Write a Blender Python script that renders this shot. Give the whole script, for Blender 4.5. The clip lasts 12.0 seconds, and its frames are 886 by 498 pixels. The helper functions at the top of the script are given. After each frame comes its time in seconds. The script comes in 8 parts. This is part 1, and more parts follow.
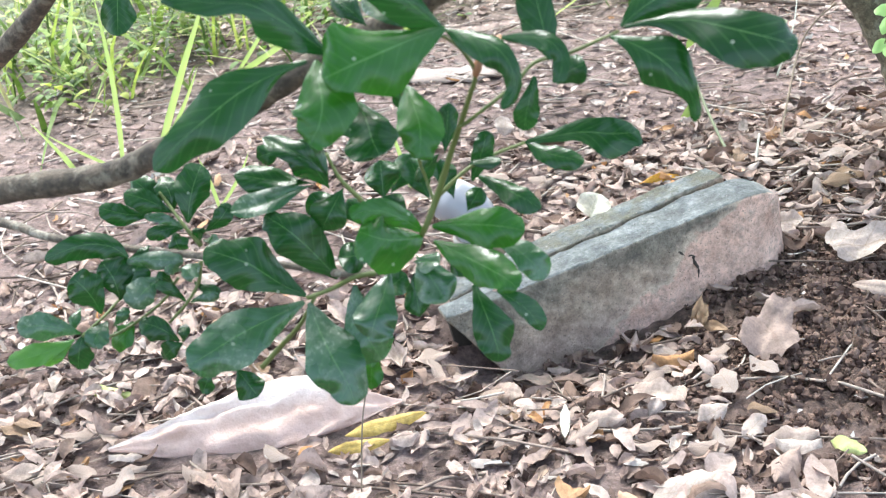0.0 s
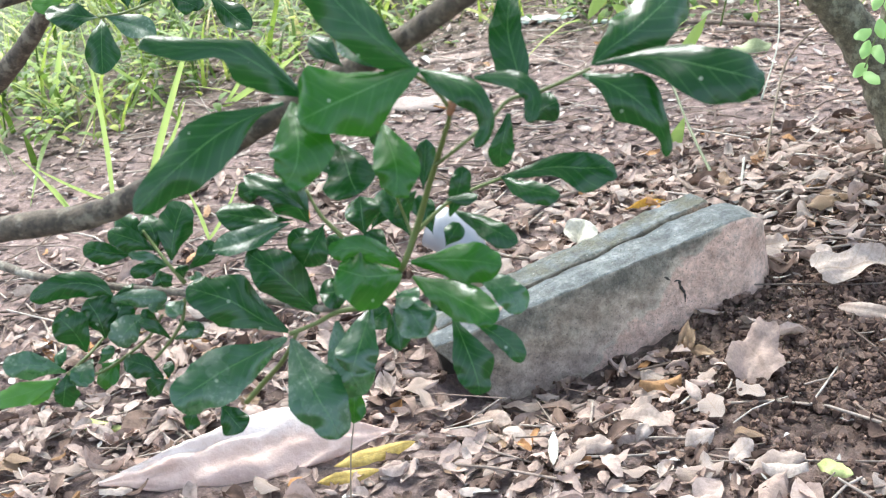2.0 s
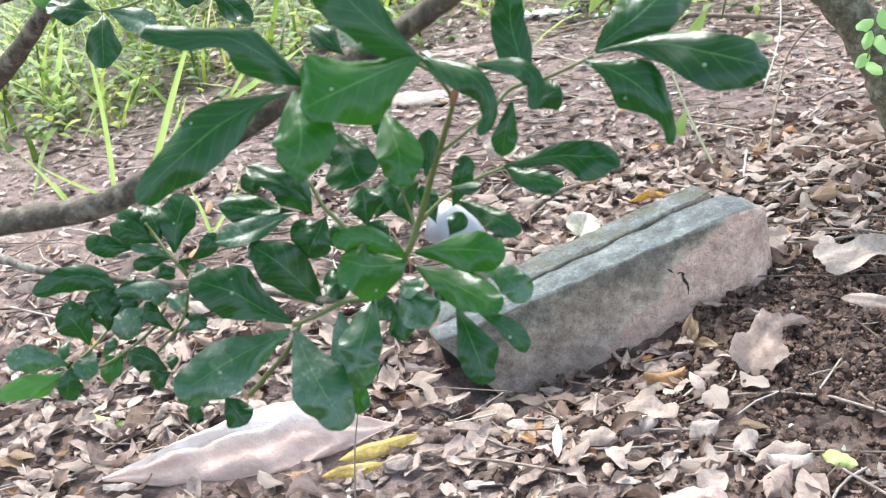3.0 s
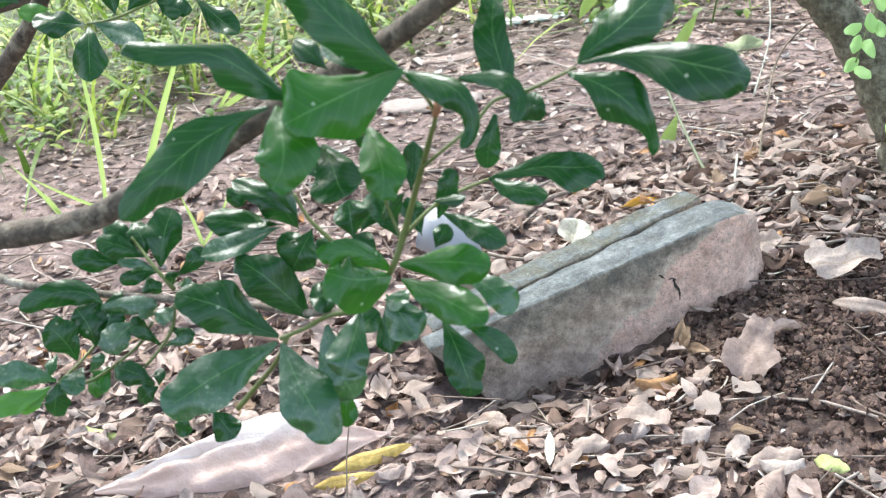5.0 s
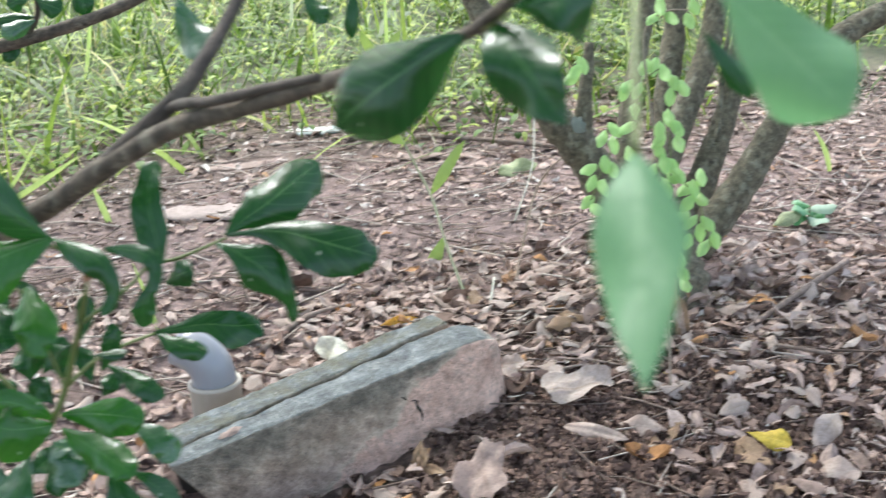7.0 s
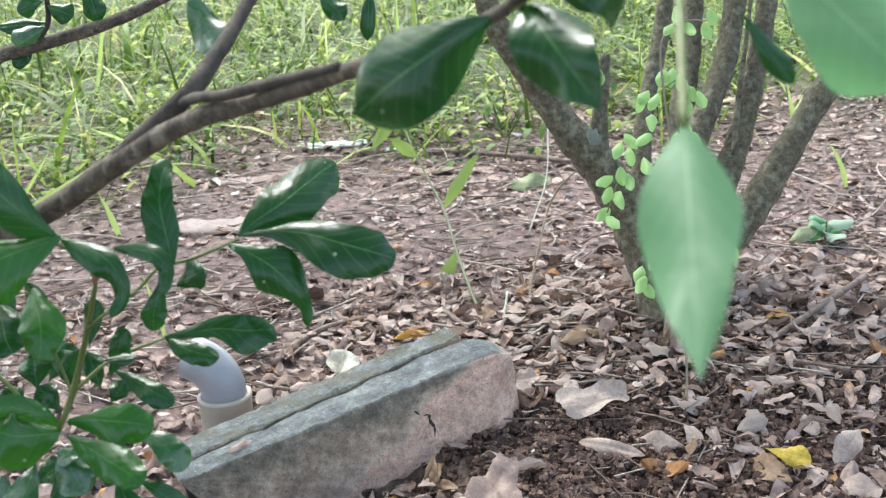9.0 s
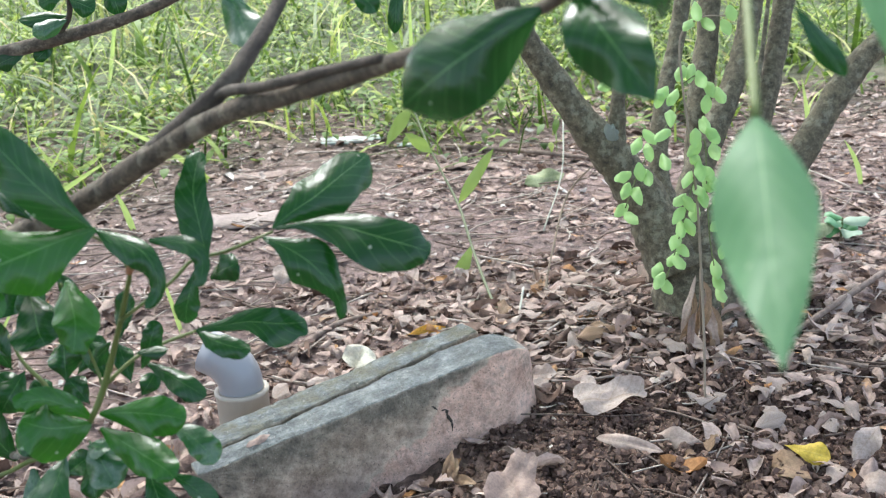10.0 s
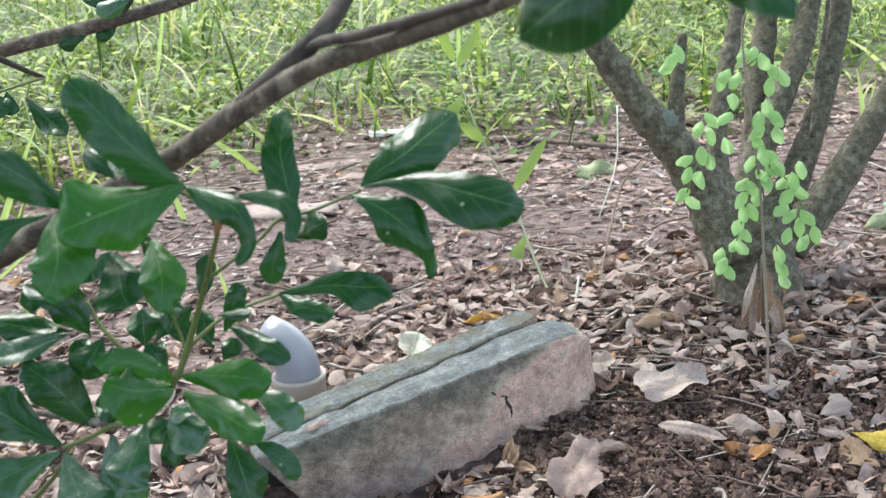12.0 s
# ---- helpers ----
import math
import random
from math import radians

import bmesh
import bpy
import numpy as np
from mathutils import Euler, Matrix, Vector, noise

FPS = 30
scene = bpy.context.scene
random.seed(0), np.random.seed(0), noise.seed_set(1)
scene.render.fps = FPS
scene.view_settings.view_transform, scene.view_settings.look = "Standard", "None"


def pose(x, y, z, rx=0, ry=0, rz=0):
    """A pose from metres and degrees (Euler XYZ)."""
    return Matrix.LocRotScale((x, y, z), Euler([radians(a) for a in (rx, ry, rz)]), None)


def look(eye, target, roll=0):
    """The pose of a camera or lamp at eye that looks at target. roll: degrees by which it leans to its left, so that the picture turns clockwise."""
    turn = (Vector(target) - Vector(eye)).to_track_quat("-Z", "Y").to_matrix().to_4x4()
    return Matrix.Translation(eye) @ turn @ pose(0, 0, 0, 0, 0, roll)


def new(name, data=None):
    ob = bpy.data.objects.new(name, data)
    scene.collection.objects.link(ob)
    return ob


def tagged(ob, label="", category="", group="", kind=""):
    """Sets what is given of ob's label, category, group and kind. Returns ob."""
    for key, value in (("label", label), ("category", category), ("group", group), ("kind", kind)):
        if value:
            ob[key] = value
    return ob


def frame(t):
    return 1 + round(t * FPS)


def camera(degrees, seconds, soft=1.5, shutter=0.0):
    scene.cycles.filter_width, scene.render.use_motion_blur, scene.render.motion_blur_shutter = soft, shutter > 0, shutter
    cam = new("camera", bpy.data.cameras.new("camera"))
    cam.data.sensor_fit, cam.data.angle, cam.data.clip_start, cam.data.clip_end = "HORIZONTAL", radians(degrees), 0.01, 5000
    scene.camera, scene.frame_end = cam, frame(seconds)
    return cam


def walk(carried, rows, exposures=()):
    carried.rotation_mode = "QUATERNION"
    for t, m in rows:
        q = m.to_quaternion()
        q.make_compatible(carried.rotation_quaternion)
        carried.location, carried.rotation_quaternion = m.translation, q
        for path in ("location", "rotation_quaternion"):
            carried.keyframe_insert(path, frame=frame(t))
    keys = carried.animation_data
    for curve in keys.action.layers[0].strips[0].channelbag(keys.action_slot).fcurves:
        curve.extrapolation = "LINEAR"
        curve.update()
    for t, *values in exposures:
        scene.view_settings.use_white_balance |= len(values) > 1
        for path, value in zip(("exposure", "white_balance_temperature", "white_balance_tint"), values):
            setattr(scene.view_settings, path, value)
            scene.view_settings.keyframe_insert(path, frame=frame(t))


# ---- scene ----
cam = camera(38.0, 12.0, soft=1.22, shutter=0.4)
PATH = [
    (0, (0.069, -0.938, 0.5), (-0.214, 0.854, -0.342), -6.1),
    (0.5, (0.072, -0.938, 0.505), (-0.206, 0.861, -0.323), -6.2),
    (1, (0.076, -0.94, 0.512), (-0.197, 0.866, -0.302), -6.4),
    (1.5, (0.075, -0.94, 0.509), (-0.196, 0.869, -0.3), -6.6),
    (2, (0.076, -0.941, 0.506), (-0.197, 0.867, -0.304), -6.8),
    (2.5, (0.075, -0.941, 0.504), (-0.199, 0.866, -0.308), -7.0),
    (3, (0.075, -0.941, 0.503), (-0.201, 0.865, -0.311), -7.2),
    (5, (0.079, -0.939, 0.505), (-0.19, 0.87, -0.303), -7.7),
    (5.5, (0.08, -0.941, 0.505), (-0.16, 0.878, -0.29), -7.0),
    (6, (0.083, -0.946, 0.52), (-0.092, 0.897, -0.238), -5.6),
    (6.5, (0.124, -0.956, 0.535), (0.041, 0.91, -0.181), -3.9),
    (7, (0.148, -0.958, 0.537), (0.154, 0.915, -0.164), -2.7),
    (7.2, (0.17, -0.957, 0.523), (0.192, 0.92, -0.167), -2.5),
    (9, (0.144, -0.946, 0.526), (0.137, 0.938, -0.146), -2.6),
    (9.5, (0.142, -0.945, 0.529), (0.128, 0.938, -0.144), -2.6),
    (10, (0.134, -0.945, 0.525), (0.117, 0.937, -0.152), -2.5),
    (10.5, (0.135, -0.948, 0.524), (0.111, 0.932, -0.157), -2.5),
    (11, (0.131, -0.946, 0.524), (0.101, 0.935, -0.156), -2.4),
    (11.5, (0.122, -0.946, 0.527), (0.075, 0.934, -0.156), -2.6),
    (12, (0.114, -0.941, 0.508), (0.041, 0.942, -0.162), -3.0),
]
walk(cam, [(t, look(eye, target, roll)) for t, eye, target, roll in PATH],
     exposures=[(0.0, 2.86), (1.0, 2.78), (5.5, 2.74), (6.6, 2.48), (12.0, 2.43)])

cam.data.dof.use_dof = True
cam.data.dof.focus_distance = 0.92
cam.data.dof.aperture_fstop = 30.0

# ---- sky and sun: bright overcast ----
world = bpy.data.worlds.new("sky")
scene.world = world
world.use_nodes = True
wn, wl = world.node_tree.nodes, world.node_tree.links
sky = wn.new("ShaderNodeTexSky")
sky.sky_type = "NISHITA"
sky.sun_disc = False
sky.sun_elevation, sky.sun_rotation = radians(58), radians(-25)
sky.air_density, sky.dust_density, sky.ozone_density = 1.0, 4.0, 0.6
cloud = wn.new("ShaderNodeHueSaturation")  # thin cloud greys the blue
cloud.inputs["Saturation"].default_value = 0.85
wl.new(sky.outputs[0], cloud.inputs["Color"])
wl.new(cloud.outputs[0], wn["Background"].inputs[0])
wn["Background"].inputs[1].default_value = 0.122
sun_data = bpy.data.lights.new("sun", "SUN")
sun_data.energy, sun_data.angle, sun_data.color = 1.4, radians(30), (0.89, 0.985, 1.02)
sun = new("sun", sun_data)
sun.matrix_basis = look((-0.9, 1.9, 3.4), (0, 0, 0))


# ---- materials ----
class Nodes:
    """A small builder for node materials."""

    def __init__(self, name):
        self.mat = bpy.data.materials.new(name)
        self.mat.use_nodes = True
        self.t = self.mat.node_tree
        self.b = self.t.nodes["Principled BSDF"]
        self.out = self.t.nodes["Material Output"]

    def n(self, kind, **props):
        nd = self.t.nodes.new(kind)
        for k, v in props.items():
            if k == "operation":
                nd.operation = v
            elif k == "blend":
                nd.data_type, nd.blend_type = "RGBA", v
        return nd

    def link(self, a, b):
        self.t.links.new(a, b)

    def coord(self, which="Object"):
        return self.n("ShaderNodeTexCoord").outputs[which]

    def world(self):
        return self.n("ShaderNodeNewGeometry").outputs["Position"]

    def noise(self, vec, scale, detail=4.0, rough=0.55):
        nd = self.n("ShaderNodeTexNoise")
        self.link(vec, nd.inputs["Vector"])
        nd.inputs["Scale"].default_value = scale
        nd.inputs["Detail"].default_value = detail
        nd.inputs["Roughness"].default_value = rough
        return nd.outputs["Fac"]

    def voronoi(self, vec, scale):
        nd = self.n("ShaderNodeTexVoronoi")
        self.link(vec, nd.inputs["Vector"])
        nd.inputs["Scale"].default_value = scale
        return nd

    def ramp(self, fac, *stops):
        nd = self.n("ShaderNodeValToRGB")
        els = nd.color_ramp.elements
        while len(els) < len(stops):
            els.new(0.5)
        for el, (p, c) in zip(els, stops):
            el.position = p
            el.color = (*c, 1) if not isinstance(c, (int, float)) else (c, c, c, 1)
        self.link(fac, nd.inputs[0])
        return nd.outputs[0]

    def mix(self, fac, a, b, blend="MIX"):
        nd = self.n("ShaderNodeMix", blend=blend)
        for sock, v in ((nd.inputs[0], fac), (nd.inputs[6], a), (nd.inputs[7], b)):
            if isinstance(v, (int, float)):
                sock.default_value = v
            elif isinstance(v, tuple):
                sock.default_value = (*v, 1)
            else:
                self.link(v, sock)
        return nd.outputs[2]

    def math(self, op, a, b=0.0):
        nd = self.n("ShaderNodeMath", operation=op)
        for sock, v in ((nd.inputs[0], a), (nd.inputs[1], b)):
            if isinstance(v, (int, float)):
                sock.default_value = v
            else:
                self.link(v, sock)
        return nd.outputs[0]

    def bump(self, height, dist, strength=0.7):
        nd = self.n("ShaderNodeBump")
        nd.inputs["Strength"].default_value = strength
        nd.inputs["Distance"].default_value = dist
        self.link(height, nd.inputs["Height"])
        self.link(nd.outputs[0], self.b.inputs["Normal"])
        return nd.outputs[0]

    def color(self, c):
        if isinstance(c, tuple):
            self.b.inputs["Base Color"].default_value = (*c, 1)
        else:
            self.link(c, self.b.inputs["Base Color"])

    def rough(self, r):
        if isinstance(r, (int, float)):
            self.b.inputs["Roughness"].default_value = r
        else:
            self.link(r, self.b.inputs["Roughness"])

    def translucent(self, color, amount):
        """Lets part of the light through a thin sheet."""
        tr = self.n("ShaderNodeBsdfTranslucent")
        if isinstance(color, tuple):
            tr.inputs[0].default_value = (*color, 1)
        else:
            self.link(color, tr.inputs[0])
        mx = self.n("ShaderNodeMixShader")
        mx.inputs[0].default_value = amount
        self.link(self.b.outputs[0], mx.inputs[1])
        self.link(tr.outputs[0], mx.inputs[2])
        self.link(mx.outputs[0], self.out.inputs[0])


def uv_parts(k):
    """Leaf coordinates: along (0 base, 1 tip) and across (-1 to 1)."""
    sep = k.n("ShaderNodeSeparateXYZ")
    k.link(k.coord("UV"), sep.inputs[0])
    across = k.math("SUBTRACT", k.math("MULTIPLY", sep.outputs[1], 2.0), 1.0)
    return sep.outputs[0], across


def leaf_material(name, dark, light, through_col, amount, rough=0.27, dust=0.0, vein=(0.10, 0.22, 0.07)):
    k = Nodes(name)
    along, across = uv_parts(k)
    rand = k.n("ShaderNodeObjectInfo").outputs["Random"]
    vec = k.coord("Object")
    blotch = k.noise(vec, 90, 3)
    base = k.mix(k.math("ADD", k.math("MULTIPLY", rand, 0.6), k.math("MULTIPLY", blotch, 0.4)), dark, light)
    # side veins run forwards from the midrib
    side = k.math("ABSOLUTE", across)
    saw = k.math("FRACT", k.math("MULTIPLY", k.math("SUBTRACT", along, k.math("MULTIPLY", side, 0.22)), 9.0))
    line = k.math("LESS_THAN", k.math("ABSOLUTE", k.math("SUBTRACT", saw, 0.5)), 0.06)
    rib = k.math("LESS_THAN", side, k.math("ADD", 0.012, k.math("MULTIPLY", k.math("SUBTRACT", 1.0, along), 0.022)))
    col = k.mix(k.math("MULTIPLY", line, 0.15), base, vein)
    col = k.mix(k.math("MULTIPLY", rib, 0.58), col, vein)
    # a few pale specks of dirt and insect scars
    cells = k.voronoi(vec, 210)
    chosen = k.math("GREATER_THAN", k.noise(cells.outputs["Position"], 900, 0), 0.66)
    speck = k.math("MULTIPLY", k.math("LESS_THAN", cells.outputs["Distance"], 0.16), chosen)
    col = k.mix(k.math("MULTIPLY", speck, 0.42), col, (0.45, 0.50, 0.38))
    if dust:
        specks = k.ramp(k.noise(vec, 420, 5, 0.7), (0.52, 0.0), (0.60, 1.0))
        dust_sheen = k.ramp(k.noise(vec, 60, 3), (0.46, 0.0), (0.66, 1.0))
        col = k.mix(k.math("MULTIPLY", k.math("MULTIPLY", specks, dust_sheen), dust), col, (0.42, 0.46, 0.37))
        # the grey over the dust patches also paints in a broad pale sheen
        col = k.mix(k.math("MULTIPLY", dust_sheen, 0.12), col, (0.30, 0.36, 0.30))
        k.rough(k.mix(dust_sheen, (rough,) * 3, (rough + 0.16,) * 3))
    else:
        k.rough(k.math("ADD", rough - 0.05, k.math("MULTIPLY", blotch, 0.12)))
    k.color(col)
    k.b.inputs["Specular IOR Level"].default_value = 0.80 if dust else 0.38
    h = k.math("ADD", k.math("MULTIPLY", k.noise(vec, 260, 3), 0.5), k.math("MULTIPLY", rib, -0.7))
    k.bump(k.math("ADD", k.math("ADD", h, k.math("MULTIPLY", k.noise(vec, 75, 2), 0.9)), k.math("MULTIPLY", k.math("ABSOLUTE", k.math("SUBTRACT", saw, 0.5)), 0.14)), 0.0007, 0.75)
    k.translucent(through_col, amount)
    return k.mat


LEAF = [
    leaf_material("leaf_dark", (0.003, 0.026, 0.005), (0.008, 0.050, 0.008), (0.03, 0.20, 0.03), 0.11, 0.22),
    leaf_material("leaf_green", (0.008, 0.055, 0.006), (0.016, 0.082, 0.009), (0.06, 0.32, 0.015), 0.16, 0.21),
    leaf_material("leaf_dusty_sheen", (0.005, 0.040, 0.013), (0.013, 0.066, 0.020), (0.06, 0.26, 0.05), 0.18, 0.24, 0.35),
    leaf_material("leaf_young", (0.028, 0.105, 0.018), (0.055, 0.165, 0.024), (0.14, 0.42, 0.05), 0.25, 0.28),
    leaf_material("leaf_underside", (0.080, 0.195, 0.095), (0.105, 0.235, 0.115), (0.19, 0.42, 0.18), 0.45, 0.45, 0.0, (0.32, 0.5, 0.28)),
]


def bark_material(name, dark, light, lichen, amount, scale=1.0):
    k = Nodes(name)
    vec = k.coord("Object")
    coarse, fine = k.noise(vec, 70 * scale, 5, 0.65), k.noise(vec, 320 * scale, 4, 0.7)
    col = k.ramp(coarse, (0.32, dark), (0.68, light))
    col = k.mix(k.ramp(fine, (0.35, 0.6), (0.6, 0.0)), col, dark)
    patch = k.ramp(k.noise(vec, 45 * scale, 6, 0.7), (0.52, 0.0), (0.62, 1.0))
    col = k.mix(k.math("MULTIPLY", patch, amount), col, lichen)
    k.color(col)
    k.rough(0.85)
    k.bump(k.math("ADD", k.math("MULTIPLY", coarse, 0.7), k.math("MULTIPLY", fine, 0.5)), 0.0025 / scale, 0.9)
    return k.mat


BARK = bark_material("bush_bark", (0.026, 0.020, 0.015), (0.165, 0.128, 0.092), (0.34, 0.30, 0.23), 0.4, 1.9)
PALE_BARK = bark_material("lichened_bark", (0.06, 0.05, 0.04), (0.24, 0.20, 0.155), (0.42, 0.40, 0.33), 0.7, 2.2)
# a darker brown bark for the thinner branches
DARK_BARK = bark_material("dark_bark", (0.026, 0.020, 0.016), (0.095, 0.074, 0.058), (0.17, 0.15, 0.12), 0.3, 1.8)
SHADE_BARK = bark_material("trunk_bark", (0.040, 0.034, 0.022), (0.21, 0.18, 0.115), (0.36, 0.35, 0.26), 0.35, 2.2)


def plain(name, dark, light, scale, rough, bump=0.0, through_col=None, amount=0.0):
    k = Nodes(name)
    vec = k.coord("Object")
    f = k.noise(vec, scale, 5, 0.6)
    rand = k.n("ShaderNodeObjectInfo").outputs["Random"]
    k.color(k.mix(k.math("ADD", k.math("MULTIPLY", f, 0.6), k.math("MULTIPLY", rand, 0.4)), dark, light))
    k.rough(rough)
    if bump:
        k.bump(f, bump)
    if through_col:
        k.translucent(through_col, amount)
    return k.mat


SHOOT = plain("green_shoot", (0.07, 0.105, 0.022), (0.13, 0.155, 0.04), 200, 0.5, 0.0006)
BUD = plain("brown_bud", (0.18, 0.07, 0.03), (0.28, 0.13, 0.06), 300, 0.5)


def island_material(name, stops, rough, through_amount=0.0, fine=500.0):
    """Many small joined pieces, each with a tone of its own."""
    k = Nodes(name)
    geo = k.n("ShaderNodeNewGeometry")
    tone = k.ramp(geo.outputs["Random Per Island"], *stops)
    f = k.noise(k.world(), fine, 4, 0.65)
    spots = k.ramp(k.noise(k.world(), fine * 0.25, 4, 0.7), (0.36, 0.6), (0.56, 1.0))
    col = k.mix(1.0, tone, spots, "MULTIPLY")
    k.color(col)
    k.rough(rough)
    k.b.inputs["Specular IOR Level"].default_value = 0.2
    k.bump(f, 0.0012, 0.6)
    if through_amount:
        k.translucent(col, through_amount)
    return k.mat


LITTER = island_material("leaf_litter", (
    (0.0, (0.085, 0.052, 0.040)), (0.09, (0.22, 0.145, 0.110)), (0.24, (0.37, 0.268, 0.220)), (0.55, (0.435, 0.325, 0.278)),
    (0.8, (0.455, 0.352, 0.302)), (0.96, (0.50, 0.415, 0.36)), (0.975, (0.42, 0.24, 0.12)), (1.0, (0.44, 0.22, 0.09))), 0.7, 0.12)
CHAFF = island_material("leaf_chaff", (
    (0.0, (0.06, 0.038, 0.030)), (0.35, (0.16, 0.108, 0.088)), (0.7, (0.30, 0.228, 0.196)), (0.92, (0.44, 0.38, 0.34)), (1.0, (0.58, 0.55, 0.51))), 0.75)
TWIGS = island_material("twig_litter", (
    (0.0, (0.10, 0.07, 0.055)), (0.5, (0.27, 0.205, 0.165)), (1.0, (0.48, 0.42, 0.36))), 0.8)
CLOD = island_material("soil_clods", (
    (0.0, (0.060, 0.036, 0.028)), (0.7, (0.155, 0.100, 0.077)), (1.0, (0.27, 0.182, 0.143))), 0.95)
GRASS = island_material("grass_blades", (
    (0.0, (0.035, 0.070, 0.012)), (0.5, (0.13, 0.22, 0.035)), (0.85, (0.32, 0.42, 0.085)), (1.0, (0.46, 0.40, 0.20))), 0.5, 0.35, 150)
WEED = island_material("small_weeds", (
    (0.0, (0.030, 0.070, 0.014)), (0.6, (0.13, 0.23, 0.040)), (1.0, (0.36, 0.42, 0.075))), 0.5, 0.35, 150)
BLADE = plain("tall_blade", (0.29, 0.39, 0.12), (0.39, 0.50, 0.17), 60, 0.45, 0.0, (0.42, 0.56, 0.17), 0.35)
LEAFLET = plain("leaflet", (0.27, 0.46, 0.15), (0.38, 0.60, 0.23), 80, 0.5, 0.0, (0.40, 0.66, 0.21), 0.4)
WEEDLEAF = plain("weed_leaf", (0.15, 0.25, 0.05), (0.25, 0.35, 0.08), 120, 0.5, 0.0, (0.30, 0.42, 0.10), 0.35)

DRY = plain("dry_stalk", (0.16, 0.12, 0.08), (0.30, 0.24, 0.18), 200, 0.8, 0.001)


def soil_material():
    k = Nodes("soil")
    pos = k.world()
    sep = k.n("ShaderNodeSeparateXYZ")
    k.link(pos, sep.inputs[0])
    big, mid, fine = k.noise(pos, 5, 3), k.noise(pos, 38, 5, 0.65), k.noise(pos, 240, 5, 0.7)
    red = k.ramp(mid, (0.3, (0.085, 0.056, 0.046)), (0.55, (0.27, 0.188, 0.165)), (0.75, (0.41, 0.312, 0.29)))
    dark = k.ramp(mid, (0.3, (0.042, 0.026, 0.020)), (0.55, (0.190, 0.122, 0.094)), (0.75, (0.37, 0.250, 0.196)))
    # loose dark earth has been dug up round the tree and the blocks
    dx = k.math("MULTIPLY", k.math("SUBTRACT", sep.outputs[0], 0.35), 2.1)
    dy = k.math("MULTIPLY", k.math("SUBTRACT", sep.outputs[1], 0.01), 2.5)
    r = k.math("SQRT", k.math("ADD", k.math("MULTIPLY", dx, dx), k.math("MULTIPLY", dy, dy)))
    dug = k.ramp(k.math("ADD", r, k.math("MULTIPLY", big, 0.5)), (0.75, 1.0), (1.15, 0.0))
    col = k.mix(dug, red, dark)
    grit = k.ramp(fine, (0.35, 0.55), (0.65, 1.15))
    col = k.mix(1.0, col, grit, "MULTIPLY")
    # a darker brown far back, where the grass stands
    rear = k.ramp(k.math("ADD", sep.outputs[1], k.math("MULTIPLY", big, 0.8)), (0.0, 0.0), (1.0, 1.0))
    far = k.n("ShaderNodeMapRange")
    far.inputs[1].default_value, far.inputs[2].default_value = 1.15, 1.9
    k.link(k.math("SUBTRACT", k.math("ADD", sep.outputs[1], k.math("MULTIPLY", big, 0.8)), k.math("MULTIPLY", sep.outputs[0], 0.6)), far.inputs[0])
    col = k.mix(k.math("MULTIPLY", far.outputs[0], rear), col, k.ramp(mid, (0.3, (0.035, 0.030, 0.017)), (0.7, (0.125, 0.105, 0.060))))
    # rough turf all round the bare patch, darkened in place of shade there
    away = k.n("ShaderNodeVectorMath", operation="LENGTH")
    k.link(pos, away.inputs[0])
    ring = k.n("ShaderNodeMapRange")
    ring.inputs[1].default_value, ring.inputs[2].default_value = 1.5, 2.2
    k.link(k.math("ADD", away.outputs["Value"], k.math("MULTIPLY", big, 0.8)), ring.inputs[0])
    col = k.mix(ring.outputs[0], col, k.ramp(mid, (0.3, (0.022, 0.030, 0.012)), (0.7, (0.075, 0.095, 0.036))))
    k.color(col)
    k.rough(0.92)
    k.bump(k.math("ADD", k.math("MULTIPLY", mid, 0.6), k.math("ADD", k.math("MULTIPLY", fine, 0.6), k.math("MULTIPLY", k.noise(pos, 620, 4, 0.7), 0.35))), 0.008, 0.95)
    return k.mat


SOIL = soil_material()


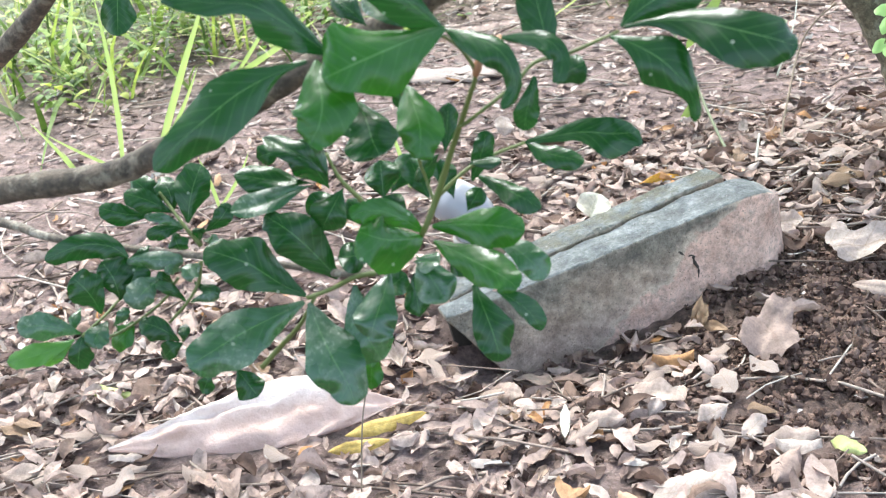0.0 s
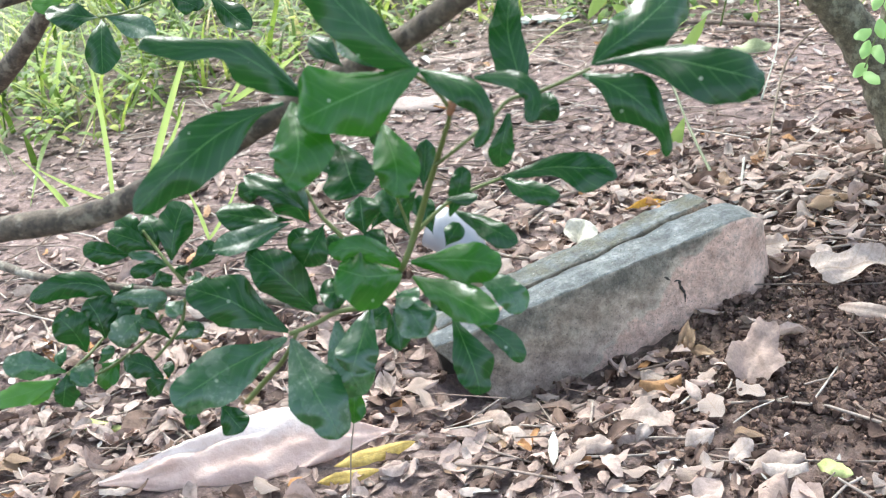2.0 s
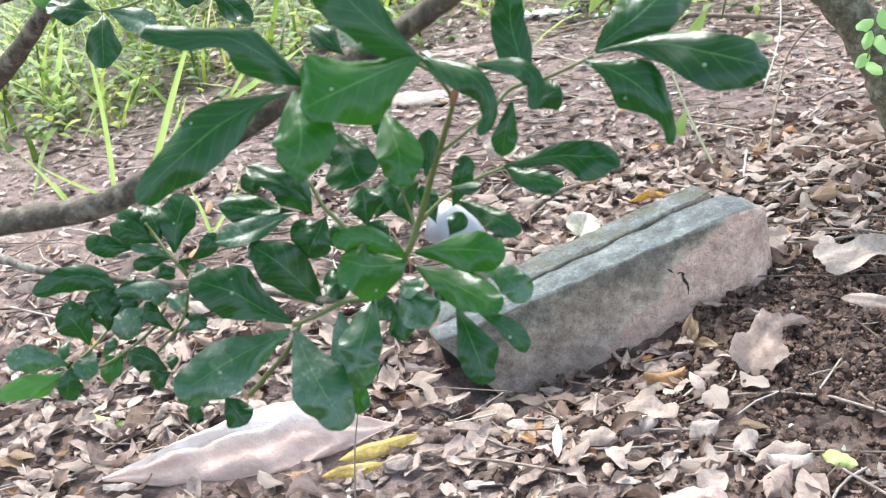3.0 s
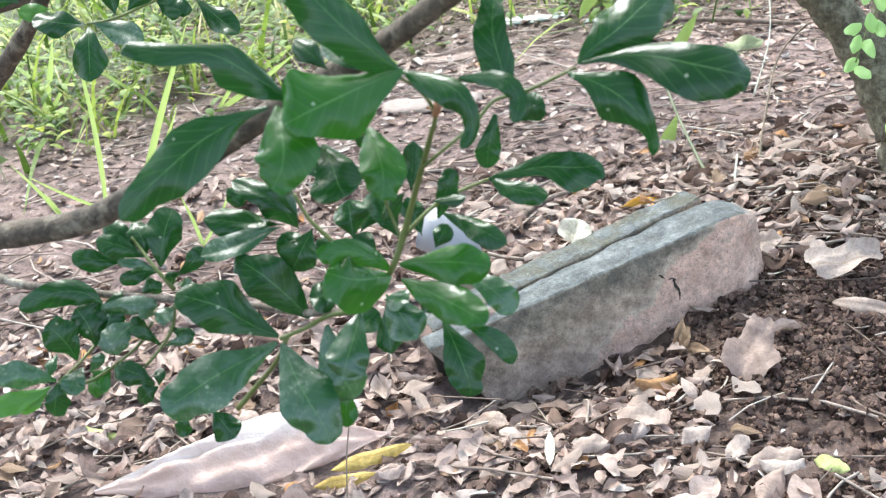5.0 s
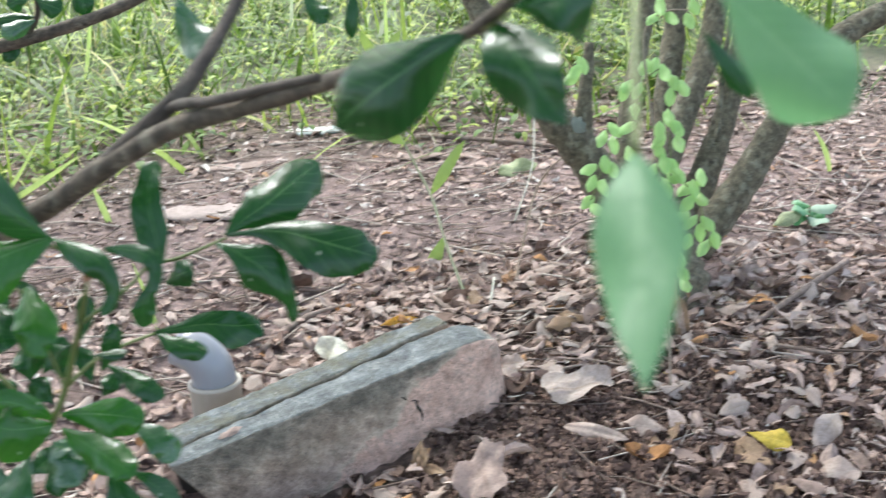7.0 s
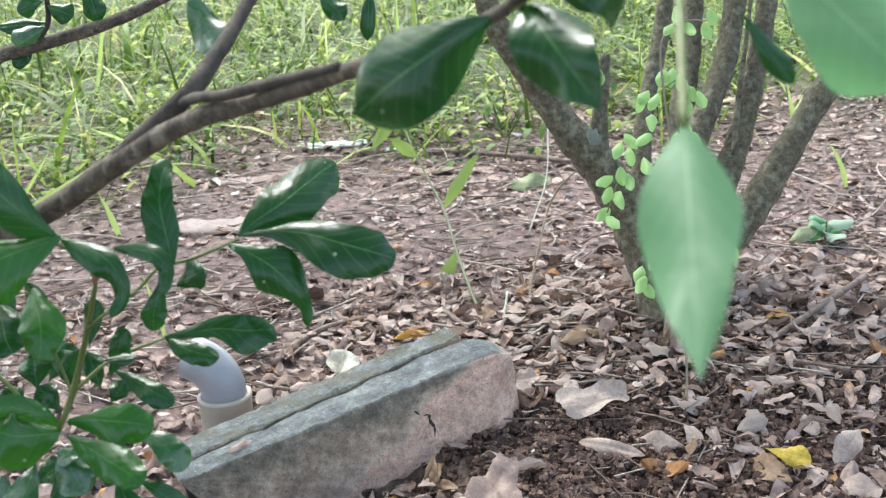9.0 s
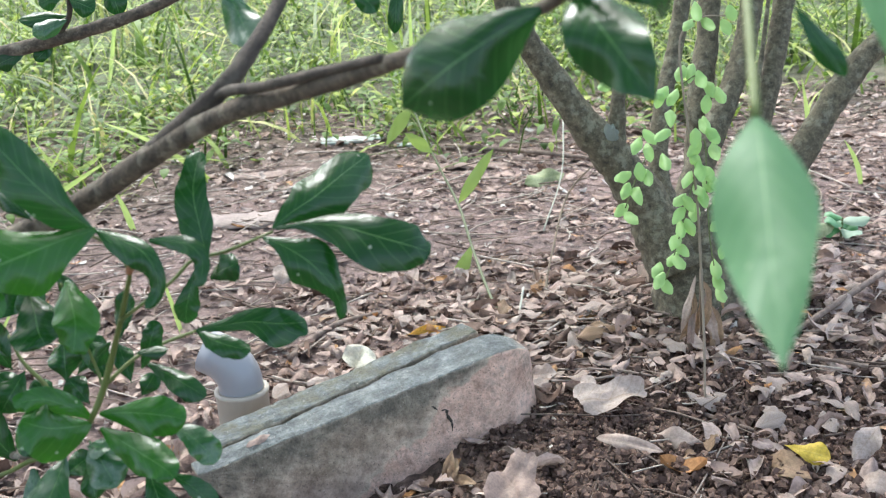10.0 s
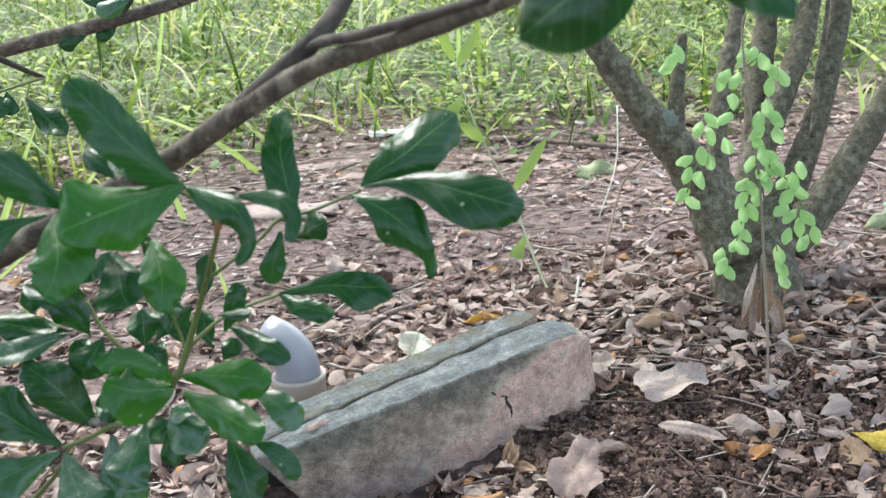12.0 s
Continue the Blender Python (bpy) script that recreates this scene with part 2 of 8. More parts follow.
def concrete_material(name, moss_amount, red_amount):
    k = Nodes(name)
    vec = k.coord("Object")
    sep = k.n("ShaderNodeSeparateXYZ")
    k.link(vec, sep.inputs[0])
    nrm = k.n("ShaderNodeSeparateXYZ")
    k.link(k.coord("Normal"), nrm.inputs[0])
    coarse, mid, fine = k.noise(vec, 18, 4), k.noise(vec, 55, 8, 0.72), k.noise(vec, 420, 4, 0.7)
    col = k.ramp(mid, (0.32, (0.125, 0.096, 0.070)), (0.5, (0.270, 0.210, 0.156)), (0.68, (0.48, 0.385, 0.295)))
    # dark algae below the top edge, fading down the face
    low = k.math("ADD", k.math("MULTIPLY", sep.outputs[2], 14.0), k.math("MULTIPLY", coarse, 1.1))
    algae = k.ramp(low, (0.06, 0.0), (0.20, 0.35), (0.42, 1.0))
    pale = k.ramp(k.noise(vec, 30, 5, 0.65), (0.50, 0.0), (0.66, 1.0))
    col = k.mix(k.math("MULTIPLY", pale, 0.35), col, (0.36, 0.33, 0.25))
    brown = k.ramp(k.math("SUBTRACT", k.math("MULTIPLY", sep.outputs[2], -14.0), k.math("MULTIPLY", coarse, 0.7)), (0.15, 0.0), (0.6, 1.0))
    col = k.mix(k.math("MULTIPLY", brown, 0.75), col, k.ramp(mid, (0.3, (0.21, 0.153, 0.12)), (0.7, (0.48, 0.365, 0.295))))
    col = k.mix(k.math("MULTIPLY", algae, 0.80), col, k.ramp(mid, (0.36, (0.042, 0.042, 0.034)), (0.66, (0.20, 0.190, 0.150))))
    # worn pinkish end where the skin has come away
    worn = k.math("SUBTRACT", sep.outputs[0], k.math("MULTIPLY", sep.outputs[2], 1.7))
    worn = k.ramp(k.math("ADD", worn, k.math("MULTIPLY", k.noise(vec, 26, 5, 0.6), 0.10)), (0.290, 0.0), (0.312, 1.0))
    pink = k.ramp(mid, (0.35, (0.40, 0.252, 0.186)), (0.65, (0.68, 0.485, 0.385)))
    rim = k.ramp(worn, (0.05, 0.0), (0.4, 1.0), (0.75, 1.0), (1.0, 0.0))
    pink = k.mix(k.math("MULTIPLY", rim, 0.7), pink, (0.52, 0.46, 0.35))
    pink = k.mix(k.ramp(k.noise(vec, 48, 5, 0.7), (0.52, 0.0), (0.66, 0.55)), pink, (0.20, 0.175, 0.14))
    side = k.math("SUBTRACT", 1.0, k.ramp(nrm.outputs[2], (0.45, 0.0), (0.8, 1.0)))
    col = k.mix(k.math("MULTIPLY", k.math("MULTIPLY", worn, side), red_amount), col, pink)
    # blue-grey weathered top, with moss
    top = k.ramp(nrm.outputs[2], (0.55, 0.0), (0.85, 1.0))
    topcol = k.ramp(mid, (0.36, (0.036, 0.042, 0.043)), (0.52, (0.080, 0.090, 0.091)), (0.68, (0.175, 0.186, 0.182)))
    stretch = k.n("ShaderNodeMapping")
    stretch.inputs["Scale"].default_value = (7.0, 34.0, 34.0)
    k.link(vec, stretch.inputs["Vector"])
    streak = k.ramp(k.noise(stretch.outputs[0], 1.0, 5, 0.65), (0.45, 0.0), (0.68, 1.0))
    topcol = k.mix(k.math("MULTIPLY", streak, 0.22), topcol, (0.44, 0.475, 0.475))
    moss = k.ramp(k.noise(vec, 34, 5, 0.7), (0.42, 0.0), (0.60, 1.0))
    topcol = k.mix(k.math("MULTIPLY", moss, moss_amount), topcol, (0.075, 0.071, 0.043))
    col = k.mix(top, col, topcol)
    pits = k.ramp(fine, (0.30, 0.35), (0.40, 1.0), (0.72, 1.15))
    col = k.mix(1.0, col, pits, "MULTIPLY")
    # sand grains and pinholes in the worn skin
    cells = k.voronoi(vec, 420)
    pick = k.noise(cells.outputs["Position"], 700, 0)
    dot = k.math("LESS_THAN", cells.outputs["Distance"], 0.24)
    col = k.mix(k.math("MULTIPLY", k.math("MULTIPLY", dot, k.math("GREATER_THAN", pick, 0.66)), 0.6), col, (0.05, 0.042, 0.035))
    col = k.mix(k.math("MULTIPLY", k.math("MULTIPLY", dot, k.math("LESS_THAN", pick, 0.30)), 0.35), col, (0.50, 0.46, 0.40))
    grain = k.noise(vec, 160, 5, 0.75)
    col = k.mix(1.0, col, k.ramp(grain, (0.32, 0.82), (0.5, 1.2), (0.7, 1.45)), "MULTIPLY")
    k.color(col)
    k.rough(0.88)
    k.bump(k.math("ADD", k.math("MULTIPLY", mid, 0.5), k.math("ADD", k.math("MULTIPLY", grain, 0.5), k.math("MULTIPLY", fine, 0.4))), 0.005, 0.95)
    return k.mat


CONCRETE = concrete_material("weathered_concrete", 0.2, 1.0)
MOSSY = concrete_material("mossy_concrete", 0.85, 0.2)
MORTAR = plain("dirty_joint", (0.025, 0.022, 0.018), (0.06, 0.05, 0.04), 150, 0.95, 0.002)
PVC = plain("grey_plastic", (0.20, 0.205, 0.225), (0.26, 0.265, 0.287), 40, 0.28)
PVC_DIRTY = plain("dirty_plastic", (0.25, 0.215, 0.17), (0.37, 0.33, 0.275), 90, 0.55, 0.0005)


def dead_leaf_material(name, dark, light, vein):
    k = Nodes(name)
    along, across = uv_parts(k)
    vec = k.coord("Object")
    f, g = k.noise(vec, 60, 5, 0.65), k.noise(vec, 380, 4, 0.7)
    side = k.math("ABSOLUTE", across)
    saw = k.math("FRACT", k.math("MULTIPLY", k.math("SUBTRACT", along, k.math("MULTIPLY", side, 0.25)), 7.0))
    line = k.math("LESS_THAN", k.math("ABSOLUTE", k.math("SUBTRACT", saw, 0.5)), 0.05)
    rib = k.math("LESS_THAN", side, 0.04)
    col = k.mix(k.ramp(f, (0.3, 0.0), (0.7, 1.0)), dark, light)
    col = k.mix(k.math("MULTIPLY", k.math("ADD", line, rib), 0.4), col, vein)
    col = k.mix(1.0, col, k.ramp(g, (0.35, 0.65), (0.6, 1.0)), "MULTIPLY")
    k.color(col)
    k.rough(0.65)
    k.bump(k.math("ADD", f, k.math("MULTIPLY", rib, 0.5)), 0.002, 0.7)
    k.translucent(light, 0.12)
    return k.mat


PALE_DEAD = dead_leaf_material("pale_dead_leaf", (0.35, 0.27, 0.228), (0.48, 0.39, 0.335), (0.30, 0.2, 0.13))
TAN_DEAD = dead_leaf_material("tan_dead_leaf", (0.33, 0.236, 0.188), (0.48, 0.37, 0.305), (0.47, 0.38, 0.30))
BROWN_DEAD = dead_leaf_material("brown_dead_leaf", (0.20, 0.118, 0.066), (0.36, 0.235, 0.135), (0.18, 0.10, 0.06))
RUSSET_DEAD = dead_leaf_material("russet_dead_leaf", (0.20, 0.135, 0.108), (0.35, 0.25, 0.205), (0.30, 0.21, 0.17))
YELLOW_DEAD = dead_leaf_material("yellow_fallen_leaf", (0.50, 0.33, 0.03), (0.68, 0.50, 0.07), (0.7, 0.55, 0.15))
OCHRE_DEAD = dead_leaf_material("ochre_fallen_leaf", (0.46, 0.30, 0.06), (0.64, 0.45, 0.12), (0.66, 0.52, 0.22))
DULL_GREEN = dead_leaf_material("dull_green_fallen_leaf", (0.20, 0.24, 0.11), (0.30, 0.34, 0.18), (0.32, 0.36, 0.2))
ORANGE_DEAD = dead_leaf_material("orange_fallen_leaf", (0.50, 0.24, 0.02), (0.66, 0.36, 0.04), (0.5, 0.25, 0.05))
WHITE_DEAD = dead_leaf_material("bleached_leaf", (0.50, 0.46, 0.33), (0.70, 0.68, 0.58), (0.45, 0.42, 0.28))
LIME_DEAD = dead_leaf_material("green_fallen_leaf", (0.38, 0.42, 0.12), (0.54, 0.58, 0.24), (0.4, 0.5, 0.2))
SHEATH = dead_leaf_material("papery_sheath", (0.22, 0.160, 0.136), (0.37, 0.295, 0.258), (0.20, 0.14, 0.11))


# ---- shape helpers ----
def mesh_object(name, bm_or_mesh, material=None, parent=None, m=None, label=""):
    if isinstance(bm_or_mesh, bmesh.types.BMesh):
        me = bpy.data.meshes.new(name)
        bm_or_mesh.to_mesh(me)
        bm_or_mesh.free()
    else:
        me = bm_or_mesh
    if material and not me.materials:
        me.materials.append(material)
    ob = new(name, me)
    ob.matrix_basis = m or Matrix()
    if parent:
        ob.parent = parent
        # world places; every parent stands unturned at its own base
        at_root = Vector((0, 0, 0))
        p = parent
        while p:
            at_root += p.location
            p = p.parent
        ob.matrix_parent_inverse = Matrix.Translation(-at_root)
    if label:
        ob["label"] = label
    return ob


def smooth(me):
    for p in me.polygons:
        p.use_smooth = True
    return me


def base_empty(name, place, label, category, group=""):
    ob = new(name)
    ob.empty_display_size = 0.02
    ob.location = place
    return tagged(ob, label, category, group)


def spline(points, steps=5):
    """A smooth line through points of any size."""
    pts = [np.array(p, float) for p in points]
    pts = [2 * pts[0] - pts[1]] + pts + [2 * pts[-1] - pts[-2]]
    out = []
    for i in range(1, len(pts) - 2):
        a, b, c, d = pts[i - 1:i + 3]
        for s in range(steps):
            u = s / steps
            out.append(0.5 * (2 * b + (c - a) * u + (2 * a - 5 * b + 4 * c - d) * u * u + (3 * b - a - 3 * c + d) * u ** 3))
    out.append(pts[-2])
    return out


def tube_mesh(points, sides=10, steps=5, rough=0.0, seed=0):
    """A tapered round stem along points (x, y, z, radius), with knots and closed ends."""
    line = spline(points, steps)
    rng = np.random.default_rng(seed)
    verts, faces = [], []
    side = None
    for i, p in enumerate(line):
        a, b = line[max(i - 1, 0)][:3], line[min(i + 1, len(line) - 1)][:3]
        d = (b - a) / max(np.linalg.norm(b - a), 1e-9)
        ref = side if side is not None else (np.array((0, 0, 1.0)) if abs(d[2]) < 0.9 else np.array((1.0, 0, 0)))
        u = np.cross(d, ref)
        u /= max(np.linalg.norm(u), 1e-9)
        v = np.cross(u, d)
        side = v
        swell = 1 + rough * (rng.random() - 0.5)
        for j in range(sides):
            ang = 2 * math.pi * j / sides
            r = p[3] * swell * (1 + rough * 0.6 * noise.noise(Vector((p[0] * 160 + seed, p[2] * 160, j * 0.9))))
            verts.append(p[:3] + r * (u * math.cos(ang) + v * math.sin(ang)))
    n = len(line)
    for i in range(n - 1):
        for j in range(sides):
            k = (j + 1) % sides
            faces.append((i * sides + j, i * sides + k, (i + 1) * sides + k, (i + 1) * sides + j))
    faces.append(tuple(range(sides))[::-1])
    faces.append(tuple((n - 1) * sides + j for j in range(sides)))
    me = bpy.data.meshes.new("stem")
    me.from_pydata([tuple(v) for v in verts], [], faces)
    return smooth(me)


def leaf_mesh(length, width, bend=25, fold=0.18, twist=0, shape=0.62, wave=0.0, seed=0, n=14, m=8, ragged=0.0):
    """A leaf from the origin along x, faced by z: widest at shape, arched by bend degrees, folded along its midrib."""
    rng = np.random.default_rng(seed)
    ph = rng.random(3) * 6.28
    # the arched midrib, scaled so that its chord is the length
    sway = rng.uniform(-0.35, 0.35)
    ang = np.radians(bend) * (np.linspace(0, 1, n + 1) - 0.5) + sway * np.sin(np.linspace(0, 1, n + 1) * 5.2 + ph[0])
    recurve, skew = rng.uniform(0.25, 0.75), rng.uniform(-0.12, 0.12)
    xs = np.concatenate(([0], np.cumsum(np.cos(ang[:-1]))))
    zs = np.concatenate(([0], np.cumsum(-np.sin(ang[:-1]))))
    turn = math.atan2(zs[-1], xs[-1])
    xs, zs = xs * math.cos(turn) + zs * math.sin(turn), zs * math.cos(turn) - xs * math.sin(turn)
    k = length / xs[-1]
    xs, zs = xs * k, zs * k
    verts, uvs, faces = [], [], []
    for i in range(n + 1):
        s = i / n
        u = (s - shape) / (1 - shape)
        if shape >= 0.6:  # blunt, widest past the middle
            w = math.sin(math.pi / 2 * s / shape) ** 1.35 if s < shape else max(0.0, 1 - u ** 2.1) ** 0.72
        elif shape >= 0.47:  # oval
            w = math.sin(math.pi / 2 * s / shape) ** 0.62 if s < shape else max(0.0, math.cos(math.pi / 2 * u)) ** 0.66
        elif shape <= 0.41:  # lance-shaped, pointed at both ends
            w = math.sin(math.pi / 2 * s / shape) ** 0.95 if s < shape else max(0.0, math.cos(math.pi / 2 * u)) ** 1.15
        else:  # egg-shaped with a drawn-out tip
            w = math.sin(math.pi / 2 * s / shape) ** 0.7 if s < shape else max(0.0, math.cos(math.pi / 2 * u)) ** 0.72 * (1 - 0.45 * max(0.0, u - 0.7) / 0.3)
        hw = width / 2 * max(w, 0.03 if s < 0.5 else 0.015)
        tw = math.radians(twist) * (s - 0.4)
        torn = [1 + ragged * noise.noise(Vector((s * 6, seed * 3.1, q))) + 0.6 * ragged * noise.noise(Vector((s * 17, seed * 1.7, q))) for q in (0.0, 9.0)]
        for j in range(m + 1):
            v = 2 * j / m - 1
            y = hw * v * torn[0 if v < 0 else 1]
            z = fold * abs(v) * hw - recurve * hw * v * v + skew * hw * v
            z += wave * hw * abs(v) ** 1.5 * math.sin(9 * s + ph[0] + (1.7 if v > 0 else 0))
            z += 0.24 * hw * abs(v) * math.sin(6 * s + ph[1] + (2.1 if v > 0 else 0))
            yy, zz = y * math.cos(tw) - z * math.sin(tw), y * math.sin(tw) + z * math.cos(tw)
            lean = ang[min(i, n)] - turn
            verts.append((xs[i] + zz * math.sin(lean) * 0.6, yy * (1 + 0.05 * math.sin(13 * s + ph[2])), zs[i] + zz))
            uvs.append((s, j / m))
    for i in range(n):
        for j in range(m):
            a = i * (m + 1) + j
            faces.append((a, a + m + 1, a + m + 2, a + 1))
    me = bpy.data.meshes.new("leaf")
    me.from_pydata(verts, [], faces)
    lay = me.uv_layers.new(name="UVMap")
    for lp in me.loops:
        lay.data[lp.index].uv = uvs[lp.vertex_index]
    return smooth(me)


def leaf_pose(base, tip, normal):
    x = (Vector(tip) - Vector(base)).normalized()
    z = Vector(normal)
    z = (z - x * z.dot(x)).normalized()
    y = z.cross(x)
    return Matrix.Translation(base) @ Matrix((x, y, z)).transposed().to_4x4()

# ---- the ground: one sheet to the horizon, fine where the camera passes ----
def hollow(x, y):
    """The soil has sunk along the low end of the blocks."""
    u, v = (x + 0.086) * 0.919 + (y + 0.066) * 0.394, (y + 0.066) * 0.919 - (x + 0.086) * 0.394
    ease = lambda q: max(0.0, min(1.0, q)) ** 2 * (3 - 2 * max(0.0, min(1.0, q)))
    return 0.036 * ease((u + 0.015) / 0.06) * (1 - ease((u - 0.10) / 0.21)) * ease((v + 0.15) / 0.12) * (1 - ease((v - 0.005) / 0.035))


def height(x, y):
    h = 0.030 * math.exp(-((x - 0.40) ** 2 + (y - 0.26) ** 2) / 0.030) + 0.010 * math.exp(-((x - 0.30) ** 2 + (y - 0.10) ** 2) / 0.02)
    h -= hollow(x, y)
    h += 0.006 * noise.noise(Vector((x * 5, y * 5, 0.3)))
    return h


def near_relief(x, y):
    dug = math.exp(-(((x - 0.34) / 0.27) ** 2 + ((y + 0.02) / 0.21) ** 2))
    a = noise.noise(Vector((x * 28, y * 28, 1.0)))
    b = noise.noise(Vector((x * 75, y * 75, 4.0)))
    c = noise.noise(Vector((x * 180, y * 180, 9.0)))
    h = 0.0028 * a + 0.0015 * b + 0.0006 * c
    if dug > 0.05:  # loose crumbs with creases between them
        p = Vector((x + 0.004 * b, y + 0.004 * c, 0.5))
        crumb = abs(noise.noise(p * 62)) * 1.6 + abs(noise.noise(p * 150 + Vector((3, 1, 0)))) * 0.9 + abs(noise.noise(p * 330)) * 0.5
        h += dug * (0.0105 * crumb - 0.0075 + 0.0045 * a)
    return h


def graded(lo, hi, step, far):
    mid = list(np.arange(lo, hi, step))
    left, right, d = [], [], step
    while lo - sum(left) > -far or hi + sum(left) < far:
        d *= 1.35
        left.append(d)
    a, b = lo, mid[-1]
    for d in left:
        a -= d
        b += d
        mid.insert(0, a)
        mid.append(b)
    return mid


def make_ground():
    gx, gy = graded(-0.75, 0.95, 0.0065, 60.0), graded(-0.42, 1.35, 0.0065, 60.0)
    # twice as fine where the soil has been dug
    gx = sorted(gx + [x + 0.00325 for x in gx if -0.05 < x < 0.62])
    gy = sorted(gy + [y + 0.00325 for y in gy if -0.28 < y < 0.26])
    verts = []
    for y in gy:
        for x in gx:
            near = -0.8 < x < 1.0 and -0.5 < y < 1.4
            verts.append((x, y, height(x, y) + (near_relief(x, y) if near else 0)))
    w = len(gx)
    faces = [(j * w + i, j * w + i + 1, (j + 1) * w + i + 1, (j + 1) * w + i) for j in range(len(gy) - 1) for i in range(w - 1)]
    me = bpy.data.meshes.new("ground")
    me.from_pydata(verts, [], faces)
    smooth(me)
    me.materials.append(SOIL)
    return tagged(new("ground", me), "bare reddish-brown garden soil running back to grass", "ground", kind="structure")


make_ground()

# ---- the glossy-leaved bush that reaches across the view ----
ROOT = (-0.66, -0.36, 0.0)
bush = base_empty("bush", ROOT, "evergreen bush with glossy dark green rounded leaves on grey-brown branches", "bush")
part_count = 0


def branch(points, bark=None):
    global part_count
    part_count += 1
    return mesh_object("branch", tube_mesh(points, 14, 6, 0.10, part_count), bark or (BARK if max(p[3] for p in points) > 0.0046 else DARK_BARK), bush)


def twig(points):
    global part_count
    part_count += 1
    return mesh_object("shoot", tube_mesh([(x, y, z, r * 0.68) for x, y, z, r in points], 8, 5, 0.12, part_count), SHOOT, bush)


def leaf(base, tip, width, normal, bend, fold, tone, twist, shape):
    global part_count
    part_count += 1
    length = (Vector(tip) - Vector(base)).length
    me = leaf_mesh(length, width, bend * 1.35, fold * 1.6, twist * 1.5 + 22 * math.sin(part_count * 2.4), shape, 0.30, part_count, 18, 10)
    return mesh_object("leaf", me, LEAF[tone], bush, leaf_pose(base, tip, normal))


def blade_leaf(stations, normal, tone, cup=0.20):
    """A large leaf swept along its curved midrib: x, y, z, and the half widths to the left and right of the rib."""
    global part_count
    part_count += 1
    rng = np.random.default_rng(part_count)
    steps = 7 if len(stations) < 6 else 5
    line = spline(stations, steps)
    for q in range(1, steps + 1):  # the blade ends round, not in a straight taper
        full = math.sqrt(max(0.0, 1 - (q / steps) ** 2.4))
        p, w = line[len(line) - 1 - steps + q], stations[-2]
        p[3], p[4] = max(p[3], w[3] * full), max(p[4], w[4] * full)
    side_n, far = 5, len(line) - 1
    ph = rng.random(4) * 6.28
    cup_l, cup_r = cup * rng.uniform(0.6, 2.6, 2)
    verts, uvs, faces = [], [], []
    for i, p in enumerate(line):
        s = i / far
        tan = line[min(i + 1, far)][:3] - line[max(i - 1, 0)][:3]
        tan = tan / np.linalg.norm(tan)
        up = np.array(normal) - tan * np.dot(normal, tan)
        up /= np.linalg.norm(up)
        left = np.cross(up, tan)
        for j in range(-side_n, side_n + 1):
            v = j / side_n
            hw = max(1.06 * (p[3] if v < 0 else p[4]), 0.0004)
            ripple = 1 + 0.035 * math.sin(19 * s + ph[0] + 2 * v) + 0.02 * math.sin(41 * s + ph[1])
            drop = (cup_l if v < 0 else cup_r) * hw * v * v - 0.10 * hw * abs(v)
            drop += hw * abs(v) ** 1.5 * (0.19 * math.sin(9 * s + ph[2] + (1.9 if v > 0 else 0)) + 0.08 * math.sin(21 * s + ph[3] + v))
            verts.append(tuple(p[:3] - left * v * hw * ripple - up * drop))
            uvs.append((s, 0.5 + 0.5 * v))
    w = 2 * side_n + 1
    for i in range(far):
        for j in range(w - 1):
            a = i * w + j
            faces.append((a, a + 1, a + w + 1, a + w))
    me = bpy.data.meshes.new("leaf")
    me.from_pydata(verts, [], faces)
    lay = me.uv_layers.new(name="UVMap")
    for lp in me.loops:
        lay.data[lp.index].uv = uvs[lp.vertex_index]
    return mesh_object("leaf", smooth(me), LEAF[tone], bush)


# the stem that carries it, beyond the edge of the view
branch([(-0.66, -0.36, -0.02, 0.020), (-0.65, -0.37, 0.10, 0.017), (-0.63, -0.38, 0.20, 0.015), (-0.60, -0.37, 0.34, 0.012), (-0.56, -0.35, 0.55, 0.008)])
branch([(-0.64, -0.375, 0.16, 0.012), (-0.52, -0.39, 0.22, 0.011), (-0.40, -0.41, 0.26, 0.009), (-0.2789, -0.4283, 0.2883, 0.0064)])

# branches of the bush
branch([(-0.2789, -0.4283, 0.2883, 0.0064), (-0.2235, -0.4521, 0.3031, 0.0060), (-0.1795, -0.4727, 0.3165, 0.0055), (-0.1359, -0.4798, 0.3230, 0.0053), (-0.1126, -0.4834, 0.3319, 0.0051), (-0.0832, -0.4844, 0.3447, 0.0050), (-0.0602, -0.4866, 0.3567, 0.0048), (-0.0380, -0.4890, 0.3687, 0.0046), (0.0020, -0.4990, 0.3892, 0.0043), (0.0300, -0.5150, 0.4085, 0.0042), (0.0608, -0.5340, 0.4270, 0.0036), (0.0842, -0.5532, 0.4366, 0.0030), (0.1046, -0.5764, 0.4465, 0.0028), (0.1229, -0.5994, 0.4561, 0.0025), (0.1417, -0.6223, 0.4661, 0.0020), (0.1580, -0.6452, 0.4762, 0.0017), (0.1673, -0.6627, 0.4867, 0.0015)])
branch([(0.0180, -0.5080, 0.4000, 0.0034), (0.0400, -0.5200, 0.4175, 0.0035), (0.0611, -0.5274, 0.4353, 0.0032), (0.0701, -0.5182, 0.4462, 0.0028), (0.0767, -0.5041, 0.4559, 0.0025), (0.0848, -0.4882, 0.4706, 0.0024)])
branch([(0.0555, -0.5268, 0.4305, 0.0016), (0.0640, -0.5345, 0.4350, 0.0019), (0.0773, -0.5524, 0.4396, 0.0018), (0.0975, -0.5708, 0.4473, 0.0017), (0.1163, -0.5944, 0.4553, 0.0014)])
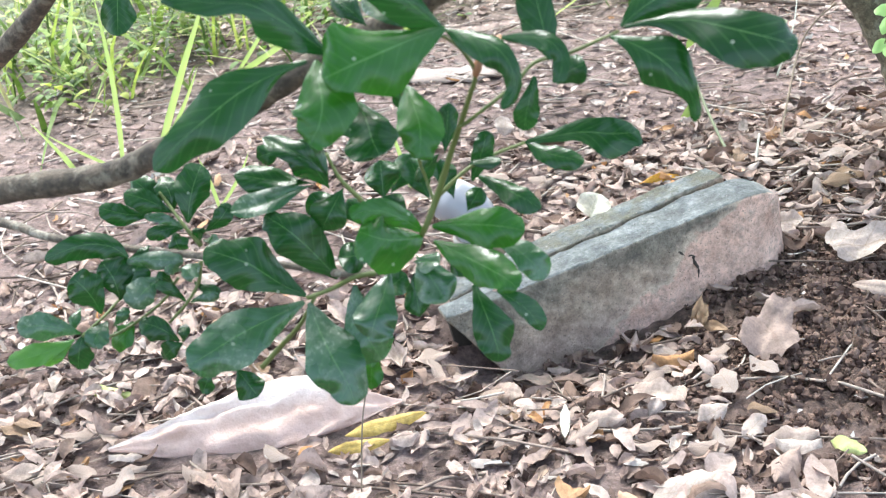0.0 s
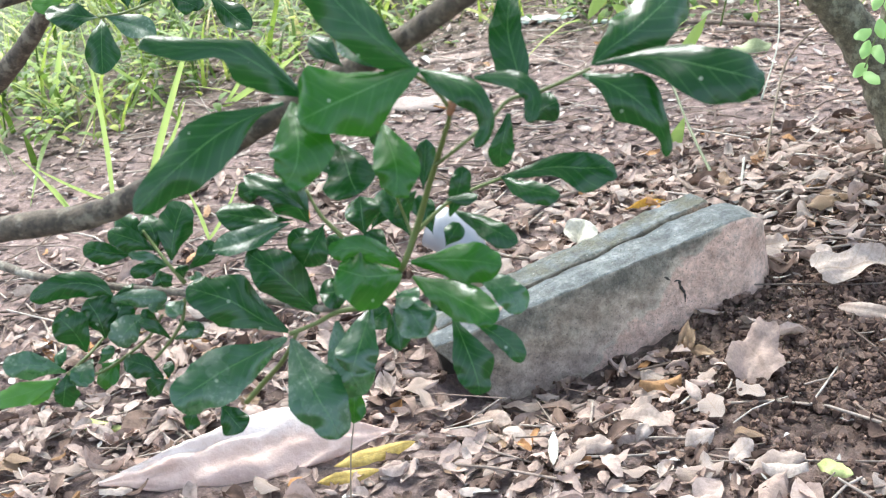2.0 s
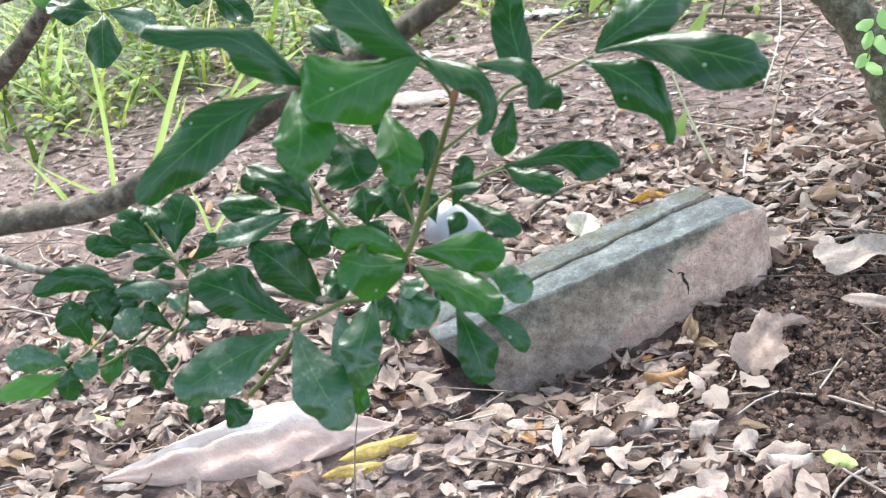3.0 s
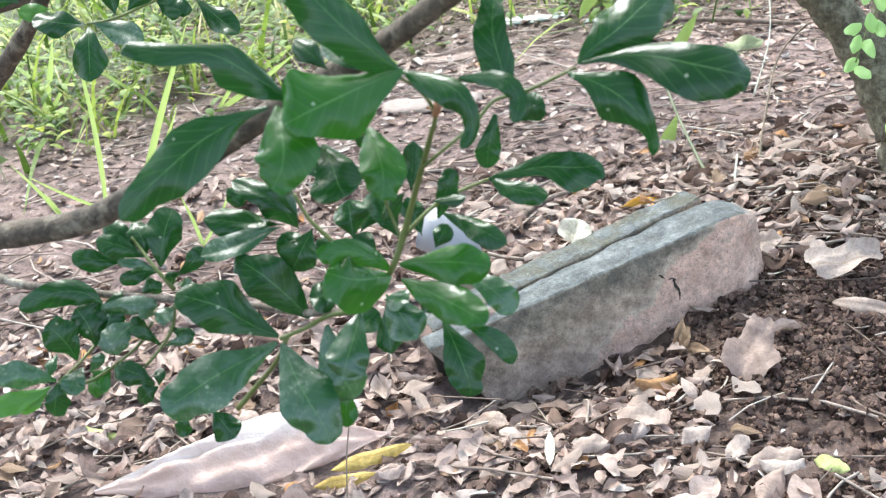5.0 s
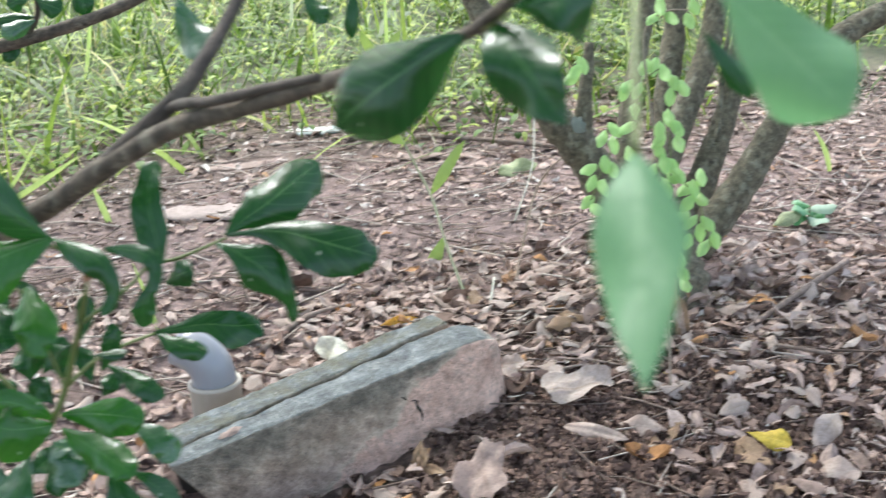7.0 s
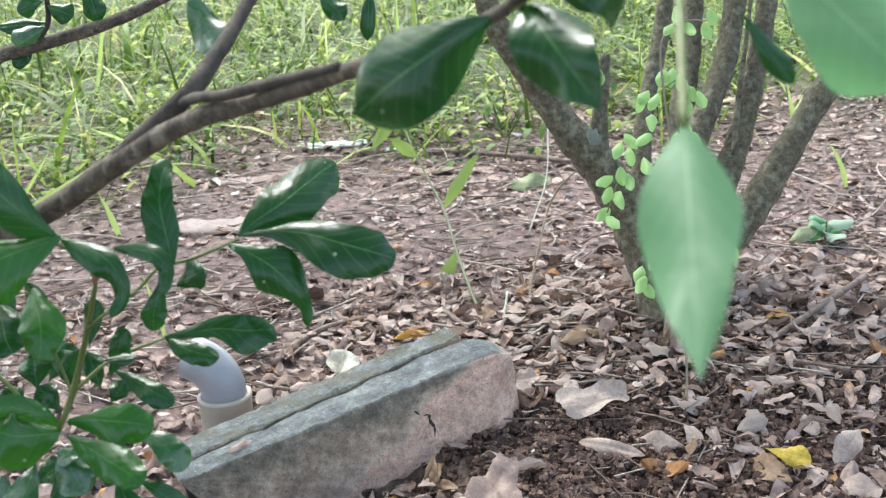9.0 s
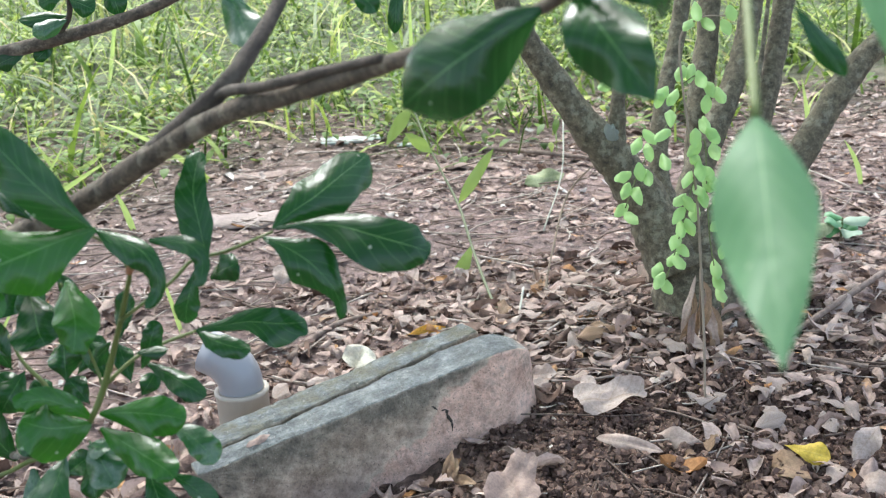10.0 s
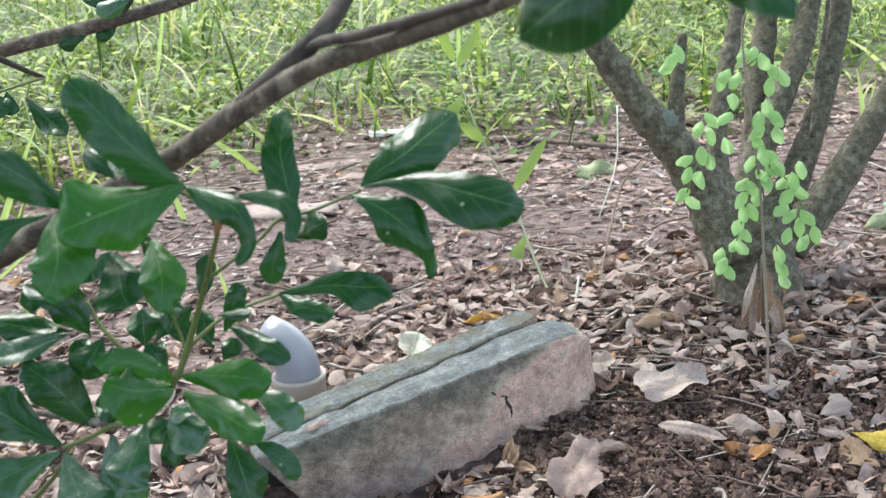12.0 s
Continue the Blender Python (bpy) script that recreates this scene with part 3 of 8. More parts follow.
branch([(-0.2512, -0.0354, 0.3445, 0.0057), (-0.1628, -0.0492, 0.3644, 0.0051), (-0.1148, -0.0454, 0.3747, 0.0047), (-0.0747, -0.0412, 0.3860, 0.0043), (-0.0303, -0.0344, 0.4046, 0.0040)])
branch([(-0.1388, -0.0474, 0.3694, 0.0020), (-0.1252, -0.0520, 0.3862, 0.0020), (-0.1230, -0.0542, 0.4096, 0.0015)])
branch([(-0.2527, -0.4057, 0.2806, 0.0025), (-0.2112, -0.4225, 0.2787, 0.0022), (-0.1914, -0.4317, 0.2762, 0.0020), (-0.1568, -0.4390, 0.2730, 0.0018), (-0.1126, -0.4541, 0.2739, 0.0016), (-0.0926, -0.4618, 0.2746, 0.0014), (-0.0709, -0.4694, 0.2751, 0.0014), (-0.0499, -0.4774, 0.2749, 0.0016), (-0.0295, -0.4843, 0.2774, 0.0016)], PALE_BARK)
branch([(-0.3522, -0.1583, 0.2739, 0.0076), (-0.3021, -0.1790, 0.3096, 0.0065), (-0.2636, -0.2029, 0.3423, 0.0055), (-0.2420, -0.2102, 0.3681, 0.0047)])
# shoots
twig([(-0.0295, -0.4843, 0.2774, 0.0018), (-0.0141, -0.4971, 0.2932, 0.0018), (-0.0058, -0.5072, 0.3049, 0.0017), (0.0005, -0.5059, 0.3180, 0.0019), (0.0093, -0.5113, 0.3401, 0.0016), (0.0178, -0.5227, 0.3610, 0.0014), (0.0214, -0.5284, 0.3720, 0.0011), (0.0169, -0.5303, 0.3815, 0.0009), (0.0113, -0.5340, 0.3874, 0.0009)])
twig([(0.0130, -0.5178, 0.3489, 0.0010), (0.0228, -0.5187, 0.3560, 0.0010), (0.0327, -0.5144, 0.3622, 0.0010), (0.0403, -0.5104, 0.3686, 0.0010), (0.0512, -0.5081, 0.3702, 0.0010), (0.0693, -0.5079, 0.3770, 0.0008)])
twig([(0.0005, -0.5059, 0.3180, 0.0013), (0.0119, -0.5004, 0.3264, 0.0011), (0.0221, -0.4923, 0.3288, 0.0011), (0.0324, -0.4848, 0.3297, 0.0009)])
twig([(-0.0295, -0.4843, 0.2774, 0.0016), (-0.0386, -0.4859, 0.2769, 0.0016), (-0.0491, -0.4844, 0.2713, 0.0014), (-0.0596, -0.4872, 0.2686, 0.0014)])
twig([(-0.0845, -0.4838, 0.2351, 0.0017), (-0.0750, -0.4836, 0.2448, 0.0017), (-0.0637, -0.4874, 0.2573, 0.0014), (-0.0561, -0.4863, 0.2695, 0.0012)])
twig([(-0.0177, -0.4793, 0.2845, 0.0014), (-0.0303, -0.4668, 0.2920, 0.0014), (-0.0379, -0.4638, 0.3013, 0.0014), (-0.0455, -0.4612, 0.3096, 0.0012), (-0.0507, -0.4575, 0.3197, 0.0009)])
twig([(-0.0010, -0.5023, 0.3141, 0.0011), (-0.0037, -0.4991, 0.3222, 0.0009), (-0.0056, -0.5005, 0.3321, 0.0008), (-0.0063, -0.5048, 0.3474, 0.0008), (-0.0058, -0.5192, 0.3645, 0.0008)])
twig([(-0.0253, -0.5357, 0.3836, 0.0009), (-0.0148, -0.5326, 0.3869, 0.0009), (-0.0025, -0.5354, 0.3889, 0.0009), (0.0113, -0.5340, 0.3874, 0.0009)])
twig([(-0.1127, -0.4549, 0.2721, 0.0012), (-0.1144, -0.4591, 0.2633, 0.0012), (-0.1197, -0.4632, 0.2560, 0.0010), (-0.1275, -0.4675, 0.2490, 0.0010)])
twig([(-0.1123, -0.4523, 0.2777, 0.0015), (-0.1192, -0.4495, 0.2863, 0.0012), (-0.1277, -0.4418, 0.2941, 0.0010), (-0.1311, -0.4401, 0.2990, 0.0007)])
twig([(-0.1246, -0.4547, 0.2643, 0.0010), (-0.1344, -0.4558, 0.2527, 0.0010), (-0.1509, -0.4721, 0.2465, 0.0010), (-0.1629, -0.4780, 0.2497, 0.0010)])
twig([(-0.1366, -0.4545, 0.2563, 0.0010), (-0.1510, -0.4515, 0.2554, 0.0010), (-0.1574, -0.4651, 0.2519, 0.0010), (-0.1629, -0.4780, 0.2497, 0.0010)])
twig([(-0.1577, -0.1601, 0.3531, 0.0014), (-0.1798, -0.2080, 0.3523, 0.0013), (-0.1962, -0.2336, 0.3500, 0.0013), (-0.2105, -0.2413, 0.3498, 0.0013)])
# leaf sprays
blade_leaf(((0.0129, -0.5333, 0.3883, 0.0006, 0.0006), (0.0061, -0.5350, 0.3955, 0.0063, 0.0028), (-0.0035, -0.5366, 0.4062, 0.0084, 0.0069), (-0.0132, -0.5353, 0.4178, 0.0076, 0.0065), (-0.0208, -0.5328, 0.4256, 0.0011, 0.0011)), (0.25, -0.91, 0.33), 0)
blade_leaf(((0.0135, -0.5330, 0.3890, 0.0008, 0.0008), (0.0039, -0.5401, 0.3880, 0.0071, 0.0041), (-0.0052, -0.5483, 0.3867, 0.0125, 0.0095), (-0.0138, -0.5538, 0.3847, 0.0091, 0.0142), (-0.0202, -0.5561, 0.3827, 0.0055, 0.0113), (-0.0238, -0.5559, 0.3812, 0.0015, 0.0040)), (0.27, -0.76, 0.59), 1)
leaf((0.0106, -0.5292, 0.3860), (-0.0182, -0.5078, 0.3942), 0.0110, (-0.27, -0.64, 0.72), 20, 0.2, 0, 0, 0.67)
leaf((-0.0184, -0.5018, 0.3828), (-0.0309, -0.4938, 0.3925), 0.0093, (0.02, -0.76, 0.65), 20, 0.2, 0, 0, 0.67)
blade_leaf(((0.0135, -0.5331, 0.3886, 0.0006, 0.0006), (0.0223, -0.5389, 0.3873, 0.0023, 0.0053), (0.0308, -0.5439, 0.3843, 0.0033, 0.0061), (0.0353, -0.5471, 0.3782, 0.0025, 0.0036), (0.0355, -0.5488, 0.3717, 0.0020, 0.0026), (0.0316, -0.5515, 0.3666, 0.0004, 0.0004)), (0.07, -0.78, 0.62), 0)
blade_leaf(((0.0319, -0.5373, 0.3857, 0.0006, 0.0006), (0.0400, -0.5419, 0.3868, 0.0019, 0.0026), (0.0474, -0.5455, 0.3861, 0.0029, 0.0033), (0.0512, -0.5476, 0.3814, 0.0023, 0.0029), (0.0505, -0.5501, 0.3766, 0.0022, 0.0025), (0.0489, -0.5510, 0.3739, 0.0006, 0.0006)), (0.03, -0.78, 0.62), 0)
blade_leaf(((0.0460, -0.5144, 0.3703, 0.0006, 0.0006), (0.0440, -0.5111, 0.3806, 0.0066, 0.0043), (0.0418, -0.5058, 0.3913, 0.0065, 0.0047), (0.0426, -0.4997, 0.3996, 0.0043, 0.0031), (0.0437, -0.4940, 0.4041, 0.0006, 0.0006)), (0.05, -0.87, 0.49), 0)
blade_leaf(((0.0458, -0.5125, 0.3621, 0.0008, 0.0008), (0.0502, -0.5161, 0.3656, 0.0049, 0.0033), (0.0545, -0.5183, 0.3682, 0.0048, 0.0048), (0.0577, -0.5185, 0.3695, 0.0010, 0.0014)), (-0.01, -0.83, 0.56), 0)
blade_leaf(((0.0397, -0.5076, 0.3628, 0.0006, 0.0006), (0.0377, -0.5105, 0.3562, 0.0030, 0.0026), (0.0359, -0.5117, 0.3498, 0.0042, 0.0042), (0.0352, -0.5111, 0.3440, 0.0008, 0.0008)), (0.05, -0.96, 0.28), 0)
blade_leaf(((0.0699, -0.5121, 0.3797, 0.0006, 0.0006), (0.0765, -0.5084, 0.3841, 0.0043, 0.0035), (0.0846, -0.5033, 0.3880, 0.0082, 0.0090), (0.0949, -0.4933, 0.3935, 0.0071, 0.0091), (0.1035, -0.4827, 0.3972, 0.0008, 0.0012)), (0.19, -0.78, 0.59), 0)
blade_leaf(((0.0710, -0.5120, 0.3796, 0.0006, 0.0006), (0.0810, -0.5159, 0.3821, 0.0012, 0.0020), (0.0939, -0.5205, 0.3825, 0.0053, 0.0069), (0.1072, -0.5260, 0.3801, 0.0071, 0.0107), (0.1183, -0.5285, 0.3771, 0.0078, 0.0089), (0.1241, -0.5276, 0.3746, 0.0041, 0.0045), (0.1259, -0.5275, 0.3738, 0.0006, 0.0006)), (-0.06, -0.79, 0.62), 0)
blade_leaf(((0.0665, -0.5138, 0.3771, 0.0006, 0.0006), (0.0739, -0.5181, 0.3752, 0.0031, 0.0034), (0.0830, -0.5221, 0.3702, 0.0087, 0.0084), (0.0901, -0.5242, 0.3624, 0.0048, 0.0042), (0.0930, -0.5243, 0.3553, 0.0023, 0.0019), (0.0932, -0.5251, 0.3491, 0.0004, 0.0004)), (0.13, -0.86, 0.50), 0)
blade_leaf(((0.0312, -0.4850, 0.3296, 0.0004, 0.0004), (0.0433, -0.4854, 0.3319, 0.0026, 0.0022), (0.0540, -0.4863, 0.3334, 0.0048, 0.0039), (0.0645, -0.4866, 0.3323, 0.0058, 0.0087), (0.0725, -0.4850, 0.3316, 0.0041, 0.0052), (0.0753, -0.4832, 0.3314, 0.0007, 0.0007)), (0.05, -0.80, 0.60), 0)
blade_leaf(((0.0329, -0.4846, 0.3298, 0.0004, 0.0004), (0.0399, -0.4898, 0.3279, 0.0030, 0.0039), (0.0473, -0.4931, 0.3264, 0.0035, 0.0043), (0.0548, -0.4946, 0.3249, 0.0004, 0.0004)), (-0.05, -0.75, 0.66), 0)
blade_leaf(((0.0130, -0.4974, 0.3205, 0.0004, 0.0004), (0.0164, -0.4973, 0.3287, 0.0030, 0.0038), (0.0187, -0.4961, 0.3348, 0.0034, 0.0034), (0.0193, -0.4937, 0.3388, 0.0004, 0.0004)), (0.01, -0.96, 0.27), 0)
blade_leaf(((0.0148, -0.4963, 0.3222, 0.0004, 0.0004), (0.0239, -0.5018, 0.3198, 0.0030, 0.0034), (0.0313, -0.5062, 0.3170, 0.0038, 0.0051), (0.0386, -0.5080, 0.3128, 0.0006, 0.0006)), (0.03, -0.76, 0.64), 0)
leaf((0.0089, -0.4886, 0.3044), (0.0146, -0.4842, 0.3122), 0.0084, (0.05, -0.89, 0.46), 15, 0.2, 0, 0, 0.67)
leaf((0.0007, -0.4898, 0.3292), (-0.0105, -0.4859, 0.3169), 0.0066, (-0.39, -0.92, 0.06), 15, 0.2, 0, 0, 0.67)
leaf((0.0127, -0.5043, 0.3298), (0.0252, -0.5022, 0.3304), 0.0060, (0.08, -0.68, 0.73), 15, 0.2, 0, 0, 0.67)
blade_leaf(((-0.0256, -0.5359, 0.3833, 0.0006, 0.0006), (-0.0321, -0.5381, 0.3904, 0.0057, 0.0034), (-0.0414, -0.5410, 0.3993, 0.0075, 0.0056), (-0.0487, -0.5427, 0.4036, 0.0035, 0.0029), (-0.0597, -0.5460, 0.4056, 0.0042, 0.0033), (-0.0673, -0.5476, 0.4079, 0.0040, 0.0029), (-0.0724, -0.5475, 0.4092, 0.0027, 0.0022), (-0.0741, -0.5463, 0.4092, 0.0006, 0.0006)), (0.34, -0.83, 0.44), 0)
blade_leaf(((-0.0327, -0.5374, 0.3820, 0.0006, 0.0006), (-0.0428, -0.5417, 0.3797, 0.0019, 0.0027), (-0.0551, -0.5462, 0.3749, 0.0088, 0.0080), (-0.0662, -0.5498, 0.3680, 0.0096, 0.0088), (-0.0765, -0.5517, 0.3608, 0.0058, 0.0050), (-0.0859, -0.5533, 0.3523, 0.0006, 0.0006)), (-0.00, -0.85, 0.52), 0)
blade_leaf(((-0.0298, -0.5371, 0.3821, 0.0006, 0.0006), (-0.0282, -0.5437, 0.3778, 0.0056, 0.0049), (-0.0261, -0.5513, 0.3725, 0.0107, 0.0096), (-0.0270, -0.5554, 0.3662, 0.0081, 0.0085), (-0.0300, -0.5567, 0.3614, 0.0044, 0.0059), (-0.0311, -0.5572, 0.3601, 0.0007, 0.0007)), (0.19, -0.79, 0.59), 1)
blade_leaf(((-0.0040, -0.5185, 0.3654, 0.0008, 0.0008), (-0.0012, -0.5253, 0.3613, 0.0051, 0.0059), (0.0016, -0.5327, 0.3555, 0.0081, 0.0073), (0.0015, -0.5365, 0.3487, 0.0048, 0.0052), (0.0006, -0.5377, 0.3457, 0.0012, 0.0012)), (0.11, -0.78, 0.61), 1)
blade_leaf(((-0.0263, -0.4944, 0.3526, 0.0008, 0.0008), (-0.0224, -0.5031, 0.3473, 0.0071, 0.0062), (-0.0200, -0.5089, 0.3420, 0.0091, 0.0099), (-0.0176, -0.5110, 0.3373, 0.0025, 0.0029)), (0.09, -0.76, 0.64), 0)
leaf((0.0014, -0.4804, 0.3253), (0.0037, -0.4721, 0.3431), 0.0083, (0.12, -0.91, 0.41), 15, 0.2, 0, 0, 0.67)
leaf((-0.0080, -0.4701, 0.3019), (-0.0157, -0.4640, 0.3181), 0.0110, (0.21, -0.88, 0.43), 15, 0.2, 0, 0, 0.67)
leaf((-0.0280, -0.4630, 0.2999), (-0.0290, -0.4564, 0.3149), 0.0154, (0.19, -0.90, 0.40), 15, 0.15, 0, 0, 0.67)
leaf((-0.0501, -0.4614, 0.3107), (-0.0759, -0.4577, 0.3277), 0.0107, (0.30, -0.73, 0.62), 40, 0.3, 0, 0, 0.67)
leaf((-0.0510, -0.4588, 0.3045), (-0.0631, -0.4571, 0.3249), 0.0174, (0.41, -0.86, 0.32), 20, 0.2, 0, 0, 0.67)
leaf((-0.0555, -0.4631, 0.3087), (-0.0883, -0.4653, 0.3148), 0.0138, (0.18, -0.59, 0.78), 30, 0.2, 0, 0, 0.67)
leaf((-0.0567, -0.4636, 0.3080), (-0.0874, -0.4807, 0.3049), 0.0114, (0.29, -0.65, 0.70), 20, 0.25, 2, 0, 0.67)
leaf((-0.0443, -0.4627, 0.3058), (-0.0540, -0.4709, 0.2909), 0.0155, (0.09, -0.90, 0.43), 20, 0.15, 0, 0, 0.67)
leaf((-0.0647, -0.4383, 0.3180), (-0.0544, -0.4313, 0.3301), 0.0146, (0.14, -0.91, 0.40), 15, 0.2, 0, 0, 0.67)
leaf((-0.0059, -0.4953, 0.3437), (-0.0127, -0.4997, 0.3609), 0.0063, (0.46, -0.89, -0.05), 15, 0.3, 0, 0, 0.67)
leaf((-0.0399, -0.4451, 0.3191), (-0.0496, -0.4353, 0.3318), 0.0134, (0.12, -0.74, 0.66), 15, 0.2, 0, 0, 0.67)
leaf((-0.0279, -0.4480, 0.2962), (-0.0176, -0.4401, 0.3105), 0.0121, (0.05, -0.89, 0.46), 15, 0.2, 0, 0, 0.67)
leaf((-0.0534, -0.4509, 0.2859), (-0.0623, -0.4469, 0.2978), 0.0122, (0.30, -0.82, 0.49), 15, 0.2, 0, 0, 0.67)
leaf((-0.0382, -0.4549, 0.2842), (-0.0458, -0.4508, 0.2960), 0.0106, (0.28, -0.83, 0.47), 15, 0.2, 0, 0, 0.67)
leaf((0.0029, -0.4780, 0.3053), (-0.0018, -0.4721, 0.3201), 0.0090, (0.19, -0.89, 0.42), 15, 0.2, 0, 0, 0.67)
leaf((-0.0188, -0.4657, 0.2908), (-0.0275, -0.4623, 0.3013), 0.0108, (0.27, -0.83, 0.49), 15, 0.2, 0, 0, 0.67)
leaf((-0.0360, -0.4620, 0.2553), (-0.0235, -0.4568, 0.2628), 0.0123, (0.01, -0.83, 0.56), 15, 0.2, 0, 0, 0.67)
leaf((-0.0004, -0.4866, 0.2872), (0.0080, -0.4894, 0.2781), 0.0104, (0.26, -0.83, 0.50), 15, 0.2, 0, 0, 0.67)
leaf((-0.0733, -0.4406, 0.3156), (-0.0843, -0.4432, 0.3134), 0.0100, (0.09, -0.83, 0.55), 15, 0.2, 0, 0, 0.67)
leaf((-0.0270, -0.5014, 0.3618), (-0.0410, -0.5084, 0.3511), 0.0127, (0.08, -0.88, 0.46), 15, 0.2, 0, 0, 0.67)
blade_leaf(((-0.0058, -0.5071, 0.3051, 0.0007, 0.0007), (-0.0120, -0.5116, 0.3123, 0.0031, 0.0048), (-0.0191, -0.5161, 0.3180, 0.0051, 0.0047), (-0.0257, -0.5199, 0.3193, 0.0045, 0.0033), (-0.0288, -0.5214, 0.3179, 0.0012, 0.0012)), (0.47, -0.74, 0.48), 1)
blade_leaf(((-0.0060, -0.5080, 0.3032, 0.0009, 0.0009), (-0.0104, -0.5145, 0.3056, 0.0073, 0.0068), (-0.0163, -0.5216, 0.3089, 0.0108, 0.0095), (-0.0216, -0.5251, 0.3123, 0.0089, 0.0071), (-0.0260, -0.5253, 0.3145, 0.0031, 0.0027)), (0.34, -0.67, 0.66), 1)
blade_leaf(((-0.0016, -0.5104, 0.3085, 0.0007, 0.0007), (0.0083, -0.5149, 0.3109, 0.0035, 0.0043), (0.0193, -0.5196, 0.3123, 0.0068, 0.0076), (0.0282, -0.5212, 0.3115, 0.0054, 0.0058), (0.0332, -0.5211, 0.3100, 0.0008, 0.0008)), (-0.13, -0.76, 0.64), 1)
blade_leaf(((-0.0013, -0.5126, 0.3037, 0.0006, 0.0006), (0.0081, -0.5214, 0.3029, 0.0038, 0.0046), (0.0181, -0.5305, 0.3016, 0.0074, 0.0066), (0.0264, -0.5362, 0.2990, 0.0052, 0.0048), (0.0307, -0.5388, 0.2960, 0.0010, 0.0010)), (0.02, -0.78, 0.62), 1)
blade_leaf(((0.0194, -0.4923, 0.2926, 0.0004, 0.0004), (0.0271, -0.4956, 0.2908, 0.0044, 0.0035), (0.0338, -0.4988, 0.2859, 0.0057, 0.0052), (0.0378, -0.5005, 0.2804, 0.0013, 0.0013)), (0.11, -0.80, 0.59), 2)
blade_leaf(((0.0097, -0.4954, 0.2763, 0.0007, 0.0007), (0.0128, -0.5013, 0.2712, 0.0035, 0.0035), (0.0164, -0.5072, 0.2630, 0.0083, 0.0070), (0.0185, -0.5102, 0.2551, 0.0048, 0.0053), (0.0183, -0.5112, 0.2506, 0.0009, 0.0009)), (0.14, -0.85, 0.50), 0)
blade_leaf(((0.0184, -0.4954, 0.2735, 0.0004, 0.0004), (0.0253, -0.4978, 0.2699, 0.0036, 0.0022), (0.0311, -0.4992, 0.2648, 0.0049, 0.0031), (0.0354, -0.4999, 0.2579, 0.0007, 0.0007)), (0.25, -0.83, 0.50), 0)
leaf((-0.0112, -0.4976, 0.2909), (0.0003, -0.5083, 0.2756), 0.0159, (0.17, -0.75, 0.65), 25, 0.15, 2, 0, 0.67)
leaf((-0.0150, -0.4873, 0.2782), (-0.0133, -0.4941, 0.2623), 0.0104, (0.18, -0.90, 0.41), 15, 0.15, 0, 0, 0.67)
leaf((-0.0309, -0.4816, 0.2839), (-0.0454, -0.4836, 0.2844), 0.0139, (0.12, -0.72, 0.68), 20, 0.2, 0, 0, 0.67)
leaf((-0.0122, -0.4986, 0.2889), (-0.0009, -0.5069, 0.2914), 0.0099, (-0.44, -0.36, 0.82), 20, 0.2, 2, 0, 0.67)
blade_leaf(((-0.0599, -0.4867, 0.2697, 0.0007, 0.0007), (-0.0685, -0.4902, 0.2770, 0.0039, 0.0063), (-0.0790, -0.4925, 0.2872, 0.0100, 0.0110), (-0.0896, -0.4930, 0.2924, 0.0071, 0.0061), (-0.0967, -0.4922, 0.2945, 0.0014, 0.0014)), (0.38, -0.73, 0.57), 0)
blade_leaf(((-0.0481, -0.4782, 0.2726, 0.0007, 0.0007), (-0.0547, -0.4789, 0.2828, 0.0061, 0.0065), (-0.0635, -0.4791, 0.2936, 0.0093, 0.0093), (-0.0712, -0.4774, 0.2992, 0.0051, 0.0037), (-0.0750, -0.4752, 0.3007, 0.0014, 0.0014)), (0.30, -0.85, 0.44), 0)
blade_leaf(((-0.0607, -0.4879, 0.2675, 0.0007, 0.0007), (-0.0723, -0.4976, 0.2657, 0.0061, 0.0047), (-0.0843, -0.5070, 0.2634, 0.0115, 0.0101), (-0.0952, -0.5131, 0.2590, 0.0082, 0.0078), (-0.1033, -0.5162, 0.2555, 0.0014, 0.0014)), (0.20, -0.74, 0.64), 2)
blade_leaf(((-0.0589, -0.4879, 0.2669, 0.0007, 0.0007), (-0.0543, -0.4959, 0.2593, 0.0069, 0.0055), (-0.0478, -0.5045, 0.2496, 0.0114, 0.0110), (-0.0421, -0.5090, 0.2402, 0.0073, 0.0073), (-0.0401, -0.5113, 0.2328, 0.0009, 0.0009)), (0.21, -0.80, 0.57), 2)
blade_leaf(((-0.0244, -0.4883, 0.2792, 0.0007, 0.0007), (-0.0260, -0.4973, 0.2739, 0.0045, 0.0063), (-0.0287, -0.5056, 0.2677, 0.0080, 0.0084), (-0.0310, -0.5084, 0.2613, 0.0022, 0.0022)), (0.16, -0.77, 0.62), 2)
blade_leaf(((-0.0403, -0.4830, 0.2715, 0.0007, 0.0007), (-0.0388, -0.4892, 0.2612, 0.0055, 0.0055), (-0.0347, -0.4937, 0.2517, 0.0087, 0.0092), (-0.0307, -0.4943, 0.2431, 0.0018, 0.0018)), (0.13, -0.90, 0.41), 2)
leaf((-0.0350, -0.4882, 0.2457), (-0.0368, -0.4955, 0.2301), 0.0093, (0.15, -0.90, 0.40), 20, 0.15, 1, 0, 0.67)
leaf((-0.0432, -0.4702, 0.2641), (-0.0441, -0.4806, 0.2410), 0.0100, (0.19, -0.90, 0.40), 15, 0.15, 0, 0, 0.67)
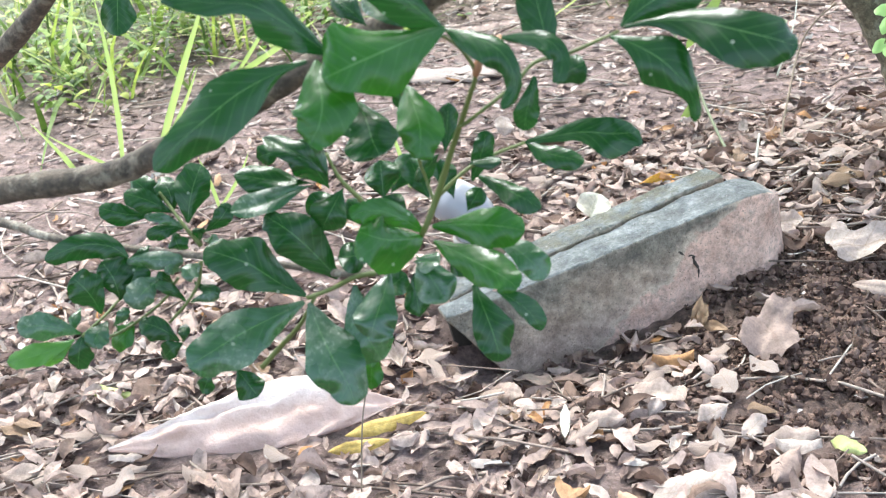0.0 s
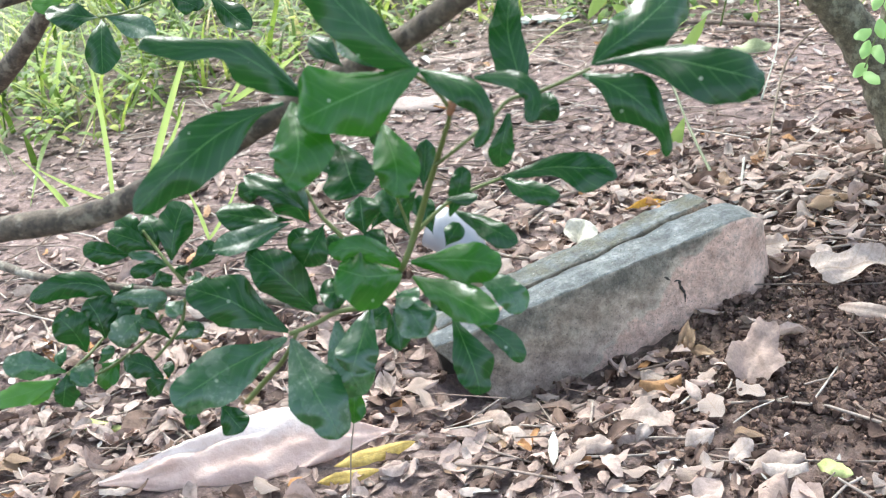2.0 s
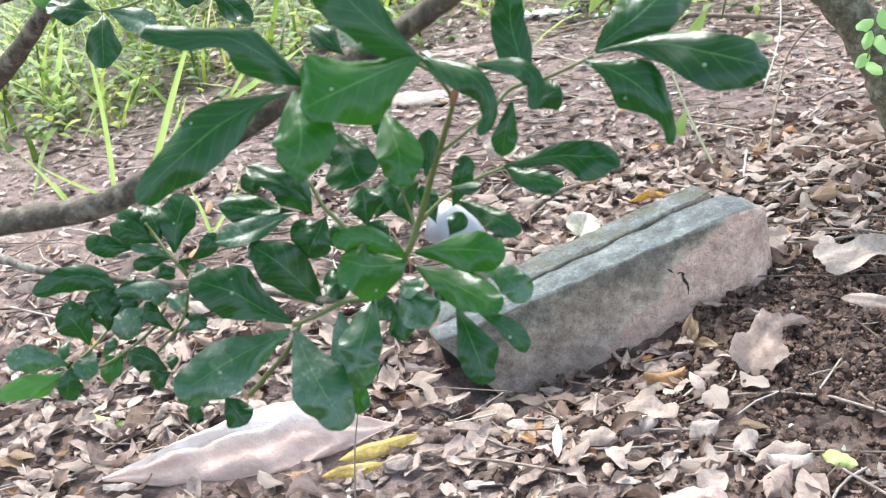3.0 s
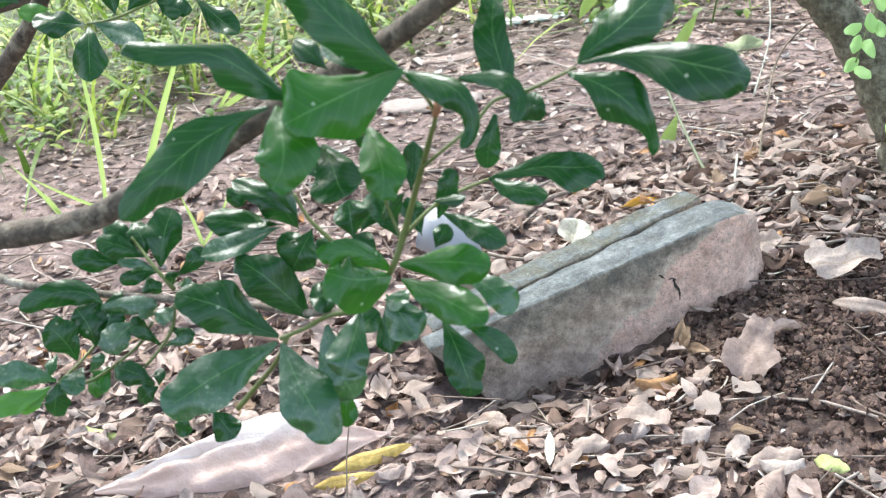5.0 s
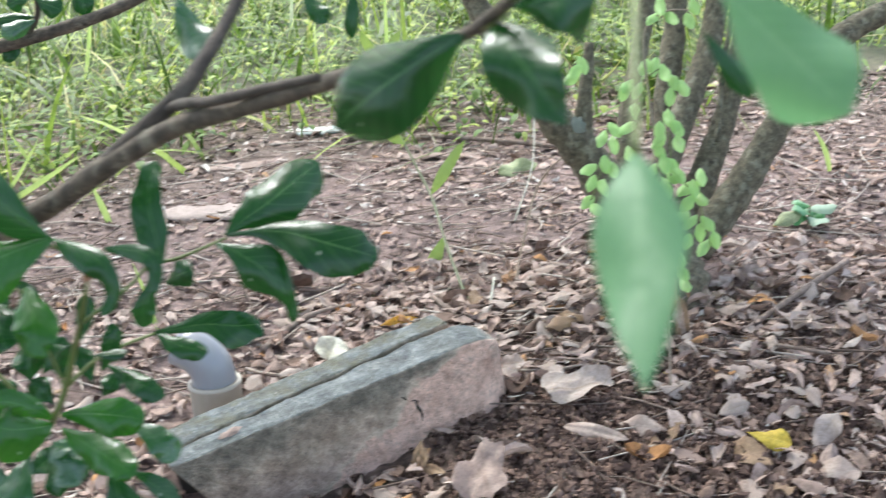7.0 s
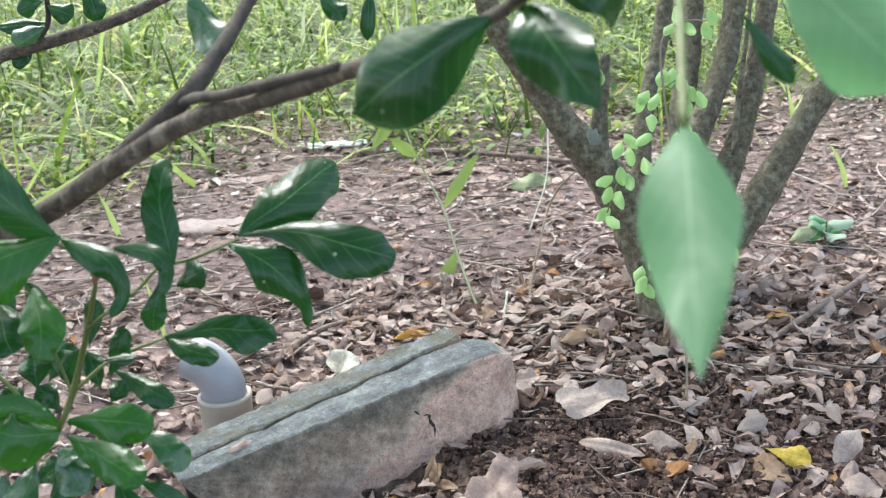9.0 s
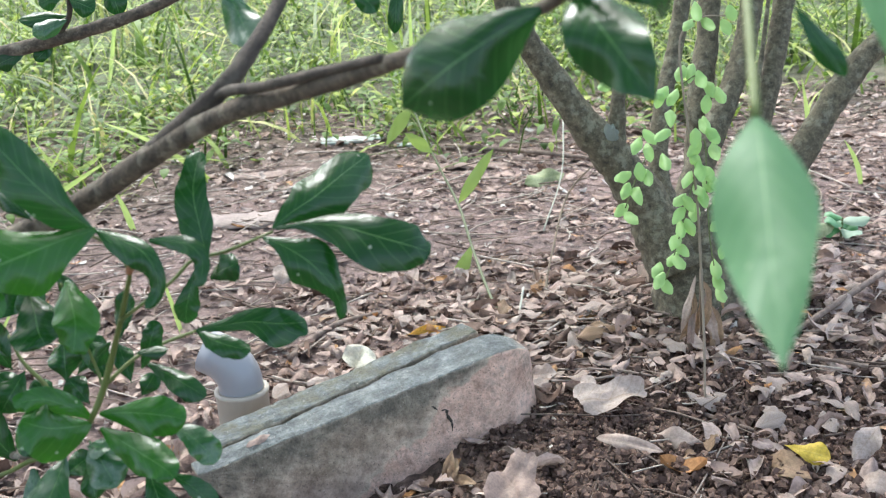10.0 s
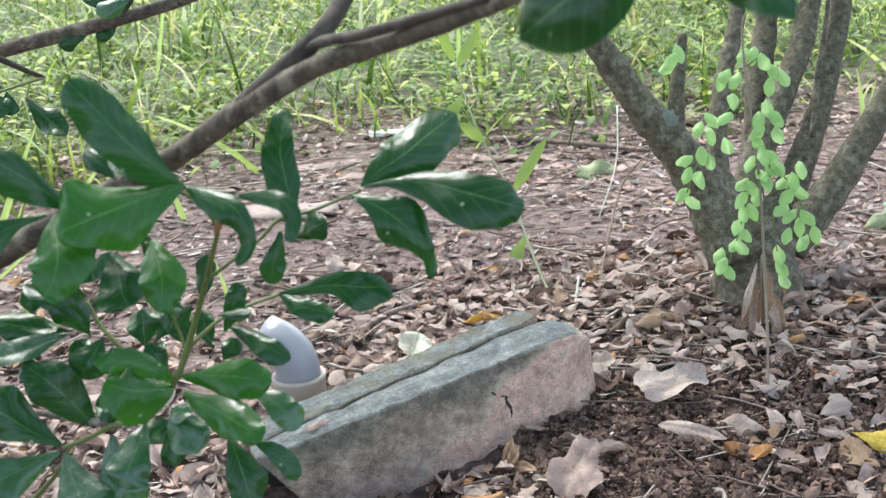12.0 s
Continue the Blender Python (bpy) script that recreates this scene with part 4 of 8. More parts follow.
leaf((-0.1001, -0.4725, 0.2285), (-0.0910, -0.4766, 0.2163), 0.0129, (0.38, -0.76, 0.53), 20, 0.15, 0, 0, 0.67)
leaf((-0.1125, -0.4702, 0.2256), (-0.1165, -0.4745, 0.2171), 0.0075, (0.18, -0.91, 0.38), 20, 0.15, 0, 0, 0.67)
blade_leaf(((-0.1272, -0.4404, 0.2893, 0.0004, 0.0004), (-0.1310, -0.4424, 0.2933, 0.0029, 0.0021), (-0.1364, -0.4433, 0.2969, 0.0056, 0.0040), (-0.1421, -0.4431, 0.2990, 0.0046, 0.0033), (-0.1466, -0.4418, 0.2997, 0.0005, 0.0004)), (0.39, -0.75, 0.53), 0)
blade_leaf(((-0.1343, -0.4320, 0.2885, 0.0004, 0.0004), (-0.1366, -0.4325, 0.2927, 0.0024, 0.0026), (-0.1403, -0.4318, 0.2969, 0.0047, 0.0051), (-0.1446, -0.4299, 0.2997, 0.0038, 0.0042), (-0.1482, -0.4272, 0.3009, 0.0004, 0.0004)), (-0.01, -0.88, 0.51), 0)
blade_leaf(((-0.1384, -0.4378, 0.2872, 0.0004, 0.0004), (-0.1430, -0.4410, 0.2889, 0.0027, 0.0020), (-0.1490, -0.4430, 0.2908, 0.0052, 0.0039), (-0.1549, -0.4430, 0.2927, 0.0043, 0.0032), (-0.1592, -0.4417, 0.2937, 0.0004, 0.0004)), (0.12, -0.87, 0.65), 0)
blade_leaf(((-0.1272, -0.4384, 0.2890, 0.0004, 0.0004), (-0.1272, -0.4379, 0.2931, 0.0028, 0.0031), (-0.1283, -0.4361, 0.2974, 0.0055, 0.0060), (-0.1309, -0.4332, 0.3004, 0.0045, 0.0049), (-0.1335, -0.4296, 0.3017, 0.0004, 0.0005)), (0.36, -0.77, 0.53), 0)
blade_leaf(((-0.1204, -0.4415, 0.2842, 0.0005, 0.0004), (-0.1193, -0.4398, 0.2906, 0.0041, 0.0035), (-0.1175, -0.4365, 0.2976, 0.0080, 0.0069), (-0.1156, -0.4320, 0.3029, 0.0065, 0.0056), (-0.1145, -0.4273, 0.3057, 0.0007, 0.0006)), (0.23, -0.76, 0.50), 0)
blade_leaf(((-0.1125, -0.4434, 0.2810, 0.0004, 0.0004), (-0.1081, -0.4446, 0.2839, 0.0020, 0.0020), (-0.1041, -0.4443, 0.2872, 0.0039, 0.0040), (-0.1017, -0.4424, 0.2902, 0.0032, 0.0032), (-0.1008, -0.4400, 0.2920, 0.0004, 0.0004)), (0.38, -0.80, 0.42), 0)
blade_leaf(((-0.1205, -0.4445, 0.2831, 0.0004, 0.0004), (-0.1239, -0.4462, 0.2864, 0.0012, 0.0011), (-0.1287, -0.4470, 0.2890, 0.0023, 0.0022), (-0.1339, -0.4467, 0.2900, 0.0019, 0.0018), (-0.1380, -0.4453, 0.2898, 0.0004, 0.0004)), (0.37, -0.83, 0.43), 2)
blade_leaf(((-0.1229, -0.4409, 0.2818, 0.0004, 0.0004), (-0.1261, -0.4440, 0.2832, 0.0020, 0.0015), (-0.1305, -0.4463, 0.2835, 0.0039, 0.0029), (-0.1349, -0.4473, 0.2826, 0.0032, 0.0024), (-0.1383, -0.4469, 0.2813, 0.0004, 0.0004)), (0.24, -0.82, 0.42), 0)
blade_leaf(((-0.1286, -0.4393, 0.2795, 0.0004, 0.0004), (-0.1277, -0.4419, 0.2781, 0.0025, 0.0022), (-0.1267, -0.4435, 0.2759, 0.0049, 0.0043), (-0.1260, -0.4434, 0.2734, 0.0040, 0.0035), (-0.1259, -0.4418, 0.2710, 0.0004, 0.0004)), (-0.00, -0.81, 0.46), 0)
blade_leaf(((-0.1155, -0.4465, 0.2768, 0.0004, 0.0004), (-0.1141, -0.4491, 0.2799, 0.0013, 0.0016), (-0.1133, -0.4506, 0.2827, 0.0025, 0.0031), (-0.1135, -0.4507, 0.2846, 0.0020, 0.0026), (-0.1140, -0.4500, 0.2855, 0.0004, 0.0004)), (0.38, -0.88, 0.46), 0)
blade_leaf(((-0.1132, -0.4459, 0.2775, 0.0004, 0.0004), (-0.1101, -0.4496, 0.2792, 0.0011, 0.0009), (-0.1072, -0.4521, 0.2805, 0.0021, 0.0018), (-0.1051, -0.4530, 0.2815, 0.0017, 0.0015), (-0.1040, -0.4529, 0.2819, 0.0004, 0.0004)), (0.36, -0.83, 0.60), 2)
blade_leaf(((-0.1495, -0.4536, 0.2723, 0.0004, 0.0004), (-0.1414, -0.4554, 0.2737, 0.0019, 0.0022), (-0.1326, -0.4562, 0.2742, 0.0036, 0.0043), (-0.1252, -0.4558, 0.2733, 0.0030, 0.0035), (-0.1207, -0.4546, 0.2721, 0.0004, 0.0004)), (0.07, -0.90, 0.48), 2)
blade_leaf(((-0.1485, -0.4496, 0.2713, 0.0004, 0.0004), (-0.1448, -0.4500, 0.2724, 0.0013, 0.0013), (-0.1412, -0.4490, 0.2735, 0.0026, 0.0026), (-0.1389, -0.4464, 0.2742, 0.0021, 0.0021), (-0.1380, -0.4430, 0.2741, 0.0004, 0.0004)), (0.35, -0.80, 0.44), 0)
blade_leaf(((-0.1135, -0.4530, 0.2708, 0.0004, 0.0004), (-0.1144, -0.4576, 0.2715, 0.0022, 0.0018), (-0.1159, -0.4613, 0.2711, 0.0043, 0.0035), (-0.1174, -0.4635, 0.2697, 0.0035, 0.0028), (-0.1186, -0.4643, 0.2684, 0.0004, 0.0004)), (0.10, -0.88, 0.63), 2)
blade_leaf(((-0.1226, -0.4536, 0.2673, 0.0004, 0.0004), (-0.1229, -0.4575, 0.2694, 0.0010, 0.0013), (-0.1241, -0.4605, 0.2708, 0.0020, 0.0025), (-0.1257, -0.4621, 0.2712, 0.0016, 0.0020), (-0.1270, -0.4625, 0.2710, 0.0004, 0.0004)), (0.29, -0.84, 0.42), 2)
blade_leaf(((-0.1574, -0.4670, 0.2541, 0.0005, 0.0005), (-0.1578, -0.4691, 0.2605, 0.0039, 0.0039), (-0.1598, -0.4700, 0.2667, 0.0075, 0.0075), (-0.1630, -0.4700, 0.2712, 0.0061, 0.0061), (-0.1657, -0.4695, 0.2736, 0.0006, 0.0006)), (0.25, -0.82, 0.56), 0)
blade_leaf(((-0.1499, -0.4617, 0.2577, 0.0004, 0.0005), (-0.1500, -0.4619, 0.2631, 0.0033, 0.0045), (-0.1514, -0.4609, 0.2685, 0.0065, 0.0087), (-0.1542, -0.4589, 0.2724, 0.0053, 0.0072), (-0.1568, -0.4564, 0.2744, 0.0005, 0.0007)), (0.09, -0.82, 0.45), 0)
blade_leaf(((-0.1484, -0.4583, 0.2558, 0.0005, 0.0004), (-0.1464, -0.4586, 0.2609, 0.0041, 0.0037), (-0.1442, -0.4576, 0.2659, 0.0080, 0.0073), (-0.1423, -0.4553, 0.2695, 0.0066, 0.0060), (-0.1412, -0.4525, 0.2712, 0.0007, 0.0006)), (0.21, -0.75, 0.42), 0)
blade_leaf(((-0.1299, -0.4598, 0.2673, 0.0004, 0.0004), (-0.1326, -0.4642, 0.2666, 0.0027, 0.0036), (-0.1360, -0.4679, 0.2645, 0.0052, 0.0071), (-0.1392, -0.4701, 0.2613, 0.0042, 0.0058), (-0.1415, -0.4707, 0.2585, 0.0004, 0.0006)), (0.14, -0.76, 0.55), 2)
blade_leaf(((-0.1199, -0.4633, 0.2569, 0.0004, 0.0004), (-0.1217, -0.4650, 0.2608, 0.0013, 0.0013), (-0.1248, -0.4658, 0.2641, 0.0025, 0.0025), (-0.1286, -0.4655, 0.2658, 0.0020, 0.0021), (-0.1317, -0.4643, 0.2661, 0.0004, 0.0004)), (0.20, -0.89, 0.53), 0)
blade_leaf(((-0.1270, -0.4557, 0.2613, 0.0004, 0.0004), (-0.1271, -0.4588, 0.2645, 0.0010, 0.0013), (-0.1281, -0.4610, 0.2672, 0.0019, 0.0026), (-0.1297, -0.4617, 0.2688, 0.0016, 0.0021), (-0.1312, -0.4615, 0.2694, 0.0004, 0.0004)), (0.25, -0.79, 0.58), 0)
blade_leaf(((-0.1169, -0.4567, 0.2627, 0.0004, 0.0004), (-0.1133, -0.4599, 0.2623, 0.0013, 0.0013), (-0.1094, -0.4619, 0.2616, 0.0025, 0.0025), (-0.1063, -0.4621, 0.2609, 0.0021, 0.0021), (-0.1044, -0.4611, 0.2601, 0.0004, 0.0004)), (0.27, -0.77, 0.44), 0)
blade_leaf(((-0.1179, -0.4635, 0.2566, 0.0004, 0.0004), (-0.1138, -0.4653, 0.2589, 0.0011, 0.0012), (-0.1095, -0.4661, 0.2604, 0.0021, 0.0024), (-0.1060, -0.4658, 0.2604, 0.0017, 0.0020), (-0.1040, -0.4646, 0.2597, 0.0004, 0.0004)), (0.35, -0.87, 0.60), 2)
blade_leaf(((-0.1656, -0.4738, 0.2485, 0.0004, 0.0004), (-0.1702, -0.4775, 0.2530, 0.0030, 0.0027), (-0.1767, -0.4807, 0.2565, 0.0058, 0.0053), (-0.1833, -0.4828, 0.2579, 0.0047, 0.0043), (-0.1881, -0.4838, 0.2582, 0.0005, 0.0004)), (0.04, -0.82, 0.62), 2)
blade_leaf(((-0.1674, -0.4770, 0.2473, 0.0004, 0.0004), (-0.1733, -0.4814, 0.2463, 0.0023, 0.0025), (-0.1812, -0.4848, 0.2449, 0.0045, 0.0050), (-0.1893, -0.4863, 0.2436, 0.0037, 0.0041), (-0.1954, -0.4861, 0.2423, 0.0004, 0.0004)), (0.32, -0.79, 0.57), 3)
blade_leaf(((-0.1697, -0.4748, 0.2456, 0.0004, 0.0004), (-0.1714, -0.4787, 0.2445, 0.0015, 0.0014), (-0.1744, -0.4816, 0.2427, 0.0029, 0.0027), (-0.1781, -0.4828, 0.2407, 0.0024, 0.0022), (-0.1813, -0.4825, 0.2389, 0.0004, 0.0004)), (0.21, -0.82, 0.38), 3)
blade_leaf(((-0.1634, -0.4756, 0.2491, 0.0004, 0.0004), (-0.1642, -0.4783, 0.2464, 0.0029, 0.0022), (-0.1653, -0.4802, 0.2424, 0.0058, 0.0043), (-0.1666, -0.4805, 0.2379, 0.0047, 0.0035), (-0.1681, -0.4792, 0.2339, 0.0005, 0.0004)), (0.32, -0.80, 0.54), 0)
blade_leaf(((-0.1546, -0.4688, 0.2515, 0.0004, 0.0004), (-0.1551, -0.4738, 0.2514, 0.0028, 0.0023), (-0.1562, -0.4780, 0.2500, 0.0055, 0.0045), (-0.1572, -0.4808, 0.2478, 0.0045, 0.0037), (-0.1580, -0.4819, 0.2458, 0.0004, 0.0004)), (0.29, -0.75, 0.63), 2)
blade_leaf(((-0.1455, -0.4635, 0.2483, 0.0004, 0.0004), (-0.1469, -0.4661, 0.2462, 0.0026, 0.0032), (-0.1496, -0.4678, 0.2434, 0.0052, 0.0062), (-0.1533, -0.4677, 0.2404, 0.0042, 0.0051), (-0.1566, -0.4661, 0.2378, 0.0004, 0.0005)), (0.02, -0.83, 0.60), 1)
blade_leaf(((-0.1225, -0.4734, 0.2431, 0.0004, 0.0004), (-0.1254, -0.4744, 0.2472, 0.0030, 0.0021), (-0.1299, -0.4745, 0.2506, 0.0059, 0.0041), (-0.1350, -0.4737, 0.2521, 0.0048, 0.0034), (-0.1391, -0.4720, 0.2522, 0.0005, 0.0004)), (0.32, -0.80, 0.58), 0)
blade_leaf(((-0.1208, -0.4734, 0.2430, 0.0004, 0.0004), (-0.1200, -0.4738, 0.2452, 0.0012, 0.0013), (-0.1198, -0.4730, 0.2472, 0.0024, 0.0026), (-0.1203, -0.4709, 0.2482, 0.0020, 0.0021), (-0.1214, -0.4679, 0.2480, 0.0004, 0.0004)), (0.29, -0.80, 0.59), 0)
blade_leaf(((-0.1210, -0.4738, 0.2424, 0.0004, 0.0004), (-0.1229, -0.4758, 0.2421, 0.0017, 0.0023), (-0.1255, -0.4769, 0.2408, 0.0033, 0.0045), (-0.1281, -0.4767, 0.2383, 0.0027, 0.0037), (-0.1305, -0.4750, 0.2357, 0.0004, 0.0004)), (0.25, -0.79, 0.54), 0)
blade_leaf(((-0.1528, -0.4682, 0.2488, 0.0004, 0.0004), (-0.1499, -0.4693, 0.2513, 0.0014, 0.0012), (-0.1474, -0.4692, 0.2537, 0.0028, 0.0023), (-0.1460, -0.4676, 0.2553, 0.0023, 0.0019), (-0.1457, -0.4653, 0.2558, 0.0004, 0.0004)), (0.34, -0.81, 0.45), 2)
blade_leaf(((-0.1710, -0.4569, 0.2526, 0.0004, 0.0004), (-0.1709, -0.4610, 0.2524, 0.0013, 0.0014), (-0.1713, -0.4643, 0.2510, 0.0025, 0.0027), (-0.1721, -0.4660, 0.2490, 0.0020, 0.0022), (-0.1729, -0.4663, 0.2472, 0.0004, 0.0004)), (0.14, -0.86, 0.61), 2)
blade_leaf(((-0.1454, -0.4542, 0.2745, 0.0006, 0.0006), (-0.1517, -0.4551, 0.2806, 0.0052, 0.0040), (-0.1614, -0.4568, 0.2829, 0.0058, 0.0052), (-0.1716, -0.4585, 0.2810, 0.0046, 0.0040), (-0.1809, -0.4595, 0.2774, 0.0009, 0.0009)), (0.29, -0.90, 0.55), 0)
leaf((-0.2105, -0.2414, 0.3495), (-0.2416, -0.2434, 0.3555), 0.0174, (0.17, -0.73, 0.67), 20, 0.15, 0, 0, 0.67)
leaf((-0.2099, -0.2415, 0.3491), (-0.2071, -0.2642, 0.3223), 0.0193, (0.33, -0.71, 0.63), 20, 0.15, 0, 0, 0.67)
leaf((-0.2079, -0.2408, 0.3501), (-0.1774, -0.2471, 0.3382), 0.0151, (0.11, -0.73, 0.67), 20, 0.15, 2, 0, 0.67)
leaf((-0.2367, -0.2254, 0.3571), (-0.2557, -0.2281, 0.3574), 0.0123, (0.12, -0.80, 0.59), 20, 0.15, 3, 0, 0.67)
leaf((-0.1665, -0.1760, 0.3452), (-0.1382, -0.1924, 0.3236), 0.0156, (0.09, -0.73, 0.67), 25, 0.2, 0, 0, 0.67)
leaf((-0.2214, -0.2322, 0.3616), (-0.2300, -0.2257, 0.3788), 0.0143, (0.33, -0.82, 0.47), 20, 0.15, 0, 0, 0.67)
leaf((-0.1979, -0.2281, 0.3504), (-0.2017, -0.2205, 0.3687), 0.0131, (0.33, -0.85, 0.42), 20, 0.15, 0, 0, 0.67)
leaf((-0.1931, -0.2220, 0.3501), (-0.1757, -0.2115, 0.3678), 0.0155, (0.20, -0.92, 0.35), 20, 0.15, 0, 0, 0.67)
leaf((-0.1798, -0.2080, 0.3523), (-0.1637, -0.2093, 0.3439), 0.0139, (0.22, -0.80, 0.55), 20, 0.15, 0, 0, 0.67)
leaf((-0.1695, -0.1949, 0.3534), (-0.1663, -0.2008, 0.3392), 0.0101, (0.29, -0.86, 0.42), 20, 0.15, 0, 0, 0.67)
leaf((-0.2635, -0.2065, 0.3588), (-0.2814, -0.2049, 0.3684), 0.0155, (0.24, -0.78, 0.58), 20, 0.15, 0, 0, 0.67)
# sprays close to the eye
leaf((0.1825, -0.7467, 0.4740), (0.1770, -0.7903, 0.4503), 0.0152, (-0.15, -0.46, 0.88), 22, 0.06, 4, 0, 0.41)
twig([(0.1825, -0.7468, 0.4738, 0.0013), (0.1845, -0.7331, 0.4824, 0.0012), (0.1874, -0.7129, 0.4946, 0.0012)])
leaf((0.1587, -0.6451, 0.4766), (0.1228, -0.6381, 0.4518), 0.0237, (-0.36, -0.89, 0.28), 30, 0.15, 0, 0, 0.67)
leaf((0.1633, -0.6546, 0.4795), (0.1778, -0.6785, 0.4605), 0.0172, (-0.23, -0.80, 0.50), 35, 0.2, 0, 0, 0.44)
leaf((0.1688, -0.6433, 0.4814), (0.1893, -0.6427, 0.4830), 0.0206, (-0.00, -0.91, 0.42), 20, 0.2, 0, 0, 0.67)
twig([(0.1580, -0.6452, 0.4762, 0.0012), (0.1634, -0.6544, 0.4801, 0.0011), (0.1710, -0.6619, 0.4888, 0.0010)])
leaf((0.1985, -0.7324, 0.4993), (0.2178, -0.7499, 0.4797), 0.0175, (-0.30, -0.84, 0.46), 35, 0.1, 4, 0, 0.67)
leaf((0.2146, -0.6456, 0.4744), (0.2264, -0.6515, 0.4578), 0.0056, (-0.10, -0.96, 0.27), 20, 0.2, 0, 0, 0.67)
leaf((0.0553, -0.4801, 0.4639), (0.0672, -0.4985, 0.4419), 0.0129, (0.07, -0.75, 0.66), 25, 0.2, 2, 0, 0.67)
leaf((0.1124, -0.3186, 0.4399), (0.1098, -0.3279, 0.4138), 0.0076, (0.04, -0.94, 0.33), 25, 0.2, 0, 0, 0.67)
leaf((0.0976, -0.4405, 0.4554), (0.1080, -0.4447, 0.4435), 0.0089, (0.09, -0.91, 0.40), 20, 0.2, 0, 0, 0.67)
leaf((-0.1252, -0.0520, 0.3862), (-0.1604, -0.0526, 0.3847), 0.0126, (-0.00, -0.87, 0.49), 20, 0.2, 0, 0, 0.67)
leaf((-0.1252, -0.0526, 0.3843), (-0.1478, -0.0663, 0.3761), 0.0140, (0.30, -0.81, 0.51), 20, 0.2, 2, 0, 0.67)
leaf((-0.1228, -0.0581, 0.3987), (-0.1046, -0.0609, 0.3906), 0.0159, (0.08, -0.87, 0.49), 20, 0.2, 0, 0, 0.67)
leaf((-0.1234, -0.0568, 0.4024), (-0.1430, -0.0592, 0.3959), 0.0145, (0.01, -0.94, 0.33), 20, 0.2, 0, 0, 0.67)
leaf((-0.1388, -0.0478, 0.3683), (-0.1533, -0.0523, 0.3558), 0.0107, (0.03, -0.95, 0.31), 20, 0.2, 0, 0, 0.67)
leaf((-0.1013, -0.0329, 0.4095), (-0.0926, -0.0423, 0.3831), 0.0158, (0.24, -0.89, 0.39), 20, 0.2, 0, 0, 0.67)
leaf((-0.1589, -0.0502, 0.3617), (-0.1811, -0.0533, 0.3533), 0.0143, (-0.03, -0.91, 0.41), 20, 0.2, 0, 0, 0.67)

# boughs run on out of view to the stem
branch([(-0.62, -0.38, 0.24, 0.008), (-0.50, -0.28, 0.30, 0.007), (-0.38, -0.14, 0.33, 0.0062), (-0.2510, -0.0350, 0.3450, 0.0057)])
branch([(-0.63, -0.38, 0.18, 0.007), (-0.44, -0.40, 0.25, 0.0040), (-0.2530, -0.4060, 0.2810, 0.0025)], PALE_BARK)
branch([(-0.62, -0.38, 0.20, 0.010), (-0.50, -0.28, 0.24, 0.009), (-0.3520, -0.1580, 0.2740, 0.0075)])
branch([(-0.2420, -0.2100, 0.3680, 0.0046), (-0.20, -0.20, 0.385, 0.003), (-0.1580, -0.1600, 0.3530, 0.0014)])
twig([(0.1673, -0.6627, 0.4867, 0.0015), (0.176, -0.680, 0.500, 0.0014), (0.183, -0.700, 0.505, 0.0013), (0.187, -0.713, 0.495, 0.0012)])
twig([(0.176, -0.680, 0.500, 0.0013), (0.190, -0.712, 0.508, 0.0012), (0.198, -0.732, 0.499, 0.0011)])
# brown leaf bud at the top of the shoot
bud_top = ((0.0213, -0.5289, 0.3707), (0.0224, -0.5284, 0.3739), (0.0235, -0.5275, 0.3781))
mesh_object("bud", tube_mesh([(*bud_top[0], 0.0010), (*bud_top[1], 0.0016), (*bud_top[2], 0.0003)], 8, 4), BUD, bush, label="reddish-brown leaf bud")

